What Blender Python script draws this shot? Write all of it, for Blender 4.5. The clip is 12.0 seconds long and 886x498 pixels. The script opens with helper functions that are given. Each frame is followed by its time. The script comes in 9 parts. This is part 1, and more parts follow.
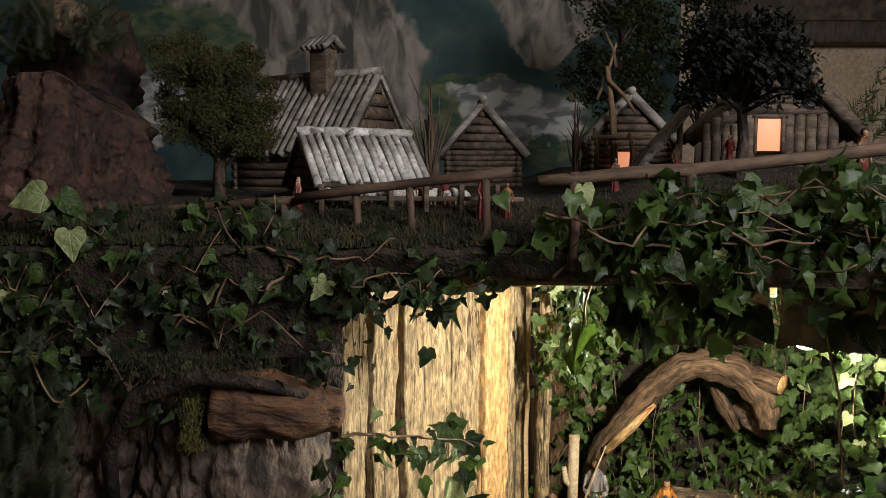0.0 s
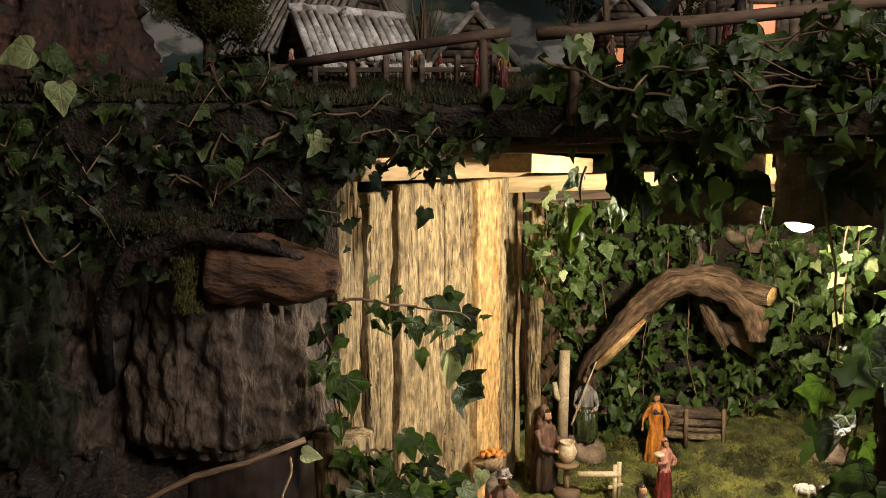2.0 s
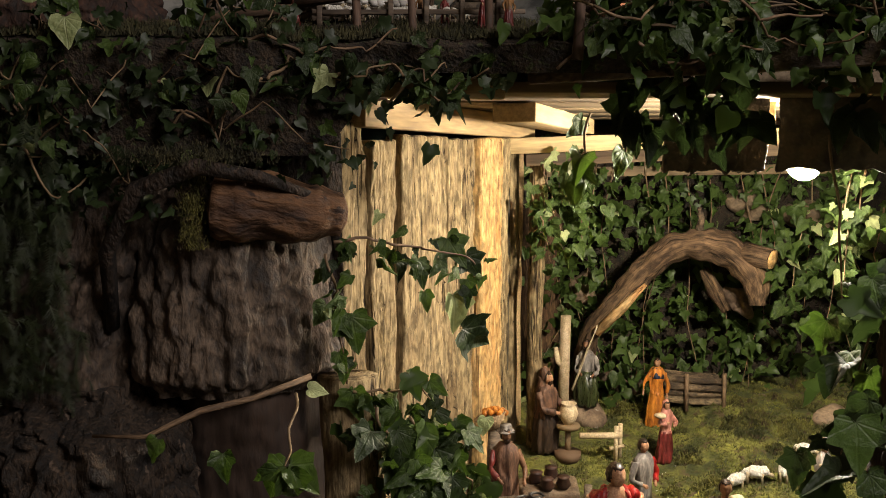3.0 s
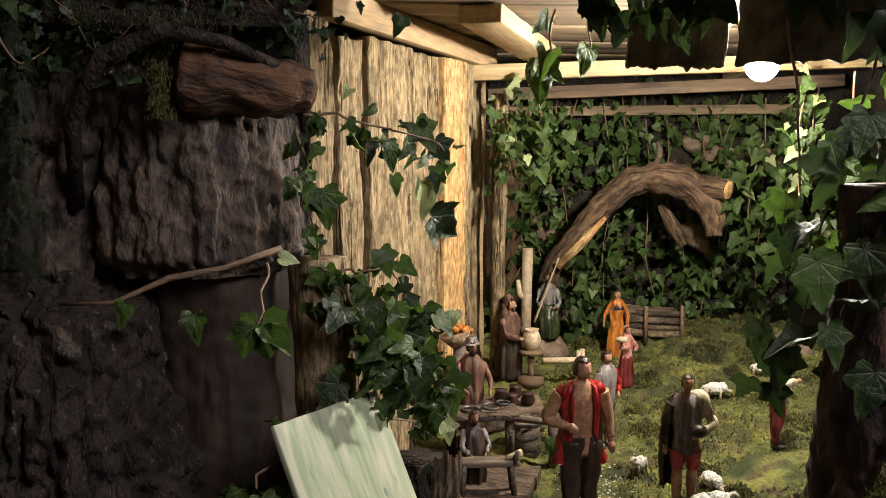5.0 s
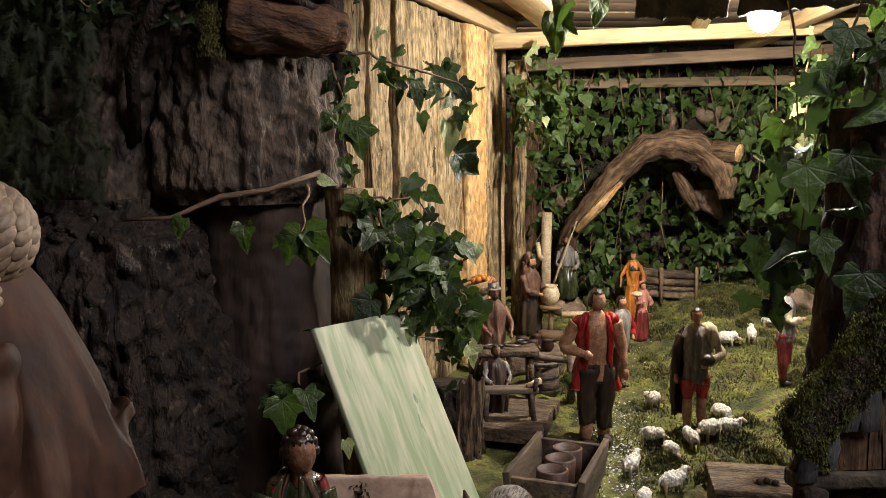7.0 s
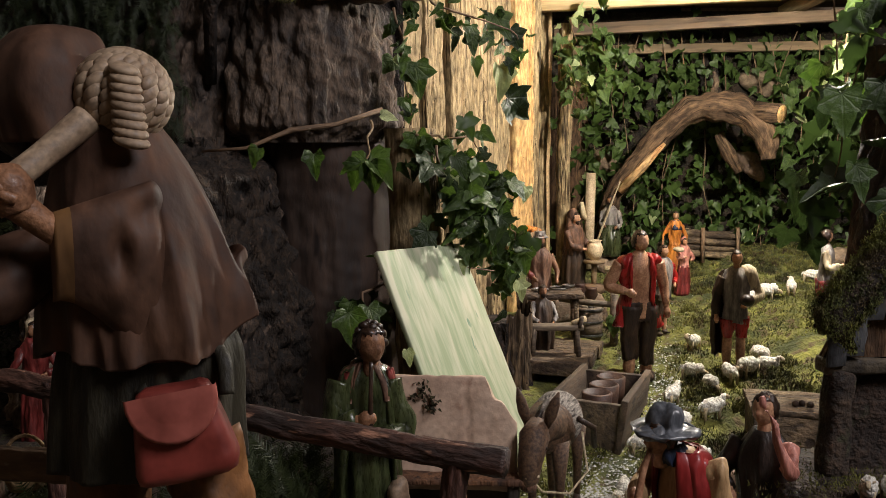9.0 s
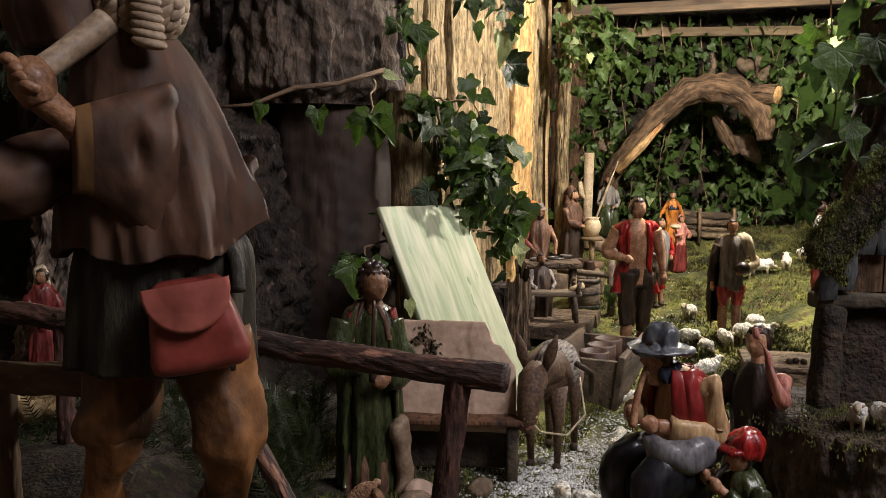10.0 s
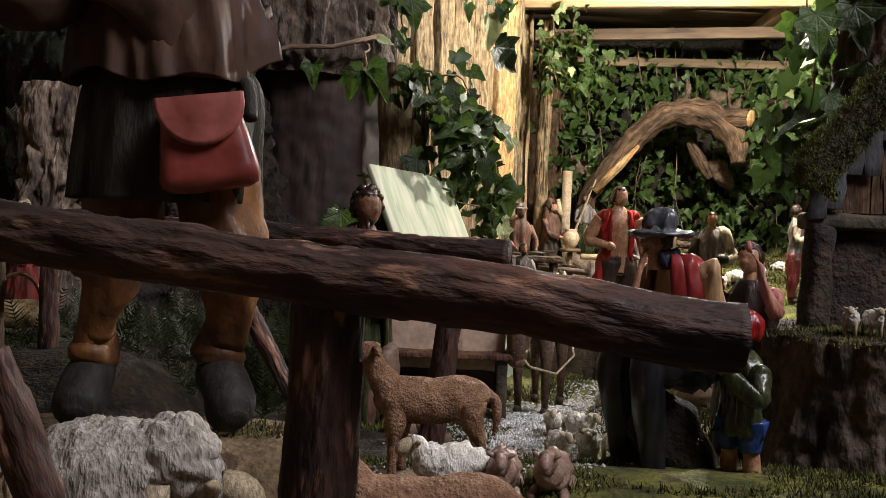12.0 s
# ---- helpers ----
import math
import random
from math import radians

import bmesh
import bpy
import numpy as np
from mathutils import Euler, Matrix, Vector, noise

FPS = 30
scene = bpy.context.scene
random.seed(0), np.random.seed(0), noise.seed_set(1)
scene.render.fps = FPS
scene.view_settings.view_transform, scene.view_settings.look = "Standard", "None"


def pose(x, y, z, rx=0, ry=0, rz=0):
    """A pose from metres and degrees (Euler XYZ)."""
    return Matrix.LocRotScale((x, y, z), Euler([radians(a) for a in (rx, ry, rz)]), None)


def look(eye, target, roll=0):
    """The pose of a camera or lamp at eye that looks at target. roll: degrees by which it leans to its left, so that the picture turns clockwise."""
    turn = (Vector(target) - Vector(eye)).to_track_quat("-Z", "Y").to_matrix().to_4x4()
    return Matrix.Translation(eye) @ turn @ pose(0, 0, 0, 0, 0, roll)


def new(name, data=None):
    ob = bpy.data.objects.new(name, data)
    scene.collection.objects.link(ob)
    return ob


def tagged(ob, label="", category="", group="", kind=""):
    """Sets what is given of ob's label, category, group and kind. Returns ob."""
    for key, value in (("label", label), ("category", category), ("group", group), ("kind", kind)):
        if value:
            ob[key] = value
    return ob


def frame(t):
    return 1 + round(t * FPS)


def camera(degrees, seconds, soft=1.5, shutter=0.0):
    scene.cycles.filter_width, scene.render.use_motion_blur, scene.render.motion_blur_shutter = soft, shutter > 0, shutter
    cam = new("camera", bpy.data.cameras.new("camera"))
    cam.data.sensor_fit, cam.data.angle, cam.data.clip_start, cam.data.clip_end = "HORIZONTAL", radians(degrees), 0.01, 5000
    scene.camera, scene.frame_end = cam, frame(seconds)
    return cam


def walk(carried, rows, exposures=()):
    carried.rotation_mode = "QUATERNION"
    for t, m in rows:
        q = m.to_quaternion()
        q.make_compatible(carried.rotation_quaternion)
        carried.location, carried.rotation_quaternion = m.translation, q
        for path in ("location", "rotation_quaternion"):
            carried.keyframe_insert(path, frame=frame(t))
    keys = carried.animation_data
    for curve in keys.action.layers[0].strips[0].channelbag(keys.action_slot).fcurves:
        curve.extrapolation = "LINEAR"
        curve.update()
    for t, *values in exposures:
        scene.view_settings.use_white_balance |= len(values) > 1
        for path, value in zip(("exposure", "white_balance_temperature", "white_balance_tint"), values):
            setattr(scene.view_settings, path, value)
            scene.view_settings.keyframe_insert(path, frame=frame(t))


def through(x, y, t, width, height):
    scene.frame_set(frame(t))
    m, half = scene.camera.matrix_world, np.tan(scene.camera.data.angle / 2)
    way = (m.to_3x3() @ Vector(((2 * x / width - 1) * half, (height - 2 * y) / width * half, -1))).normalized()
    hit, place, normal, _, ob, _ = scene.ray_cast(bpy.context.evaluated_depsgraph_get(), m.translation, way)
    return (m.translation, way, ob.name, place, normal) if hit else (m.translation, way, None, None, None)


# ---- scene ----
cam = camera(55.2, 12.0, soft=0.8)
PATH = [
    (0, (-0.005, 0.004, 1.233), (-0.002, 1.997, 1.062), 0.2),
    (0.5, (-0.008, 0.003, 1.188), (-0.001, 1.995, 1.005), -0.2),
    (1, (-0.011, 0.004, 1.146), (0.009, 1.994, 0.951), -0.1),
    (1.5, (-0.013, 0.001, 1.108), (0.02, 1.989, 0.895), 0.0),
    (2, (-0.026, -0.001, 1.062), (0.017, 1.986, 0.836), 0.1),
    (2.5, (-0.036, -0.004, 1.02), (0.008, 1.981, 0.784), -0.1),
    (3, (-0.04, -0.01, 0.978), (0.012, 1.974, 0.739), 0.1),
    (3.5, (-0.045, -0.017, 0.93), (0.026, 1.967, 0.687), 0.2),
    (5.5, (-0.068, -0.063, 0.754), (0.103, 1.916, 0.515), 0.2),
    (6, (-0.068, -0.099, 0.72), (0.093, 1.882, 0.493), 0.2),
    (6.5, (-0.073, -0.128, 0.693), (0.07, 1.854, 0.47), -0.0),
    (7, (-0.078, -0.174, 0.67), (0.029, 1.811, 0.453), -0.3),
    (9, (-0.108, -0.281, 0.58), (-0.093, 1.705, 0.342), -0.2),
    (9.5, (-0.109, -0.299, 0.546), (-0.106, 1.685, 0.294), -0.3),
    (10, (-0.114, -0.315, 0.503), (-0.093, 1.672, 0.274), 0.2),
    (10.5, (-0.126, -0.327, 0.459), (-0.097, 1.664, 0.272), 0.8),
    (11, (-0.13, -0.33, 0.41), (-0.077, 1.665, 0.28), 1.6),
    (11.5, (-0.139, -0.334, 0.359), (-0.06, 1.663, 0.271), 1.7),
    (12, (-0.146, -0.33, 0.309), (-0.05, 1.667, 0.256), 2.0),
]
# the film camera opens up a little as the bright bulb leaves the picture, and shifts its white balance
STOPS = [(0, 0.26, 6000, 10), (1.0, 0.2, 6250, 10), (2.5, -0.02, 6750, 12), (3.5, -0.02, 6350, 12), (5.3, 0.02, 5900, 15), (7.0, 0.02, 6000, 14), (9.0, 0.15, 6050, 14), (10.5, 0.33, 5950, 15), (12.0, 0.35, 5850, 15)]
walk(cam, [(t, look(eye, target, roll)) for t, eye, target, roll in PATH], STOPS)

# ---- light ----
BULB = Vector((0.668, 1.545, 0.949))
world = bpy.data.worlds.new("room_dark")
scene.world = world
world.use_nodes = True
world.node_tree.nodes["Background"].inputs[0].default_value = (0.66, 0.6, 0.55, 1)
world.node_tree.nodes["Background"].inputs[1].default_value = 0.145


def area_lamp(name, size, watts, colour, m):
    lamp = bpy.data.lights.new(name, "AREA")
    lamp.shape, lamp.size, lamp.energy, lamp.color = "SQUARE", size, watts, colour
    ob = new(name, lamp)
    ob.matrix_world = m
    return ob


# the dim ceiling lamp of the hall, behind and above the visitor
area_lamp("hall_lamp", 1.0, 53.0, (1.0, 0.92, 0.87), look((1.45, -0.65, 2.3), (0.0, 1.1, 0.75)))

# ---- small tools ----
def smooth01(a, b, x):
    t = min(1.0, max(0.0, (x - a) / (b - a)))
    return t * t * (3 - 2 * t)


def nz(x, y, z=0.0, s=1.0):
    return noise.noise(Vector((x * s, y * s, z * s)))


class Geo:
    """Vertices and faces of one mesh, gathered shape by shape."""

    def __init__(self):
        self.v, self.f, self.m, self.g, self.long = [], [], [], [], False

    def add(self, verts, faces, mat=0, M=None, grain=None):
        """grain: the places of the vertices as if a bent limb lay straight along x."""
        o = len(self.v)
        self.long = self.long or grain is not None
        self.g += grain or [tuple(p) for p in verts]
        self.v += [tuple(M @ Vector(p)) for p in verts] if M else [tuple(p) for p in verts]
        self.f += [tuple(i + o for i in q) for q in faces]
        self.m += [mat] * len(faces)
        return self

    def tube(self, pts, rad, n=8, mat=0, wob=0.0, sc=30.0, M=None, seed=0.0):
        """A limb along the points; rad: one radius or one for each point; wob: uneven surface."""
        pts = [Vector(p) for p in pts]
        rad = [rad] * len(pts) if isinstance(rad, (int, float)) else rad
        verts, faces, side, grain, run = [], [], None, [], 0.0
        for i, p in enumerate(pts):
            run += (p - pts[i - 1]).length if i else 0.0
            d = (pts[min(i + 1, len(pts) - 1)] - pts[max(i - 1, 0)]).normalized()
            if side is None:
                side = d.orthogonal().normalized()
            side = (side - d * side.dot(d)).normalized()
            up = d.cross(side)
            for k in range(n):
                a = 2 * math.pi * k / n
                q = side * math.cos(a) + up * math.sin(a)
                r = rad[i] * (1 + wob * noise.noise((p + q * rad[i]) * sc + Vector((seed, seed, 0))))
                verts.append(p + q * r)
                grain.append((run + seed, math.cos(a) * rad[i], math.sin(a) * rad[i]))
        for i in range(len(pts) - 1):
            for k in range(n):
                k2 = (k + 1) % n
                faces.append((i * n + k, i * n + k2, (i + 1) * n + k2, (i + 1) * n + k))
        faces.append(tuple(range(n - 1, -1, -1)))
        faces.append(tuple((len(pts) - 1) * n + k for k in range(n)))
        return self.add(verts, faces, mat, M, grain)

    def ell(self, c, r, mat=0, R=None, nu=12, nv=8, wob=0.0, sc=60.0, M=None):
        verts, faces = [], []
        c = Vector(c)
        r = (r, r, r) if isinstance(r, (int, float)) else r
        for j in range(1, nv):
            b = math.pi * j / nv
            for i in range(nu):
                a = 2 * math.pi * i / nu
                q = Vector((math.sin(b) * math.cos(a) * r[0], math.sin(b) * math.sin(a) * r[1], math.cos(b) * r[2]))
                if wob:
                    q *= 1 + wob * noise.noise((q + c) * sc)
                verts.append(c + (R @ q if R else q))
        top, bot = len(verts), len(verts) + 1
        for s in (1, -1):
            q = Vector((0, 0, s * r[2]))
            verts.append(c + (R @ q if R else q))
        for j in range(nv - 2):
            for i in range(nu):
                i2 = (i + 1) % nu
                faces.append((j * nu + i, (j + 1) * nu + i, (j + 1) * nu + i2, j * nu + i2))
        for i in range(nu):
            i2 = (i + 1) % nu
            faces.append((top, i, i2))
            faces.append((bot, (nv - 2) * nu + i2, (nv - 2) * nu + i))
        return self.add(verts, faces, mat, M)

    def lathe(self, rings, mat=0, n=18, fold=0.0, k=7, ph=0.0, M=None, wob=0.0, sc=40.0, cap=True):
        """Rings (rx, ry, cx, cy, z) joined upwards; fold: depth of k pleats, deepest in the first ring."""
        verts, faces, last = [], [], len(rings) - 1
        for j, (rx, ry, cx, cy, z) in enumerate(rings):
            w = fold * (1 - 0.8 * j / max(1, last))
            for i in range(n):
                a = 2 * math.pi * i / n
                g = 1 + w * math.sin(k * a + ph + 0.5 * math.sin(2 * a + ph)) + 0.4 * w * math.sin((2 * k + 1) * a + 2 * ph)
                x, y = rx * math.cos(a) * g, ry * math.sin(a) * g
                if wob:
                    h = 1 + wob * noise.noise(Vector((cx + x, cy + y, z)) * sc)
                    x, y = x * h, y * h
                verts.append((cx + x, cy + y, z))
        for j in range(last):
            for i in range(n):
                i2 = (i + 1) % n
                faces.append((j * n + i, j * n + i2, (j + 1) * n + i2, (j + 1) * n + i))
        if cap:
            faces.append(tuple(range(n - 1, -1, -1)))
            faces.append(tuple(last * n + i for i in range(n)))
        return self.add(verts, faces, mat, M)

    def box(self, size, M=None, mat=0, bev=0.08, div=(1, 1, 1), rough=0.0, sc=25.0):
        """A block with rounded edges (bev: share of its least side) and an uneven skin."""
        sx, sy, sz = (s / 2 for s in size)
        b = bev * min(size)
        verts, faces, index = [], [], {}

        def marks(h, d):
            return [-h, -h + b] + [-h + b + (2 * h - 2 * b) * i / d for i in range(1, d)] + [h - b, h]

        X, Y, Z = marks(sx, div[0]), marks(sy, div[1]), marks(sz, div[2])

        def at(i, j, k):
            if (i, j, k) not in index:
                p = Vector((X[i], Y[j], Z[k]))
                core = Vector((min(sx - b, max(b - sx, p.x)), min(sy - b, max(b - sy, p.y)), min(sz - b, max(b - sz, p.z))))
                d = p - core
                if d.length > 1e-9:
                    p = core + d.normalized() * b
                if rough:
                    w = M @ p if M else p
                    p = p + d.normalized() * rough * noise.noise(w * sc) if d.length > 1e-9 else p
                index[(i, j, k)] = len(verts)
                verts.append(p)
            return index[(i, j, k)]

        nx, ny, nzz = len(X) - 1, len(Y) - 1, len(Z) - 1
        for i in range(nx):
            for j in range(ny):
                faces.append((at(i, j, 0), at(i, j + 1, 0), at(i + 1, j + 1, 0), at(i + 1, j, 0)))
                faces.append((at(i, j, nzz), at(i + 1, j, nzz), at(i + 1, j + 1, nzz), at(i, j + 1, nzz)))
        for i in range(nx):
            for k in range(nzz):
                faces.append((at(i, 0, k), at(i + 1, 0, k), at(i + 1, 0, k + 1), at(i, 0, k + 1)))
                faces.append((at(i, ny, k), at(i, ny, k + 1), at(i + 1, ny, k + 1), at(i + 1, ny, k)))
        for j in range(ny):
            for k in range(nzz):
                faces.append((at(0, j, k), at(0, j, k + 1), at(0, j + 1, k + 1), at(0, j + 1, k)))
                faces.append((at(nx, j, k), at(nx, j + 1, k), at(nx, j + 1, k + 1), at(nx, j, k + 1)))
        return self.add(verts, faces, mat, M)

    def grid(self, fn, nu, nv, mat=0, M=None):
        """A sheet: fn(u, v) for u and v from 0 to 1."""
        verts = [fn(i / nu, j / nv) for j in range(nv + 1) for i in range(nu + 1)]
        w = nu + 1
        faces = [(j * w + i, j * w + i + 1, (j + 1) * w + i + 1, (j + 1) * w + i) for j in range(nv) for i in range(nu)]
        return self.add(verts, faces, mat, M)

    def mesh(self, name, mats, smooth=True):
        me = bpy.data.meshes.new(name)
        me.from_pydata(self.v, [], self.f)
        for m in mats if isinstance(mats, (list, tuple)) else [mats]:
            me.materials.append(m)
        me.polygons.foreach_set("material_index", self.m)
        me.polygons.foreach_set("use_smooth", [smooth] * len(self.f))
        if self.long:
            me.attributes.new("grain", "FLOAT_VECTOR", "POINT").data.foreach_set("vector", np.array(self.g, dtype=np.float32).ravel())
        me.update()
        return me


def solid(name, geo, mats, label="", category="", group="", kind="", m=None, smooth=True):
    """A top-level thing that is one mesh."""
    ob = new(name, geo.mesh(name, mats, smooth))
    if m is not None:
        ob.matrix_world = m
    return tagged(ob, label, category, group, kind)


def thing(name, label, category, group="", kind="", m=None):
    """A top-level thing whose parts are its children."""
    ob = new(name)
    ob.empty_display_size = 0.02
    if m is not None:
        ob.matrix_world = m
    return tagged(ob, label, category, group, kind)


def part(name, geo, mats, parent, label="", m=None, smooth=True, kind=""):
    data = geo.mesh(name, mats, smooth) if isinstance(geo, Geo) else geo
    ob = new(name, data)
    ob.parent = parent
    if m is not None:
        ob.matrix_basis = m
    return tagged(ob, label, kind=kind)


# ---- materials ----
def mat(name, c1, c2, scale=30.0, rough=0.7, bump=0.4, stretch=(1, 1, 1), fine=5.0, c3=None, spots=0.62, depth=0.004, coat=0.0, metal=0.0, vary=0.25, spec=0.5, grain=0.8, lo=0.55, hi=1.25, along=False):
    """A two-scale surface: patches of c1 and c2, finer grain over them, spots of c3, relief, and some change from piece to piece."""
    ma = bpy.data.materials.new(name)
    ma.use_nodes = True
    nt = ma.node_tree
    N, L = nt.nodes, nt.links
    bsdf = N["Principled BSDF"]
    co, info, geo = N.new("ShaderNodeTexCoord"), N.new("ShaderNodeObjectInfo"), N.new("ShaderNodeNewGeometry")
    mp = N.new("ShaderNodeMapping")
    mp.inputs["Scale"].default_value = stretch
    shift = N.new("ShaderNodeVectorMath")
    shift.operation = "MULTIPLY"
    shift.inputs[1].default_value = (7.3, 5.1, 9.7)
    L.new(info.outputs["Random"], shift.inputs[0])
    if along:
        run = N.new("ShaderNodeAttribute")
        run.attribute_name = "grain"
        L.new(run.outputs["Vector"], mp.inputs["Vector"])
    else:
        L.new(co.outputs["Object"], mp.inputs["Vector"])
    L.new(shift.outputs[0], mp.inputs["Location"])
    big, small = N.new("ShaderNodeTexNoise"), N.new("ShaderNodeTexNoise")
    for node, s, d in ((big, scale, 4.0), (small, scale * fine, 5.0)):
        node.inputs["Scale"].default_value, node.inputs["Detail"].default_value = s, d
        L.new(mp.outputs[0], node.inputs["Vector"])
    ramp = N.new("ShaderNodeValToRGB")
    ramp.color_ramp.elements[0].position, ramp.color_ramp.elements[1].position = 0.35, 0.65
    ramp.color_ramp.elements[0].color, ramp.color_ramp.elements[1].color = (*c1, 1), (*c2, 1)
    L.new(big.outputs["Fac"], ramp.inputs[0])
    colour = ramp.outputs[0]

    def mixed(kind, fac, a, b):
        mx = N.new("ShaderNodeMix")
        mx.data_type, mx.blend_type = "RGBA", kind
        if isinstance(fac, float):
            mx.inputs[0].default_value = fac
        else:
            L.new(fac, mx.inputs[0])
        L.new(a, mx.inputs[6])
        if isinstance(b, tuple):
            mx.inputs[7].default_value = (*b, 1)
        else:
            L.new(b, mx.inputs[7])
        return mx.outputs[2]

    def ranged(value, a, b, lo, hi):
        mr = N.new("ShaderNodeMapRange")
        mr.inputs[1].default_value, mr.inputs[2].default_value = a, b
        mr.inputs[3].default_value, mr.inputs[4].default_value = lo, hi
        L.new(value, mr.inputs[0])
        return mr.outputs[0]

    speck = ranged(small.outputs["Fac"], 0.3, 0.7, lo, hi)
    grey = N.new("ShaderNodeCombineColor")
    for k in range(3):
        L.new(speck, grey.inputs[k])
    colour = mixed("MULTIPLY", grain, colour, grey.outputs[0])
    if c3:
        spot = N.new("ShaderNodeTexNoise")
        spot.inputs["Scale"].default_value, spot.inputs["Detail"].default_value = scale * 2.3, 6.0
        L.new(mp.outputs[0], spot.inputs["Vector"])
        colour = mixed("MIX", ranged(spot.outputs["Fac"], spots, spots + 0.08, 0.0, 1.0), colour, c3)
    if vary:
        hsv = N.new("ShaderNodeHueSaturation")
        one = N.new("ShaderNodeMath")
        one.operation = "ADD"
        L.new(info.outputs["Random"], one.inputs[0])
        L.new(geo.outputs["Random Per Island"], one.inputs[1])
        L.new(ranged(one.outputs[0], 0.0, 2.0, 1 - vary, 1 + vary), hsv.inputs["Value"])
        L.new(ranged(info.outputs["Random"], 0.0, 1.0, 0.5 - 0.03 * vary, 0.5 + 0.03 * vary), hsv.inputs["Hue"])
        L.new(colour, hsv.inputs["Color"])
        colour = hsv.outputs[0]
    L.new(colour, bsdf.inputs["Base Color"])
    L.new(ranged(small.outputs["Fac"], 0.3, 0.7, max(0.05, rough - 0.12), min(1.0, rough + 0.12)), bsdf.inputs["Roughness"])
    bsdf.inputs["Metallic"].default_value = metal
    bsdf.inputs["Specular IOR Level"].default_value = spec
    bsdf.inputs["Coat Weight"].default_value = coat
    bsdf.inputs["Coat Roughness"].default_value = 0.12
    if bump:
        height = N.new("ShaderNodeMath")
        height.operation = "MULTIPLY_ADD"
        height.inputs[1].default_value = 0.45
        L.new(small.outputs["Fac"], height.inputs[0])
        L.new(big.outputs["Fac"], height.inputs[2])
        bp = N.new("ShaderNodeBump")
        bp.inputs["Strength"].default_value, bp.inputs["Distance"].default_value = bump, depth
        L.new(height.outputs[0], bp.inputs["Height"])
        L.new(bp.outputs[0], bsdf.inputs["Normal"])
    return ma


def leaf_mat(name, dark, light, vein, rough=0.35, through=0.3):
    """A leaf: blotched green, paler veins along the middle, some light let through."""
    ma = bpy.data.materials.new(name)
    ma.use_nodes = True
    nt = ma.node_tree
    N, L = nt.nodes, nt.links
    bsdf, out = N["Principled BSDF"], N["Material Output"]
    co, info, geo = N.new("ShaderNodeTexCoord"), N.new("ShaderNodeObjectInfo"), N.new("ShaderNodeNewGeometry")
    tex = N.new("ShaderNodeTexNoise")
    tex.inputs["Scale"].default_value, tex.inputs["Detail"].default_value = 4.0, 4.0
    L.new(co.outputs["Object"], tex.inputs["Vector"])
    add = N.new("ShaderNodeMath")
    add.operation = "ADD"
    L.new(info.outputs["Random"], add.inputs[0])
    L.new(geo.outputs["Random Per Island"], add.inputs[1])
    add2 = N.new("ShaderNodeMath")
    add2.operation = "MULTIPLY_ADD"
    add2.inputs[1].default_value = 0.35
    L.new(add.outputs[0], add2.inputs[0])
    L.new(tex.outputs["Fac"], add2.inputs[2])
    ramp = N.new("ShaderNodeValToRGB")
    ramp.color_ramp.elements[0].position, ramp.color_ramp.elements[1].position = 0.45, 1.15
    ramp.color_ramp.elements[1].position = 1.0
    ramp.color_ramp.elements[0].color, ramp.color_ramp.elements[1].color = (*dark, 1), (*light, 1)
    L.new(add2.outputs[0], ramp.inputs[0])
    sep = N.new("ShaderNodeSeparateXYZ")
    L.new(co.outputs["Object"], sep.inputs[0])
    def sums(op, a, b=None):
        n = N.new("ShaderNodeMath")
        n.operation = op
        for sock, v in ((n.inputs[0], a), (n.inputs[1], b)):
            if isinstance(v, float):
                sock.default_value = v
            elif v is not None:
                L.new(v, sock)
        return n.outputs[0]

    # ribs spread from the stalk into the lobes
    turn = sums("ABSOLUTE", sums("ARCTAN2", sep.outputs[0], sep.outputs[1]))
    span = N.new("ShaderNodeVectorMath")
    span.operation = "LENGTH"
    L.new(co.outputs["Object"], span.inputs[0])
    ribs = None
    for way in (0.0, 0.62, 1.15, 1.9):
        off = sums("MULTIPLY", sums("ABSOLUTE", sums("SUBTRACT", turn, way)), span.outputs["Value"])
        near = N.new("ShaderNodeMapRange")
        near.inputs[1].default_value, near.inputs[2].default_value = 0.004, 0.03
        near.inputs[3].default_value, near.inputs[4].default_value = 0.22, 0.0
        L.new(off, near.inputs[0])
        ribs = near.outputs[0] if ribs is None else sums("MAXIMUM", ribs, near.outputs[0])
    relief = N.new("ShaderNodeBump")
    relief.inputs["Strength"].default_value, relief.inputs["Distance"].default_value = 0.35, 0.03
    L.new(sums("ADD", sums("MULTIPLY", tex.outputs["Fac"], 0.8), sums("MULTIPLY", ribs, -0.6)), relief.inputs["Height"])
    L.new(relief.outputs[0], bsdf.inputs["Normal"])
    veined = N.new("ShaderNodeMix")
    veined.data_type = "RGBA"
    L.new(ribs, veined.inputs[0])
    L.new(ramp.outputs[0], veined.inputs[6])
    veined.inputs[7].default_value = (*vein, 1)
    L.new(veined.outputs[2], bsdf.inputs["Base Color"])
    bsdf.inputs["Roughness"].default_value = rough
    bsdf.inputs["Specular IOR Level"].default_value = 0.35
    tr = N.new("ShaderNodeBsdfTranslucent")
    shine = N.new("ShaderNodeHueSaturation")
    shine.inputs["Saturation"].default_value, shine.inputs["Value"].default_value = 1.15, 1.35
    L.new(veined.outputs[2], shine.inputs["Color"])
    L.new(shine.outputs[0], tr.inputs["Color"])
    mix = N.new("ShaderNodeMixShader")
    mix.inputs[0].default_value = through
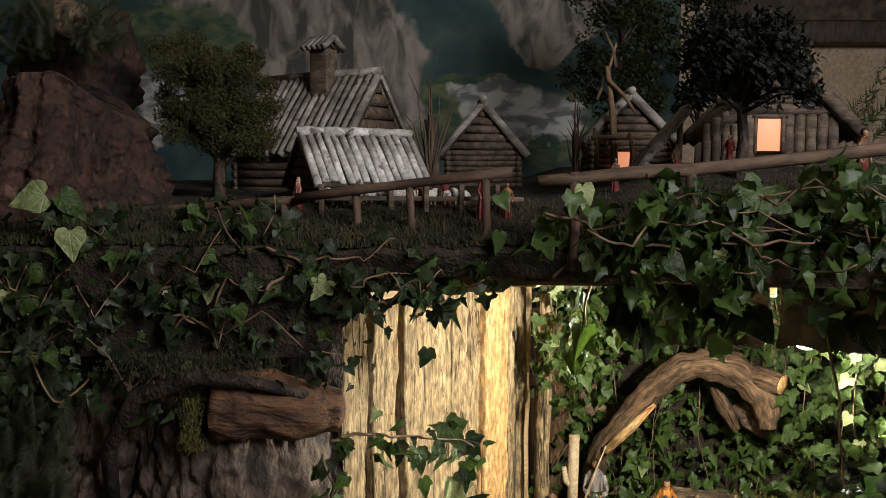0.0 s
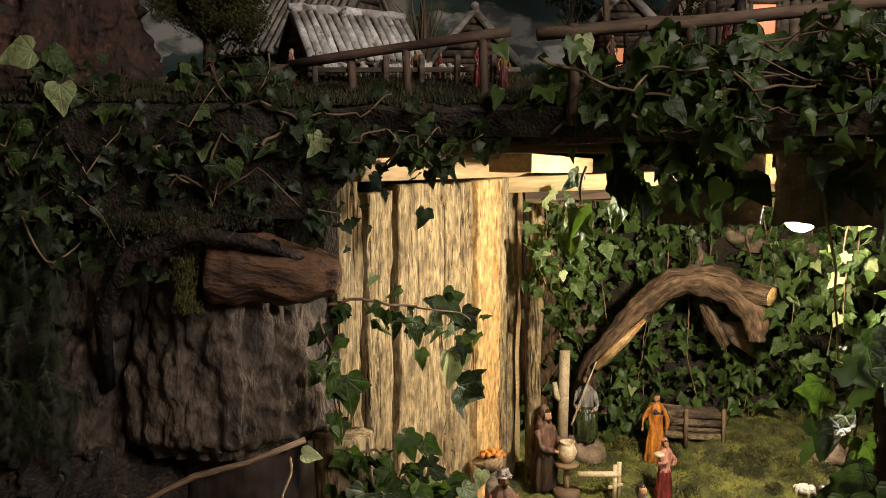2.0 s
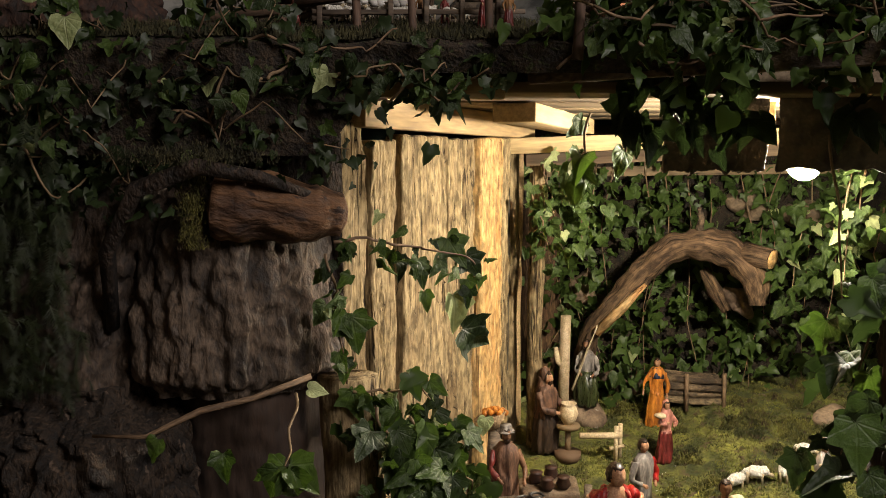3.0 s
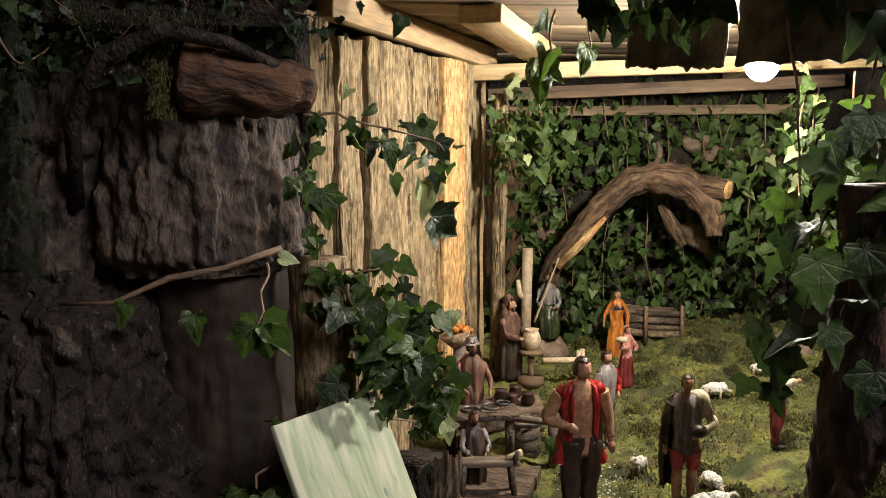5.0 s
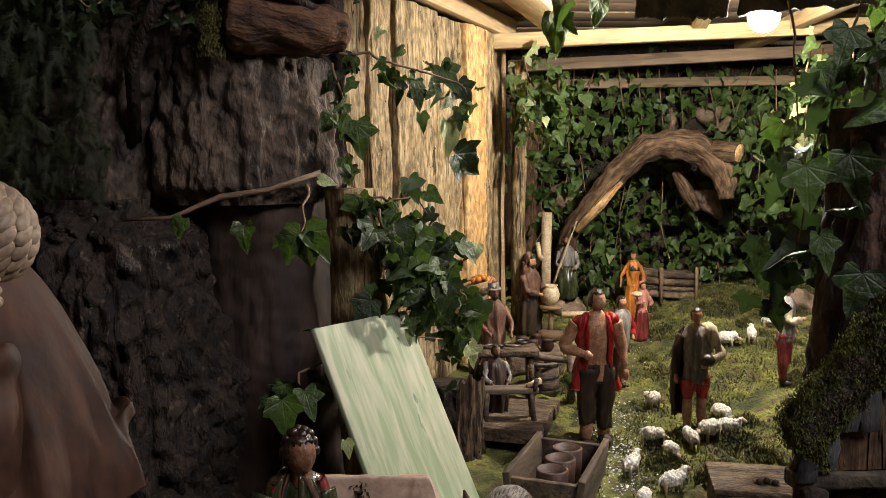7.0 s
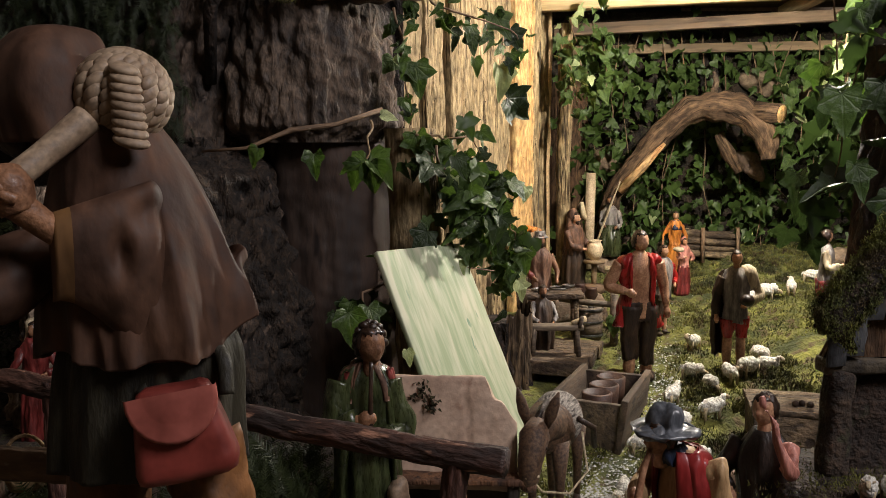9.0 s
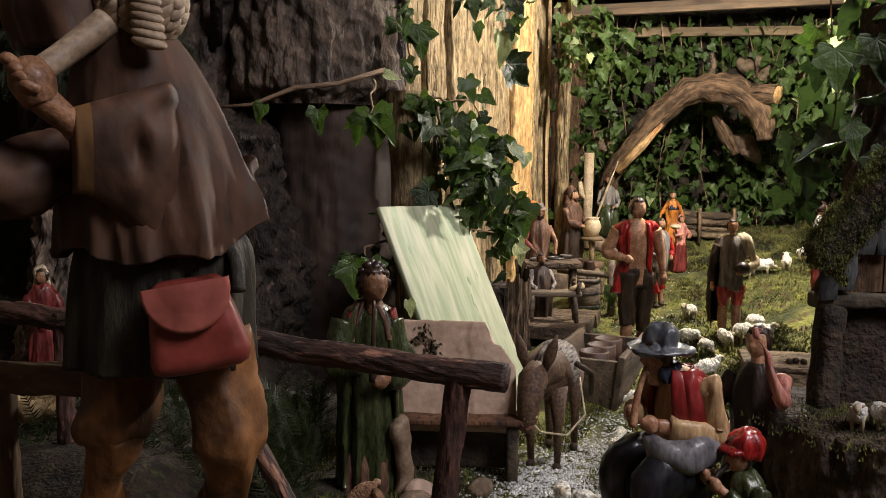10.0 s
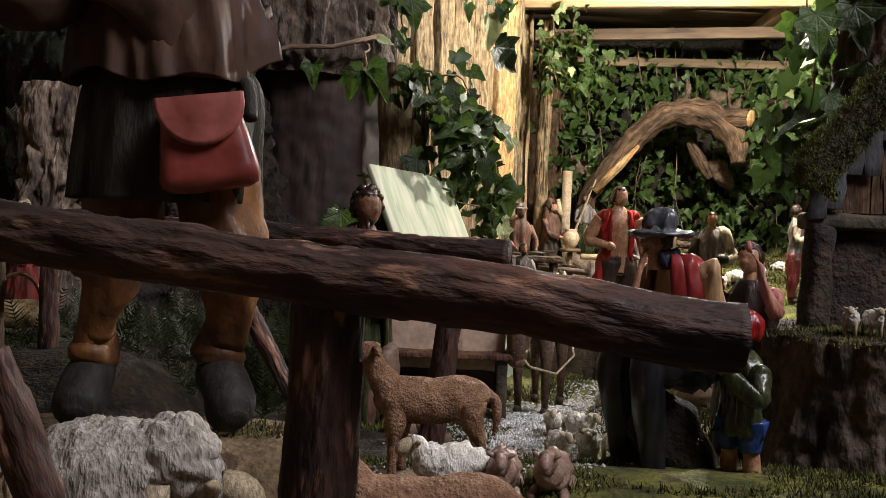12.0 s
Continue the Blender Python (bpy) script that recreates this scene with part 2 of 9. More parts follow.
    L.new(bsdf.outputs[0], mix.inputs[1])
    L.new(tr.outputs[0], mix.inputs[2])
    L.new(mix.outputs[0], out.inputs["Surface"])
    return ma


def glow(name, colour, strength):
    ma = bpy.data.materials.new(name)
    ma.use_nodes = True
    b = ma.node_tree.nodes["Principled BSDF"]
    b.inputs["Base Color"].default_value = (*colour, 1)
    b.inputs["Emission Color"].default_value = (*colour, 1)
    b.inputs["Emission Strength"].default_value = strength
    return ma


def paint(name, c, c2=None, rough=0.35, coat=0.25, bump=0.3, scale=70.0, stretch=(1, 1, 0.3)):
    """Hand-painted, varnished figure paint over moulded cloth folds, darker in worn patches."""
    c2 = c2 or tuple(0.6 * k for k in c)
    c2 = tuple(0.7 * k for k in c2)
    return mat(name, c2, c, scale=scale, rough=rough + 0.1, bump=bump, coat=coat * 0.7, vary=0.0, fine=4.0, depth=0.008, grain=0.55, stretch=stretch, spec=0.35)


def wood_mat(name, dark, light, stain, crack, fibres=150.0, along=False, stained=0.52, bump=1.0, rough=0.85):
    """Old wood: stained patches, long fine fibres, thin drying cracks and beetle holes; fibres run up, or along the limb."""
    ma = bpy.data.materials.new(name)
    ma.use_nodes = True
    nt = ma.node_tree
    N, L = nt.nodes, nt.links
    bsdf = N["Principled BSDF"]
    info = N.new("ShaderNodeObjectInfo")
    if along:
        src = N.new("ShaderNodeAttribute")
        src.attribute_name = "grain"
        vec = src.outputs["Vector"]
    else:
        vec = N.new("ShaderNodeTexCoord").outputs["Object"]
    shift = N.new("ShaderNodeVectorMath")
    shift.operation = "MULTIPLY"
    shift.inputs[1].default_value = (3.7, 8.3, 5.9)
    L.new(info.outputs["Random"], shift.inputs[0])
    place = N.new("ShaderNodeVectorMath")
    L.new(vec, place.inputs[0])
    L.new(shift.outputs[0], place.inputs[1])

    def tex(scale, pull, detail=4.0, warp=0.0, kind="ShaderNodeTexNoise"):
        mp, tx = N.new("ShaderNodeMapping"), N.new(kind)
        mp.inputs["Scale"].default_value = (pull, 1, 1) if along else (1, 1, pull)
        tx.inputs["Scale"].default_value = scale
        L.new(place.outputs[0], mp.inputs["Vector"])
        L.new(mp.outputs[0], tx.inputs["Vector"])
        if kind == "ShaderNodeTexNoise":
            tx.inputs["Detail"].default_value, tx.inputs["Distortion"].default_value = detail, warp
            return tx.outputs["Fac"]
        return tx.outputs["Distance"]

    def ranged(v, a, b, lo=0.0, hi=1.0):
        mr = N.new("ShaderNodeMapRange")
        mr.inputs[1].default_value, mr.inputs[2].default_value, mr.inputs[3].default_value, mr.inputs[4].default_value = a, b, lo, hi
        L.new(v, mr.inputs[0])
        return mr.outputs[0]

    def sums(op, a, b):
        n = N.new("ShaderNodeMath")
        n.operation = op
        for sock, v in ((n.inputs[0], a), (n.inputs[1], b)):
            if isinstance(v, float):
                sock.default_value = v
            elif v is not None:
                L.new(v, sock)
        return n.outputs[0]

    def mixed(fac, a, b):
        mx = N.new("ShaderNodeMix")
        mx.data_type = "RGBA"
        L.new(fac, mx.inputs[0])
        for sock, v in ((mx.inputs[6], a), (mx.inputs[7], b)):
            if isinstance(v, tuple):
                sock.default_value = (*v, 1)
            else:
                L.new(v, sock)
        return mx.outputs[2]

    fibre = tex(fibres * 1.7, 0.1, 6.0, 0.3)
    bands = tex(fibres * 0.45, 0.07, 6.0, 0.6)
    patch = tex(15.0, 0.45, 7.0, 0.6)
    split = ranged(sums("ABSOLUTE", sums("SUBTRACT", tex(fibres * 0.2, 0.035, 3.0, 0.4), 0.5), None), 0.0, 0.016, 1.0, 0.0)
    split = sums("MULTIPLY", split, ranged(tex(22.0, 0.3, 3.0), 0.42, 0.56))
    holes = sums("MULTIPLY", ranged(tex(70.0, 0.7, kind="ShaderNodeTexVoronoi"), 0.07, 0.13, 1.0, 0.0), ranged(tex(14.0, 0.5, 3.0), 0.56, 0.6))
    mottle = tex(75.0, 0.5, 10.0, 0.4)
    colour = mixed(ranged(sums("ADD", sums("MULTIPLY", fibre, 0.6), sums("MULTIPLY", bands, 0.4)), 0.38, 0.62), dark, light)
    colour = mixed(ranged(patch, stained, stained + 0.16, 0.0, 0.75), colour, stain)
    value = N.new("ShaderNodeHueSaturation")
    L.new(ranged(mottle, 0.36, 0.64, 0.5, 1.25), value.inputs["Value"])
    L.new(colour, value.inputs["Color"])
    colour = value.outputs[0]
    marks = sums("MAXIMUM", split, holes)
    colour = mixed(marks, colour, crack)
    L.new(colour, bsdf.inputs["Base Color"])
    bsdf.inputs["Roughness"].default_value = rough
    bsdf.inputs["Specular IOR Level"].default_value = 0.3
    h = sums("ADD", sums("MULTIPLY", fibre, 0.35), sums("ADD", sums("MULTIPLY", bands, 0.7), sums("ADD", sums("MULTIPLY", patch, 0.4), sums("MULTIPLY", mottle, 0.9))))
    h = sums("SUBTRACT", h, sums("MULTIPLY", marks, 0.8))
    bp = N.new("ShaderNodeBump")
    bp.inputs["Strength"].default_value, bp.inputs["Distance"].default_value = bump, 0.005
    L.new(h, bp.inputs["Height"])
    L.new(bp.outputs[0], bsdf.inputs["Normal"])
    return ma


GRAIN_Z, GRAIN_X = (1, 1, 0.09), (0.09, 1, 1)
M_PLANK = wood_mat("old_plank", (0.2, 0.14, 0.068), (0.42, 0.32, 0.172), (0.15, 0.1, 0.048), (0.02, 0.012, 0.007), stained=0.49)
M_PLANK_DARK = wood_mat("brown_plank", (0.045, 0.025, 0.012), (0.13, 0.075, 0.036), (0.07, 0.035, 0.018), (0.012, 0.007, 0.004))
M_RAW = wood_mat("raw_wood", (0.46, 0.26, 0.09), (0.66, 0.45, 0.2), (0.5, 0.24, 0.08), (0.16, 0.07, 0.025), 120.0, stained=0.56, bump=0.7, rough=0.75)
M_RAW_LIMB = wood_mat("raw_split_wood", (0.42, 0.24, 0.09), (0.62, 0.42, 0.2), (0.46, 0.22, 0.08), (0.16, 0.07, 0.025), 120.0, True, 0.56, 0.7, 0.75)
M_DRIFT = wood_mat("barkless_limb", (0.05, 0.029, 0.016), (0.17, 0.107, 0.058), (0.06, 0.036, 0.02), (0.012, 0.007, 0.004), 130.0, True, 0.48, 1.0)
M_BEAM = mat("sawn_beam", (0.42, 0.29, 0.13), (0.58, 0.43, 0.22), 24, 0.7, 0.3, GRAIN_X, 6, (0.28, 0.17, 0.07), 0.68, 0.003)
M_BARK = mat("bark", (0.024, 0.016, 0.011), (0.115, 0.079, 0.055), 24, 0.8, 1.0, (1, 1, 0.55), 6, (0.12, 0.095, 0.08), 0.63, 0.01, grain=1.0, lo=0.35, hi=1.4)
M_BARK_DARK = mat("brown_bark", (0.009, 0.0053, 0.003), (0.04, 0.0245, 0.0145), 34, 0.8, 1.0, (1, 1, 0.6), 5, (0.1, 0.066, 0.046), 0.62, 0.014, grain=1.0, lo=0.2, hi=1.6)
M_BARK_RED = mat("red_brown_bark", (0.013, 0.007, 0.005), (0.07, 0.032, 0.019), 17, 0.85, 1.0, (1, 1, 0.55), 8, (0.12, 0.065, 0.042), 0.62, 0.008, grain=1.0, lo=0.3, hi=1.4)
M_LOG_CUT = mat("cut_log", (0.055, 0.024, 0.013), (0.17, 0.078, 0.034), 30, 0.8, 1.0, (1, 1, 0.4), 5, (0.03, 0.015, 0.01), 0.58, 0.012)
M_ARCH = mat("driftwood", (0.06, 0.04, 0.024), (0.2, 0.14, 0.08), 40, 0.85, 1.0, (0.35, 1, 0.5), 6, (0.04, 0.024, 0.014), 0.57, 0.014, grain=1.0, lo=0.35, hi=1.4)
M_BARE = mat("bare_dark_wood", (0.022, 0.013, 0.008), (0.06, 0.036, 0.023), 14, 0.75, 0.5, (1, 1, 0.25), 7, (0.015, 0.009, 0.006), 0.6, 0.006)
M_STICK = mat("twig_bark", (0.1, 0.06, 0.03), (0.25, 0.165, 0.09), 70, 0.75, 0.8, (0.25, 1, 1), 4, (0.3, 0.25, 0.17), 0.66, 0.003, along=True)
M_RAIL = mat("rail_bark", (0.018, 0.0095, 0.007), (0.078, 0.033, 0.021), 34, 0.72, 1.0, (0.28, 1, 1), 6, (0.3, 0.15, 0.095), 0.6, 0.008, grain=1.0, lo=0.35, hi=1.4, along=True)
M_POLE = mat("dark_stick_bark", (0.05, 0.028, 0.017), (0.13, 0.08, 0.05), 50, 0.8, 0.7, (0.3, 1, 1), 5, (0.2, 0.15, 0.11), 0.64, 0.003, along=True)
M_HOUSE = mat("cabin_log", (0.06, 0.042, 0.028), (0.17, 0.125, 0.085), 60, 0.8, 0.6, (0.2, 1, 1), 4, None, 0.6, 0.003)
M_ROOF = mat("weathered_shingle", (0.14, 0.125, 0.105), (0.4, 0.37, 0.32), 20, 0.8, 0.7, (1, 0.2, 1), 4, (0.1, 0.08, 0.06), 0.6, 0.003)
M_ROOF_WHITE = mat("whitened_roof", (0.3, 0.28, 0.25), (0.72, 0.7, 0.65), 22, 0.85, 0.8, (1, 1, 1), 5, (0.12, 0.1, 0.08), 0.6, 0.004)
M_SOIL = mat("soil", (0.011, 0.007, 0.0042), (0.042, 0.027, 0.015), 34, 0.95, 1.0, (1, 1, 1), 6, (0.04, 0.046, 0.014), 0.58, 0.014, grain=1.0, lo=0.3, hi=1.4)
M_SAND = mat("sand", (0.1, 0.067, 0.033), (0.2, 0.14, 0.075), 22, 0.95, 0.9, (1, 1, 1), 8, (0.08, 0.05, 0.028), 0.56, 0.008)
M_MOSS_DRY = mat("dry_moss", (0.016, 0.016, 0.006), (0.06, 0.052, 0.018), 26, 0.95, 0.6, vary=0.5)
M_MOSS = mat("moss", (0.03, 0.035, 0.007), (0.16, 0.155, 0.03), 15, 0.95, 1.0, (1, 1, 1), 9, (0.06, 0.04, 0.017), 0.56, 0.012, vary=0.5)
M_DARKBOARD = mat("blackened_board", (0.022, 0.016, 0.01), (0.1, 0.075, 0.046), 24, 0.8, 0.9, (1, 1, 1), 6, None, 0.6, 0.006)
M_WALL = mat("tan_plaster", (0.4, 0.31, 0.2), (0.46, 0.36, 0.25), 6, 0.9, 0.2, (1, 1, 1), 14, None, 0.6, 0.002)
M_FLOOR = mat("hall_floor", (0.08, 0.07, 0.06), (0.14, 0.12, 0.1), 5, 0.5, 0.2, (1, 1, 1), 10)
M_ROCK = mat("pinkish_plaster_rock", (0.36, 0.245, 0.175), (0.53, 0.39, 0.29), 16, 0.8, 0.5, (1, 1, 1), 7, (0.28, 0.17, 0.12), 0.66, 0.004, grain=0.5)
M_STONE = mat("brown_stone", (0.1, 0.065, 0.04), (0.24, 0.17, 0.11), 24, 0.85, 0.9, (1, 1, 1), 5, (0.3, 0.26, 0.2), 0.68, 0.008)
M_PEBBLE = mat("white_grit", (0.45, 0.45, 0.43), (0.75, 0.75, 0.72), 50, 0.8, 0.3, vary=0.35)
M_TERRACOTTA = mat("terracotta", (0.032, 0.014, 0.009), (0.075, 0.032, 0.018), 50, 0.6, 0.3)
M_CLAY = mat("pale_clay", (0.45, 0.34, 0.2), (0.62, 0.5, 0.32), 50, 0.55, 0.3)
M_IRON = mat("dull_iron", (0.07, 0.07, 0.07), (0.2, 0.19, 0.18), 60, 0.4, 0.3, metal=0.8)
M_LEAF = leaf_mat("ivy_leaf", (0.012, 0.026, 0.006), (0.07, 0.115, 0.026), (0.12, 0.16, 0.055), 0.44, 0.32)
# darkened copy of the ivy leaf: shade is put into its colour
M_LEAF_SHADE = leaf_mat("old_ivy_leaf", (0.007, 0.014, 0.005), (0.03, 0.048, 0.015), (0.038, 0.055, 0.02), 0.5, 0.22)
# pale leaf whose colour also stands in for glossy highlights
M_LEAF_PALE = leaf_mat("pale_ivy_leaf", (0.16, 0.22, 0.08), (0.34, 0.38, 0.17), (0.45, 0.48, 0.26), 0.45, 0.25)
M_CONIFER = leaf_mat("conifer_needle", (0.008, 0.013, 0.003), (0.028, 0.038, 0.008), (0.028, 0.038, 0.008), 0.6, 0.15)
M_BUSH = leaf_mat("dry_bush", (0.016, 0.017, 0.004), (0.07, 0.066, 0.018), (0.06, 0.06, 0.018), 0.8, 0.25)
M_GLOSSY = leaf_mat("glossy_twig_leaf", (0.003, 0.005, 0.002), (0.01, 0.014, 0.006), (0.012, 0.016, 0.007), 0.65, 0.05)
M_PILLAR = mat("dark_clay", (0.016, 0.0095, 0.006), (0.06, 0.037, 0.022), 24, 0.9, 1.0, (1, 1, 1), 6, (0.03, 0.028, 0.012), 0.58, 0.012, grain=1.0, lo=0.35, hi=1.4)
M_SKIN = paint("skin_paint", (0.5, 0.28, 0.16), (0.4, 0.19, 0.1), bump=0.15, stretch=(1, 1, 1))
M_SKIN_DARK = paint("tanned_skin_paint", (0.27, 0.135, 0.068), (0.17, 0.077, 0.038), 0.45, 0.1, bump=0.2, stretch=(1, 1, 1))
M_SLATE = mat("dim_slate", (0.035, 0.036, 0.038), (0.085, 0.088, 0.09), 40, 0.7, 0.6, (1, 1, 0.4), 5, (0.05, 0.04, 0.03), 0.6, 0.004)
M_SHAPE_WOOD = mat("dark_trough_wood", (0.05, 0.033, 0.02), (0.13, 0.09, 0.055), 30, 0.8, 0.8, (1, 0.2, 1), 6, (0.03, 0.02, 0.012), 0.6, 0.005)
M_HAIR = paint("dark_hair_paint", (0.035, 0.018, 0.01), (0.015, 0.008, 0.005), 0.3, 0.5)
M_RED = paint("red_paint", (0.42, 0.02, 0.015), (0.25, 0.01, 0.01), 0.25, 0.5)
M_VEST = paint("red_waistcoat_paint", (0.27, 0.022, 0.02), (0.17, 0.014, 0.013), 0.35, 0.3, 0.12, 30.0)
M_CRIMSON = paint("dull_red_paint", (0.2, 0.03, 0.025), (0.1, 0.015, 0.012), 0.4, 0.2)
M_BROWN = paint("brown_cloth_paint", (0.19, 0.1, 0.06), (0.085, 0.045, 0.03), 0.5, 0.1)
M_CAPE = paint("maroon_brown_cloth_paint", (0.09, 0.043, 0.023), (0.05, 0.023, 0.013), 0.6, 0.0, 0.2, 20.0, (1, 1, 0.6))
M_TROUSER = paint("ochre_trouser_paint", (0.21, 0.088, 0.024), (0.1, 0.042, 0.013), 0.5, 0.1, 0.3, 24.0, (1, 1, 0.8))
M_SATCHEL = paint("red_leather_paint", (0.23, 0.042, 0.03), (0.17, 0.03, 0.022), 0.35, 0.3, 0.08, 14.0, (1, 1, 1))
M_BAG = paint("grey_blue_bag_paint", (0.2, 0.19, 0.2), (0.11, 0.1, 0.11), 0.35, 0.3, 0.1)
M_BREECH = paint("blue_black_breeches_paint", (0.014, 0.014, 0.018), (0.008, 0.008, 0.01), 0.28, 0.5, 0.12, 30.0)
M_SCARF = paint("dark_blue_scarf_paint", (0.02, 0.03, 0.062), (0.01, 0.014, 0.03), 0.4, 0.2)
M_FLAP = paint("pale_red_leather_paint", (0.4, 0.115, 0.085), (0.33, 0.085, 0.062), 0.42, 0.25, 0.06, 14.0, (1, 1, 1))
M_DKBROWN = paint("dark_brown_paint", (0.06, 0.035, 0.02), (0.025, 0.015, 0.01), 0.5, 0.15)
M_OCHRE = paint("ochre_paint", (0.24, 0.115, 0.035), (0.13, 0.06, 0.02), 0.5, 0.1)
M_CUFF = paint("dull_ochre_cuff_paint", (0.17, 0.085, 0.026), (0.12, 0.058, 0.02), 0.6, 0.0, 0.1, 20.0)
M_SLEEVE = paint("tan_sleeve_paint", (0.6, 0.4, 0.2), (0.46, 0.28, 0.13), 0.45, 0.15, 0.12)
M_GREEN = paint("dark_green_paint", (0.05, 0.062, 0.022), (0.022, 0.028, 0.011), 0.22, 0.6)
M_DARKCLOTH = paint("black_brown_paint", (0.03, 0.02, 0.015), (0.015, 0.01, 0.008), 0.4, 0.3)
M_BOOT = paint("grey_boot_paint", (0.028, 0.025, 0.02), (0.014, 0.012, 0.01), 0.6, 0.0, 0.2)
M_TUNIC = paint("dark_tunic_paint", (0.03, 0.026, 0.014), (0.014, 0.012, 0.007), 0.6, 0.0)
M_GREY = paint("grey_paint", (0.3, 0.27, 0.24), (0.15, 0.13, 0.12), 0.5, 0.15)
M_BLUEGREY = paint("slate_blue_paint", (0.13, 0.14, 0.155), (0.06, 0.065, 0.075), 0.3, 0.5, 0.12)
M_BLUE = paint("blue_paint", (0.04, 0.1, 0.36), (0.02, 0.05, 0.2), 0.35, 0.3)
M_ORANGE = paint("orange_paint", (0.62, 0.23, 0.03), (0.42, 0.13, 0.02), 0.4, 0.2)
M_PINK = paint("pink_paint", (0.55, 0.24, 0.18), (0.4, 0.15, 0.11), 0.4, 0.2)
M_CREAM = paint("cream_paint", (0.58, 0.48, 0.31), (0.36, 0.28, 0.17), 0.5, 0.1)
M_WOOL = mat("white_wool_paint", (0.62, 0.58, 0.48), (0.9, 0.88, 0.8), 11, 0.75, 1.0, (1, 1, 0.5), fine=3.5, depth=0.005, vary=0.08, lo=0.6, hi=1.2)
# white wool darkened to stand in for the weaker light in front
M_WOOL_DIMMED = mat("dull_white_wool_paint", (0.3, 0.27, 0.22), (0.5, 0.46, 0.4), 12, 0.85, 1.0, (1, 1, 0.35), fine=4.0, depth=0.006, vary=0.05, lo=0.5, hi=1.25)
# greyer board than the beams, darkened further for the shadow under the shelf
M_DECK = mat("old_deck_board", (0.13, 0.09, 0.05), (0.27, 0.19, 0.105), 20, 0.85, 0.6, (0.1, 1, 1), 6, (0.07, 0.045, 0.025), 0.6, 0.004)
M_FLEECE = mat("beige_fleece_paint", (0.2, 0.135, 0.085), (0.34, 0.25, 0.165), 45, 0.6, 0.3, depth=0.002, vary=0.1)
M_WOOL_BROWN = mat("tan_wool_paint", (0.2, 0.1, 0.05), (0.36, 0.21, 0.115), 9, 0.8, 0.8, (1, 1, 1), fine=6.0, depth=0.01, lo=0.6, hi=1.2, vary=0.06)
M_LAMB = mat("mauve_tan_lamb_paint", (0.26, 0.16, 0.115), (0.4, 0.27, 0.2), 30, 0.5, 0.3, depth=0.002, vary=0.1, coat=0.2)
M_DONKEY = mat("donkey_paint", (0.045, 0.023, 0.011), (0.13, 0.072, 0.037), 45, 0.7, 0.4, depth=0.002, vary=0.0)
M_BASKET = mat("wicker", (0.2, 0.13, 0.06), (0.42, 0.3, 0.16), 90, 0.8, 0.7)
M_DARK = mat("black_cloth", (0.006, 0.006, 0.006), (0.014, 0.013, 0.012), 12, 0.95, 0.2)


def painted_panel_mat():
    """Pale green board with overlapping cream brush strokes dragged slantwise along its length."""
    ma = bpy.data.materials.new("brushed_panel")
    ma.use_nodes = True
    nt = ma.node_tree
    N, L = nt.nodes, nt.links
    bsdf = N["Principled BSDF"]
    co = N.new("ShaderNodeTexCoord")

    def strokes(scale, pull, turn, detail, warp):
        mp, tx = N.new("ShaderNodeMapping"), N.new("ShaderNodeTexNoise")
        mp.inputs["Scale"].default_value, mp.inputs["Rotation"].default_value = (1.0, pull, 1.0), (0, 0, radians(turn))
        tx.inputs["Scale"].default_value, tx.inputs["Detail"].default_value, tx.inputs["Distortion"].default_value = scale, detail, warp
        L.new(co.outputs["Object"], mp.inputs["Vector"])
        L.new(mp.outputs[0], tx.inputs["Vector"])
        return tx.outputs["Fac"]

    def ranged(v, a, b, lo=0.0, hi=1.0):
        mr = N.new("ShaderNodeMapRange")
        mr.inputs[1].default_value, mr.inputs[2].default_value, mr.inputs[3].default_value, mr.inputs[4].default_value = a, b, lo, hi
        L.new(v, mr.inputs[0])
        return mr.outputs[0]

    def mixed(fac, a, b):
        mx = N.new("ShaderNodeMix")
        mx.data_type = "RGBA"
        L.new(fac, mx.inputs[0])
        for sock, v in ((mx.inputs[6], a), (mx.inputs[7], b)):
            if isinstance(v, tuple):
                sock.default_value = (*v, 1)
            else:
                L.new(v, sock)
        return mx.outputs[2]

    sep, up = N.new("ShaderNodeSeparateXYZ"), N.new("ShaderNodeMath")
    L.new(co.outputs["Object"], sep.inputs[0])
    broad, fine = strokes(30, 0.17, -10, 3, 1.3), strokes(120, 0.1, -8, 5, 0.6)
    # more cream towards the top of the board
    up.operation = "MULTIPLY_ADD"
    up.inputs[1].default_value = 0.42
    L.new(sep.outputs[1], up.inputs[0])
    L.new(broad, up.inputs[2])
    both = N.new("ShaderNodeMath")
    both.operation = "MULTIPLY_ADD"
    both.inputs[1].default_value = 0.3
    L.new(fine, both.inputs[0])
    L.new(up.outputs[0], both.inputs[2])
    colour = mixed(ranged(fine, 0.35, 0.65), (0.25, 0.31, 0.18), (0.3, 0.355, 0.22))
    colour = mixed(ranged(both.outputs[0], 0.6, 0.86), colour, (0.46, 0.455, 0.325))
    colour = mixed(ranged(strokes(34, 0.3, -12, 3, 0.8), 0.68, 0.72), colour, (0.17, 0.25, 0.16))
    L.new(colour, bsdf.inputs["Base Color"])
    bsdf.inputs["Roughness"].default_value = 0.6
    bsdf.inputs["Specular IOR Level"].default_value = 0.3
    bp = N.new("ShaderNodeBump")
    bp.inputs["Strength"].default_value, bp.inputs["Distance"].default_value = 0.5, 0.002
    L.new(both.outputs[0], bp.inputs["Height"])
    L.new(bp.outputs[0], bsdf.inputs["Normal"])
    return ma


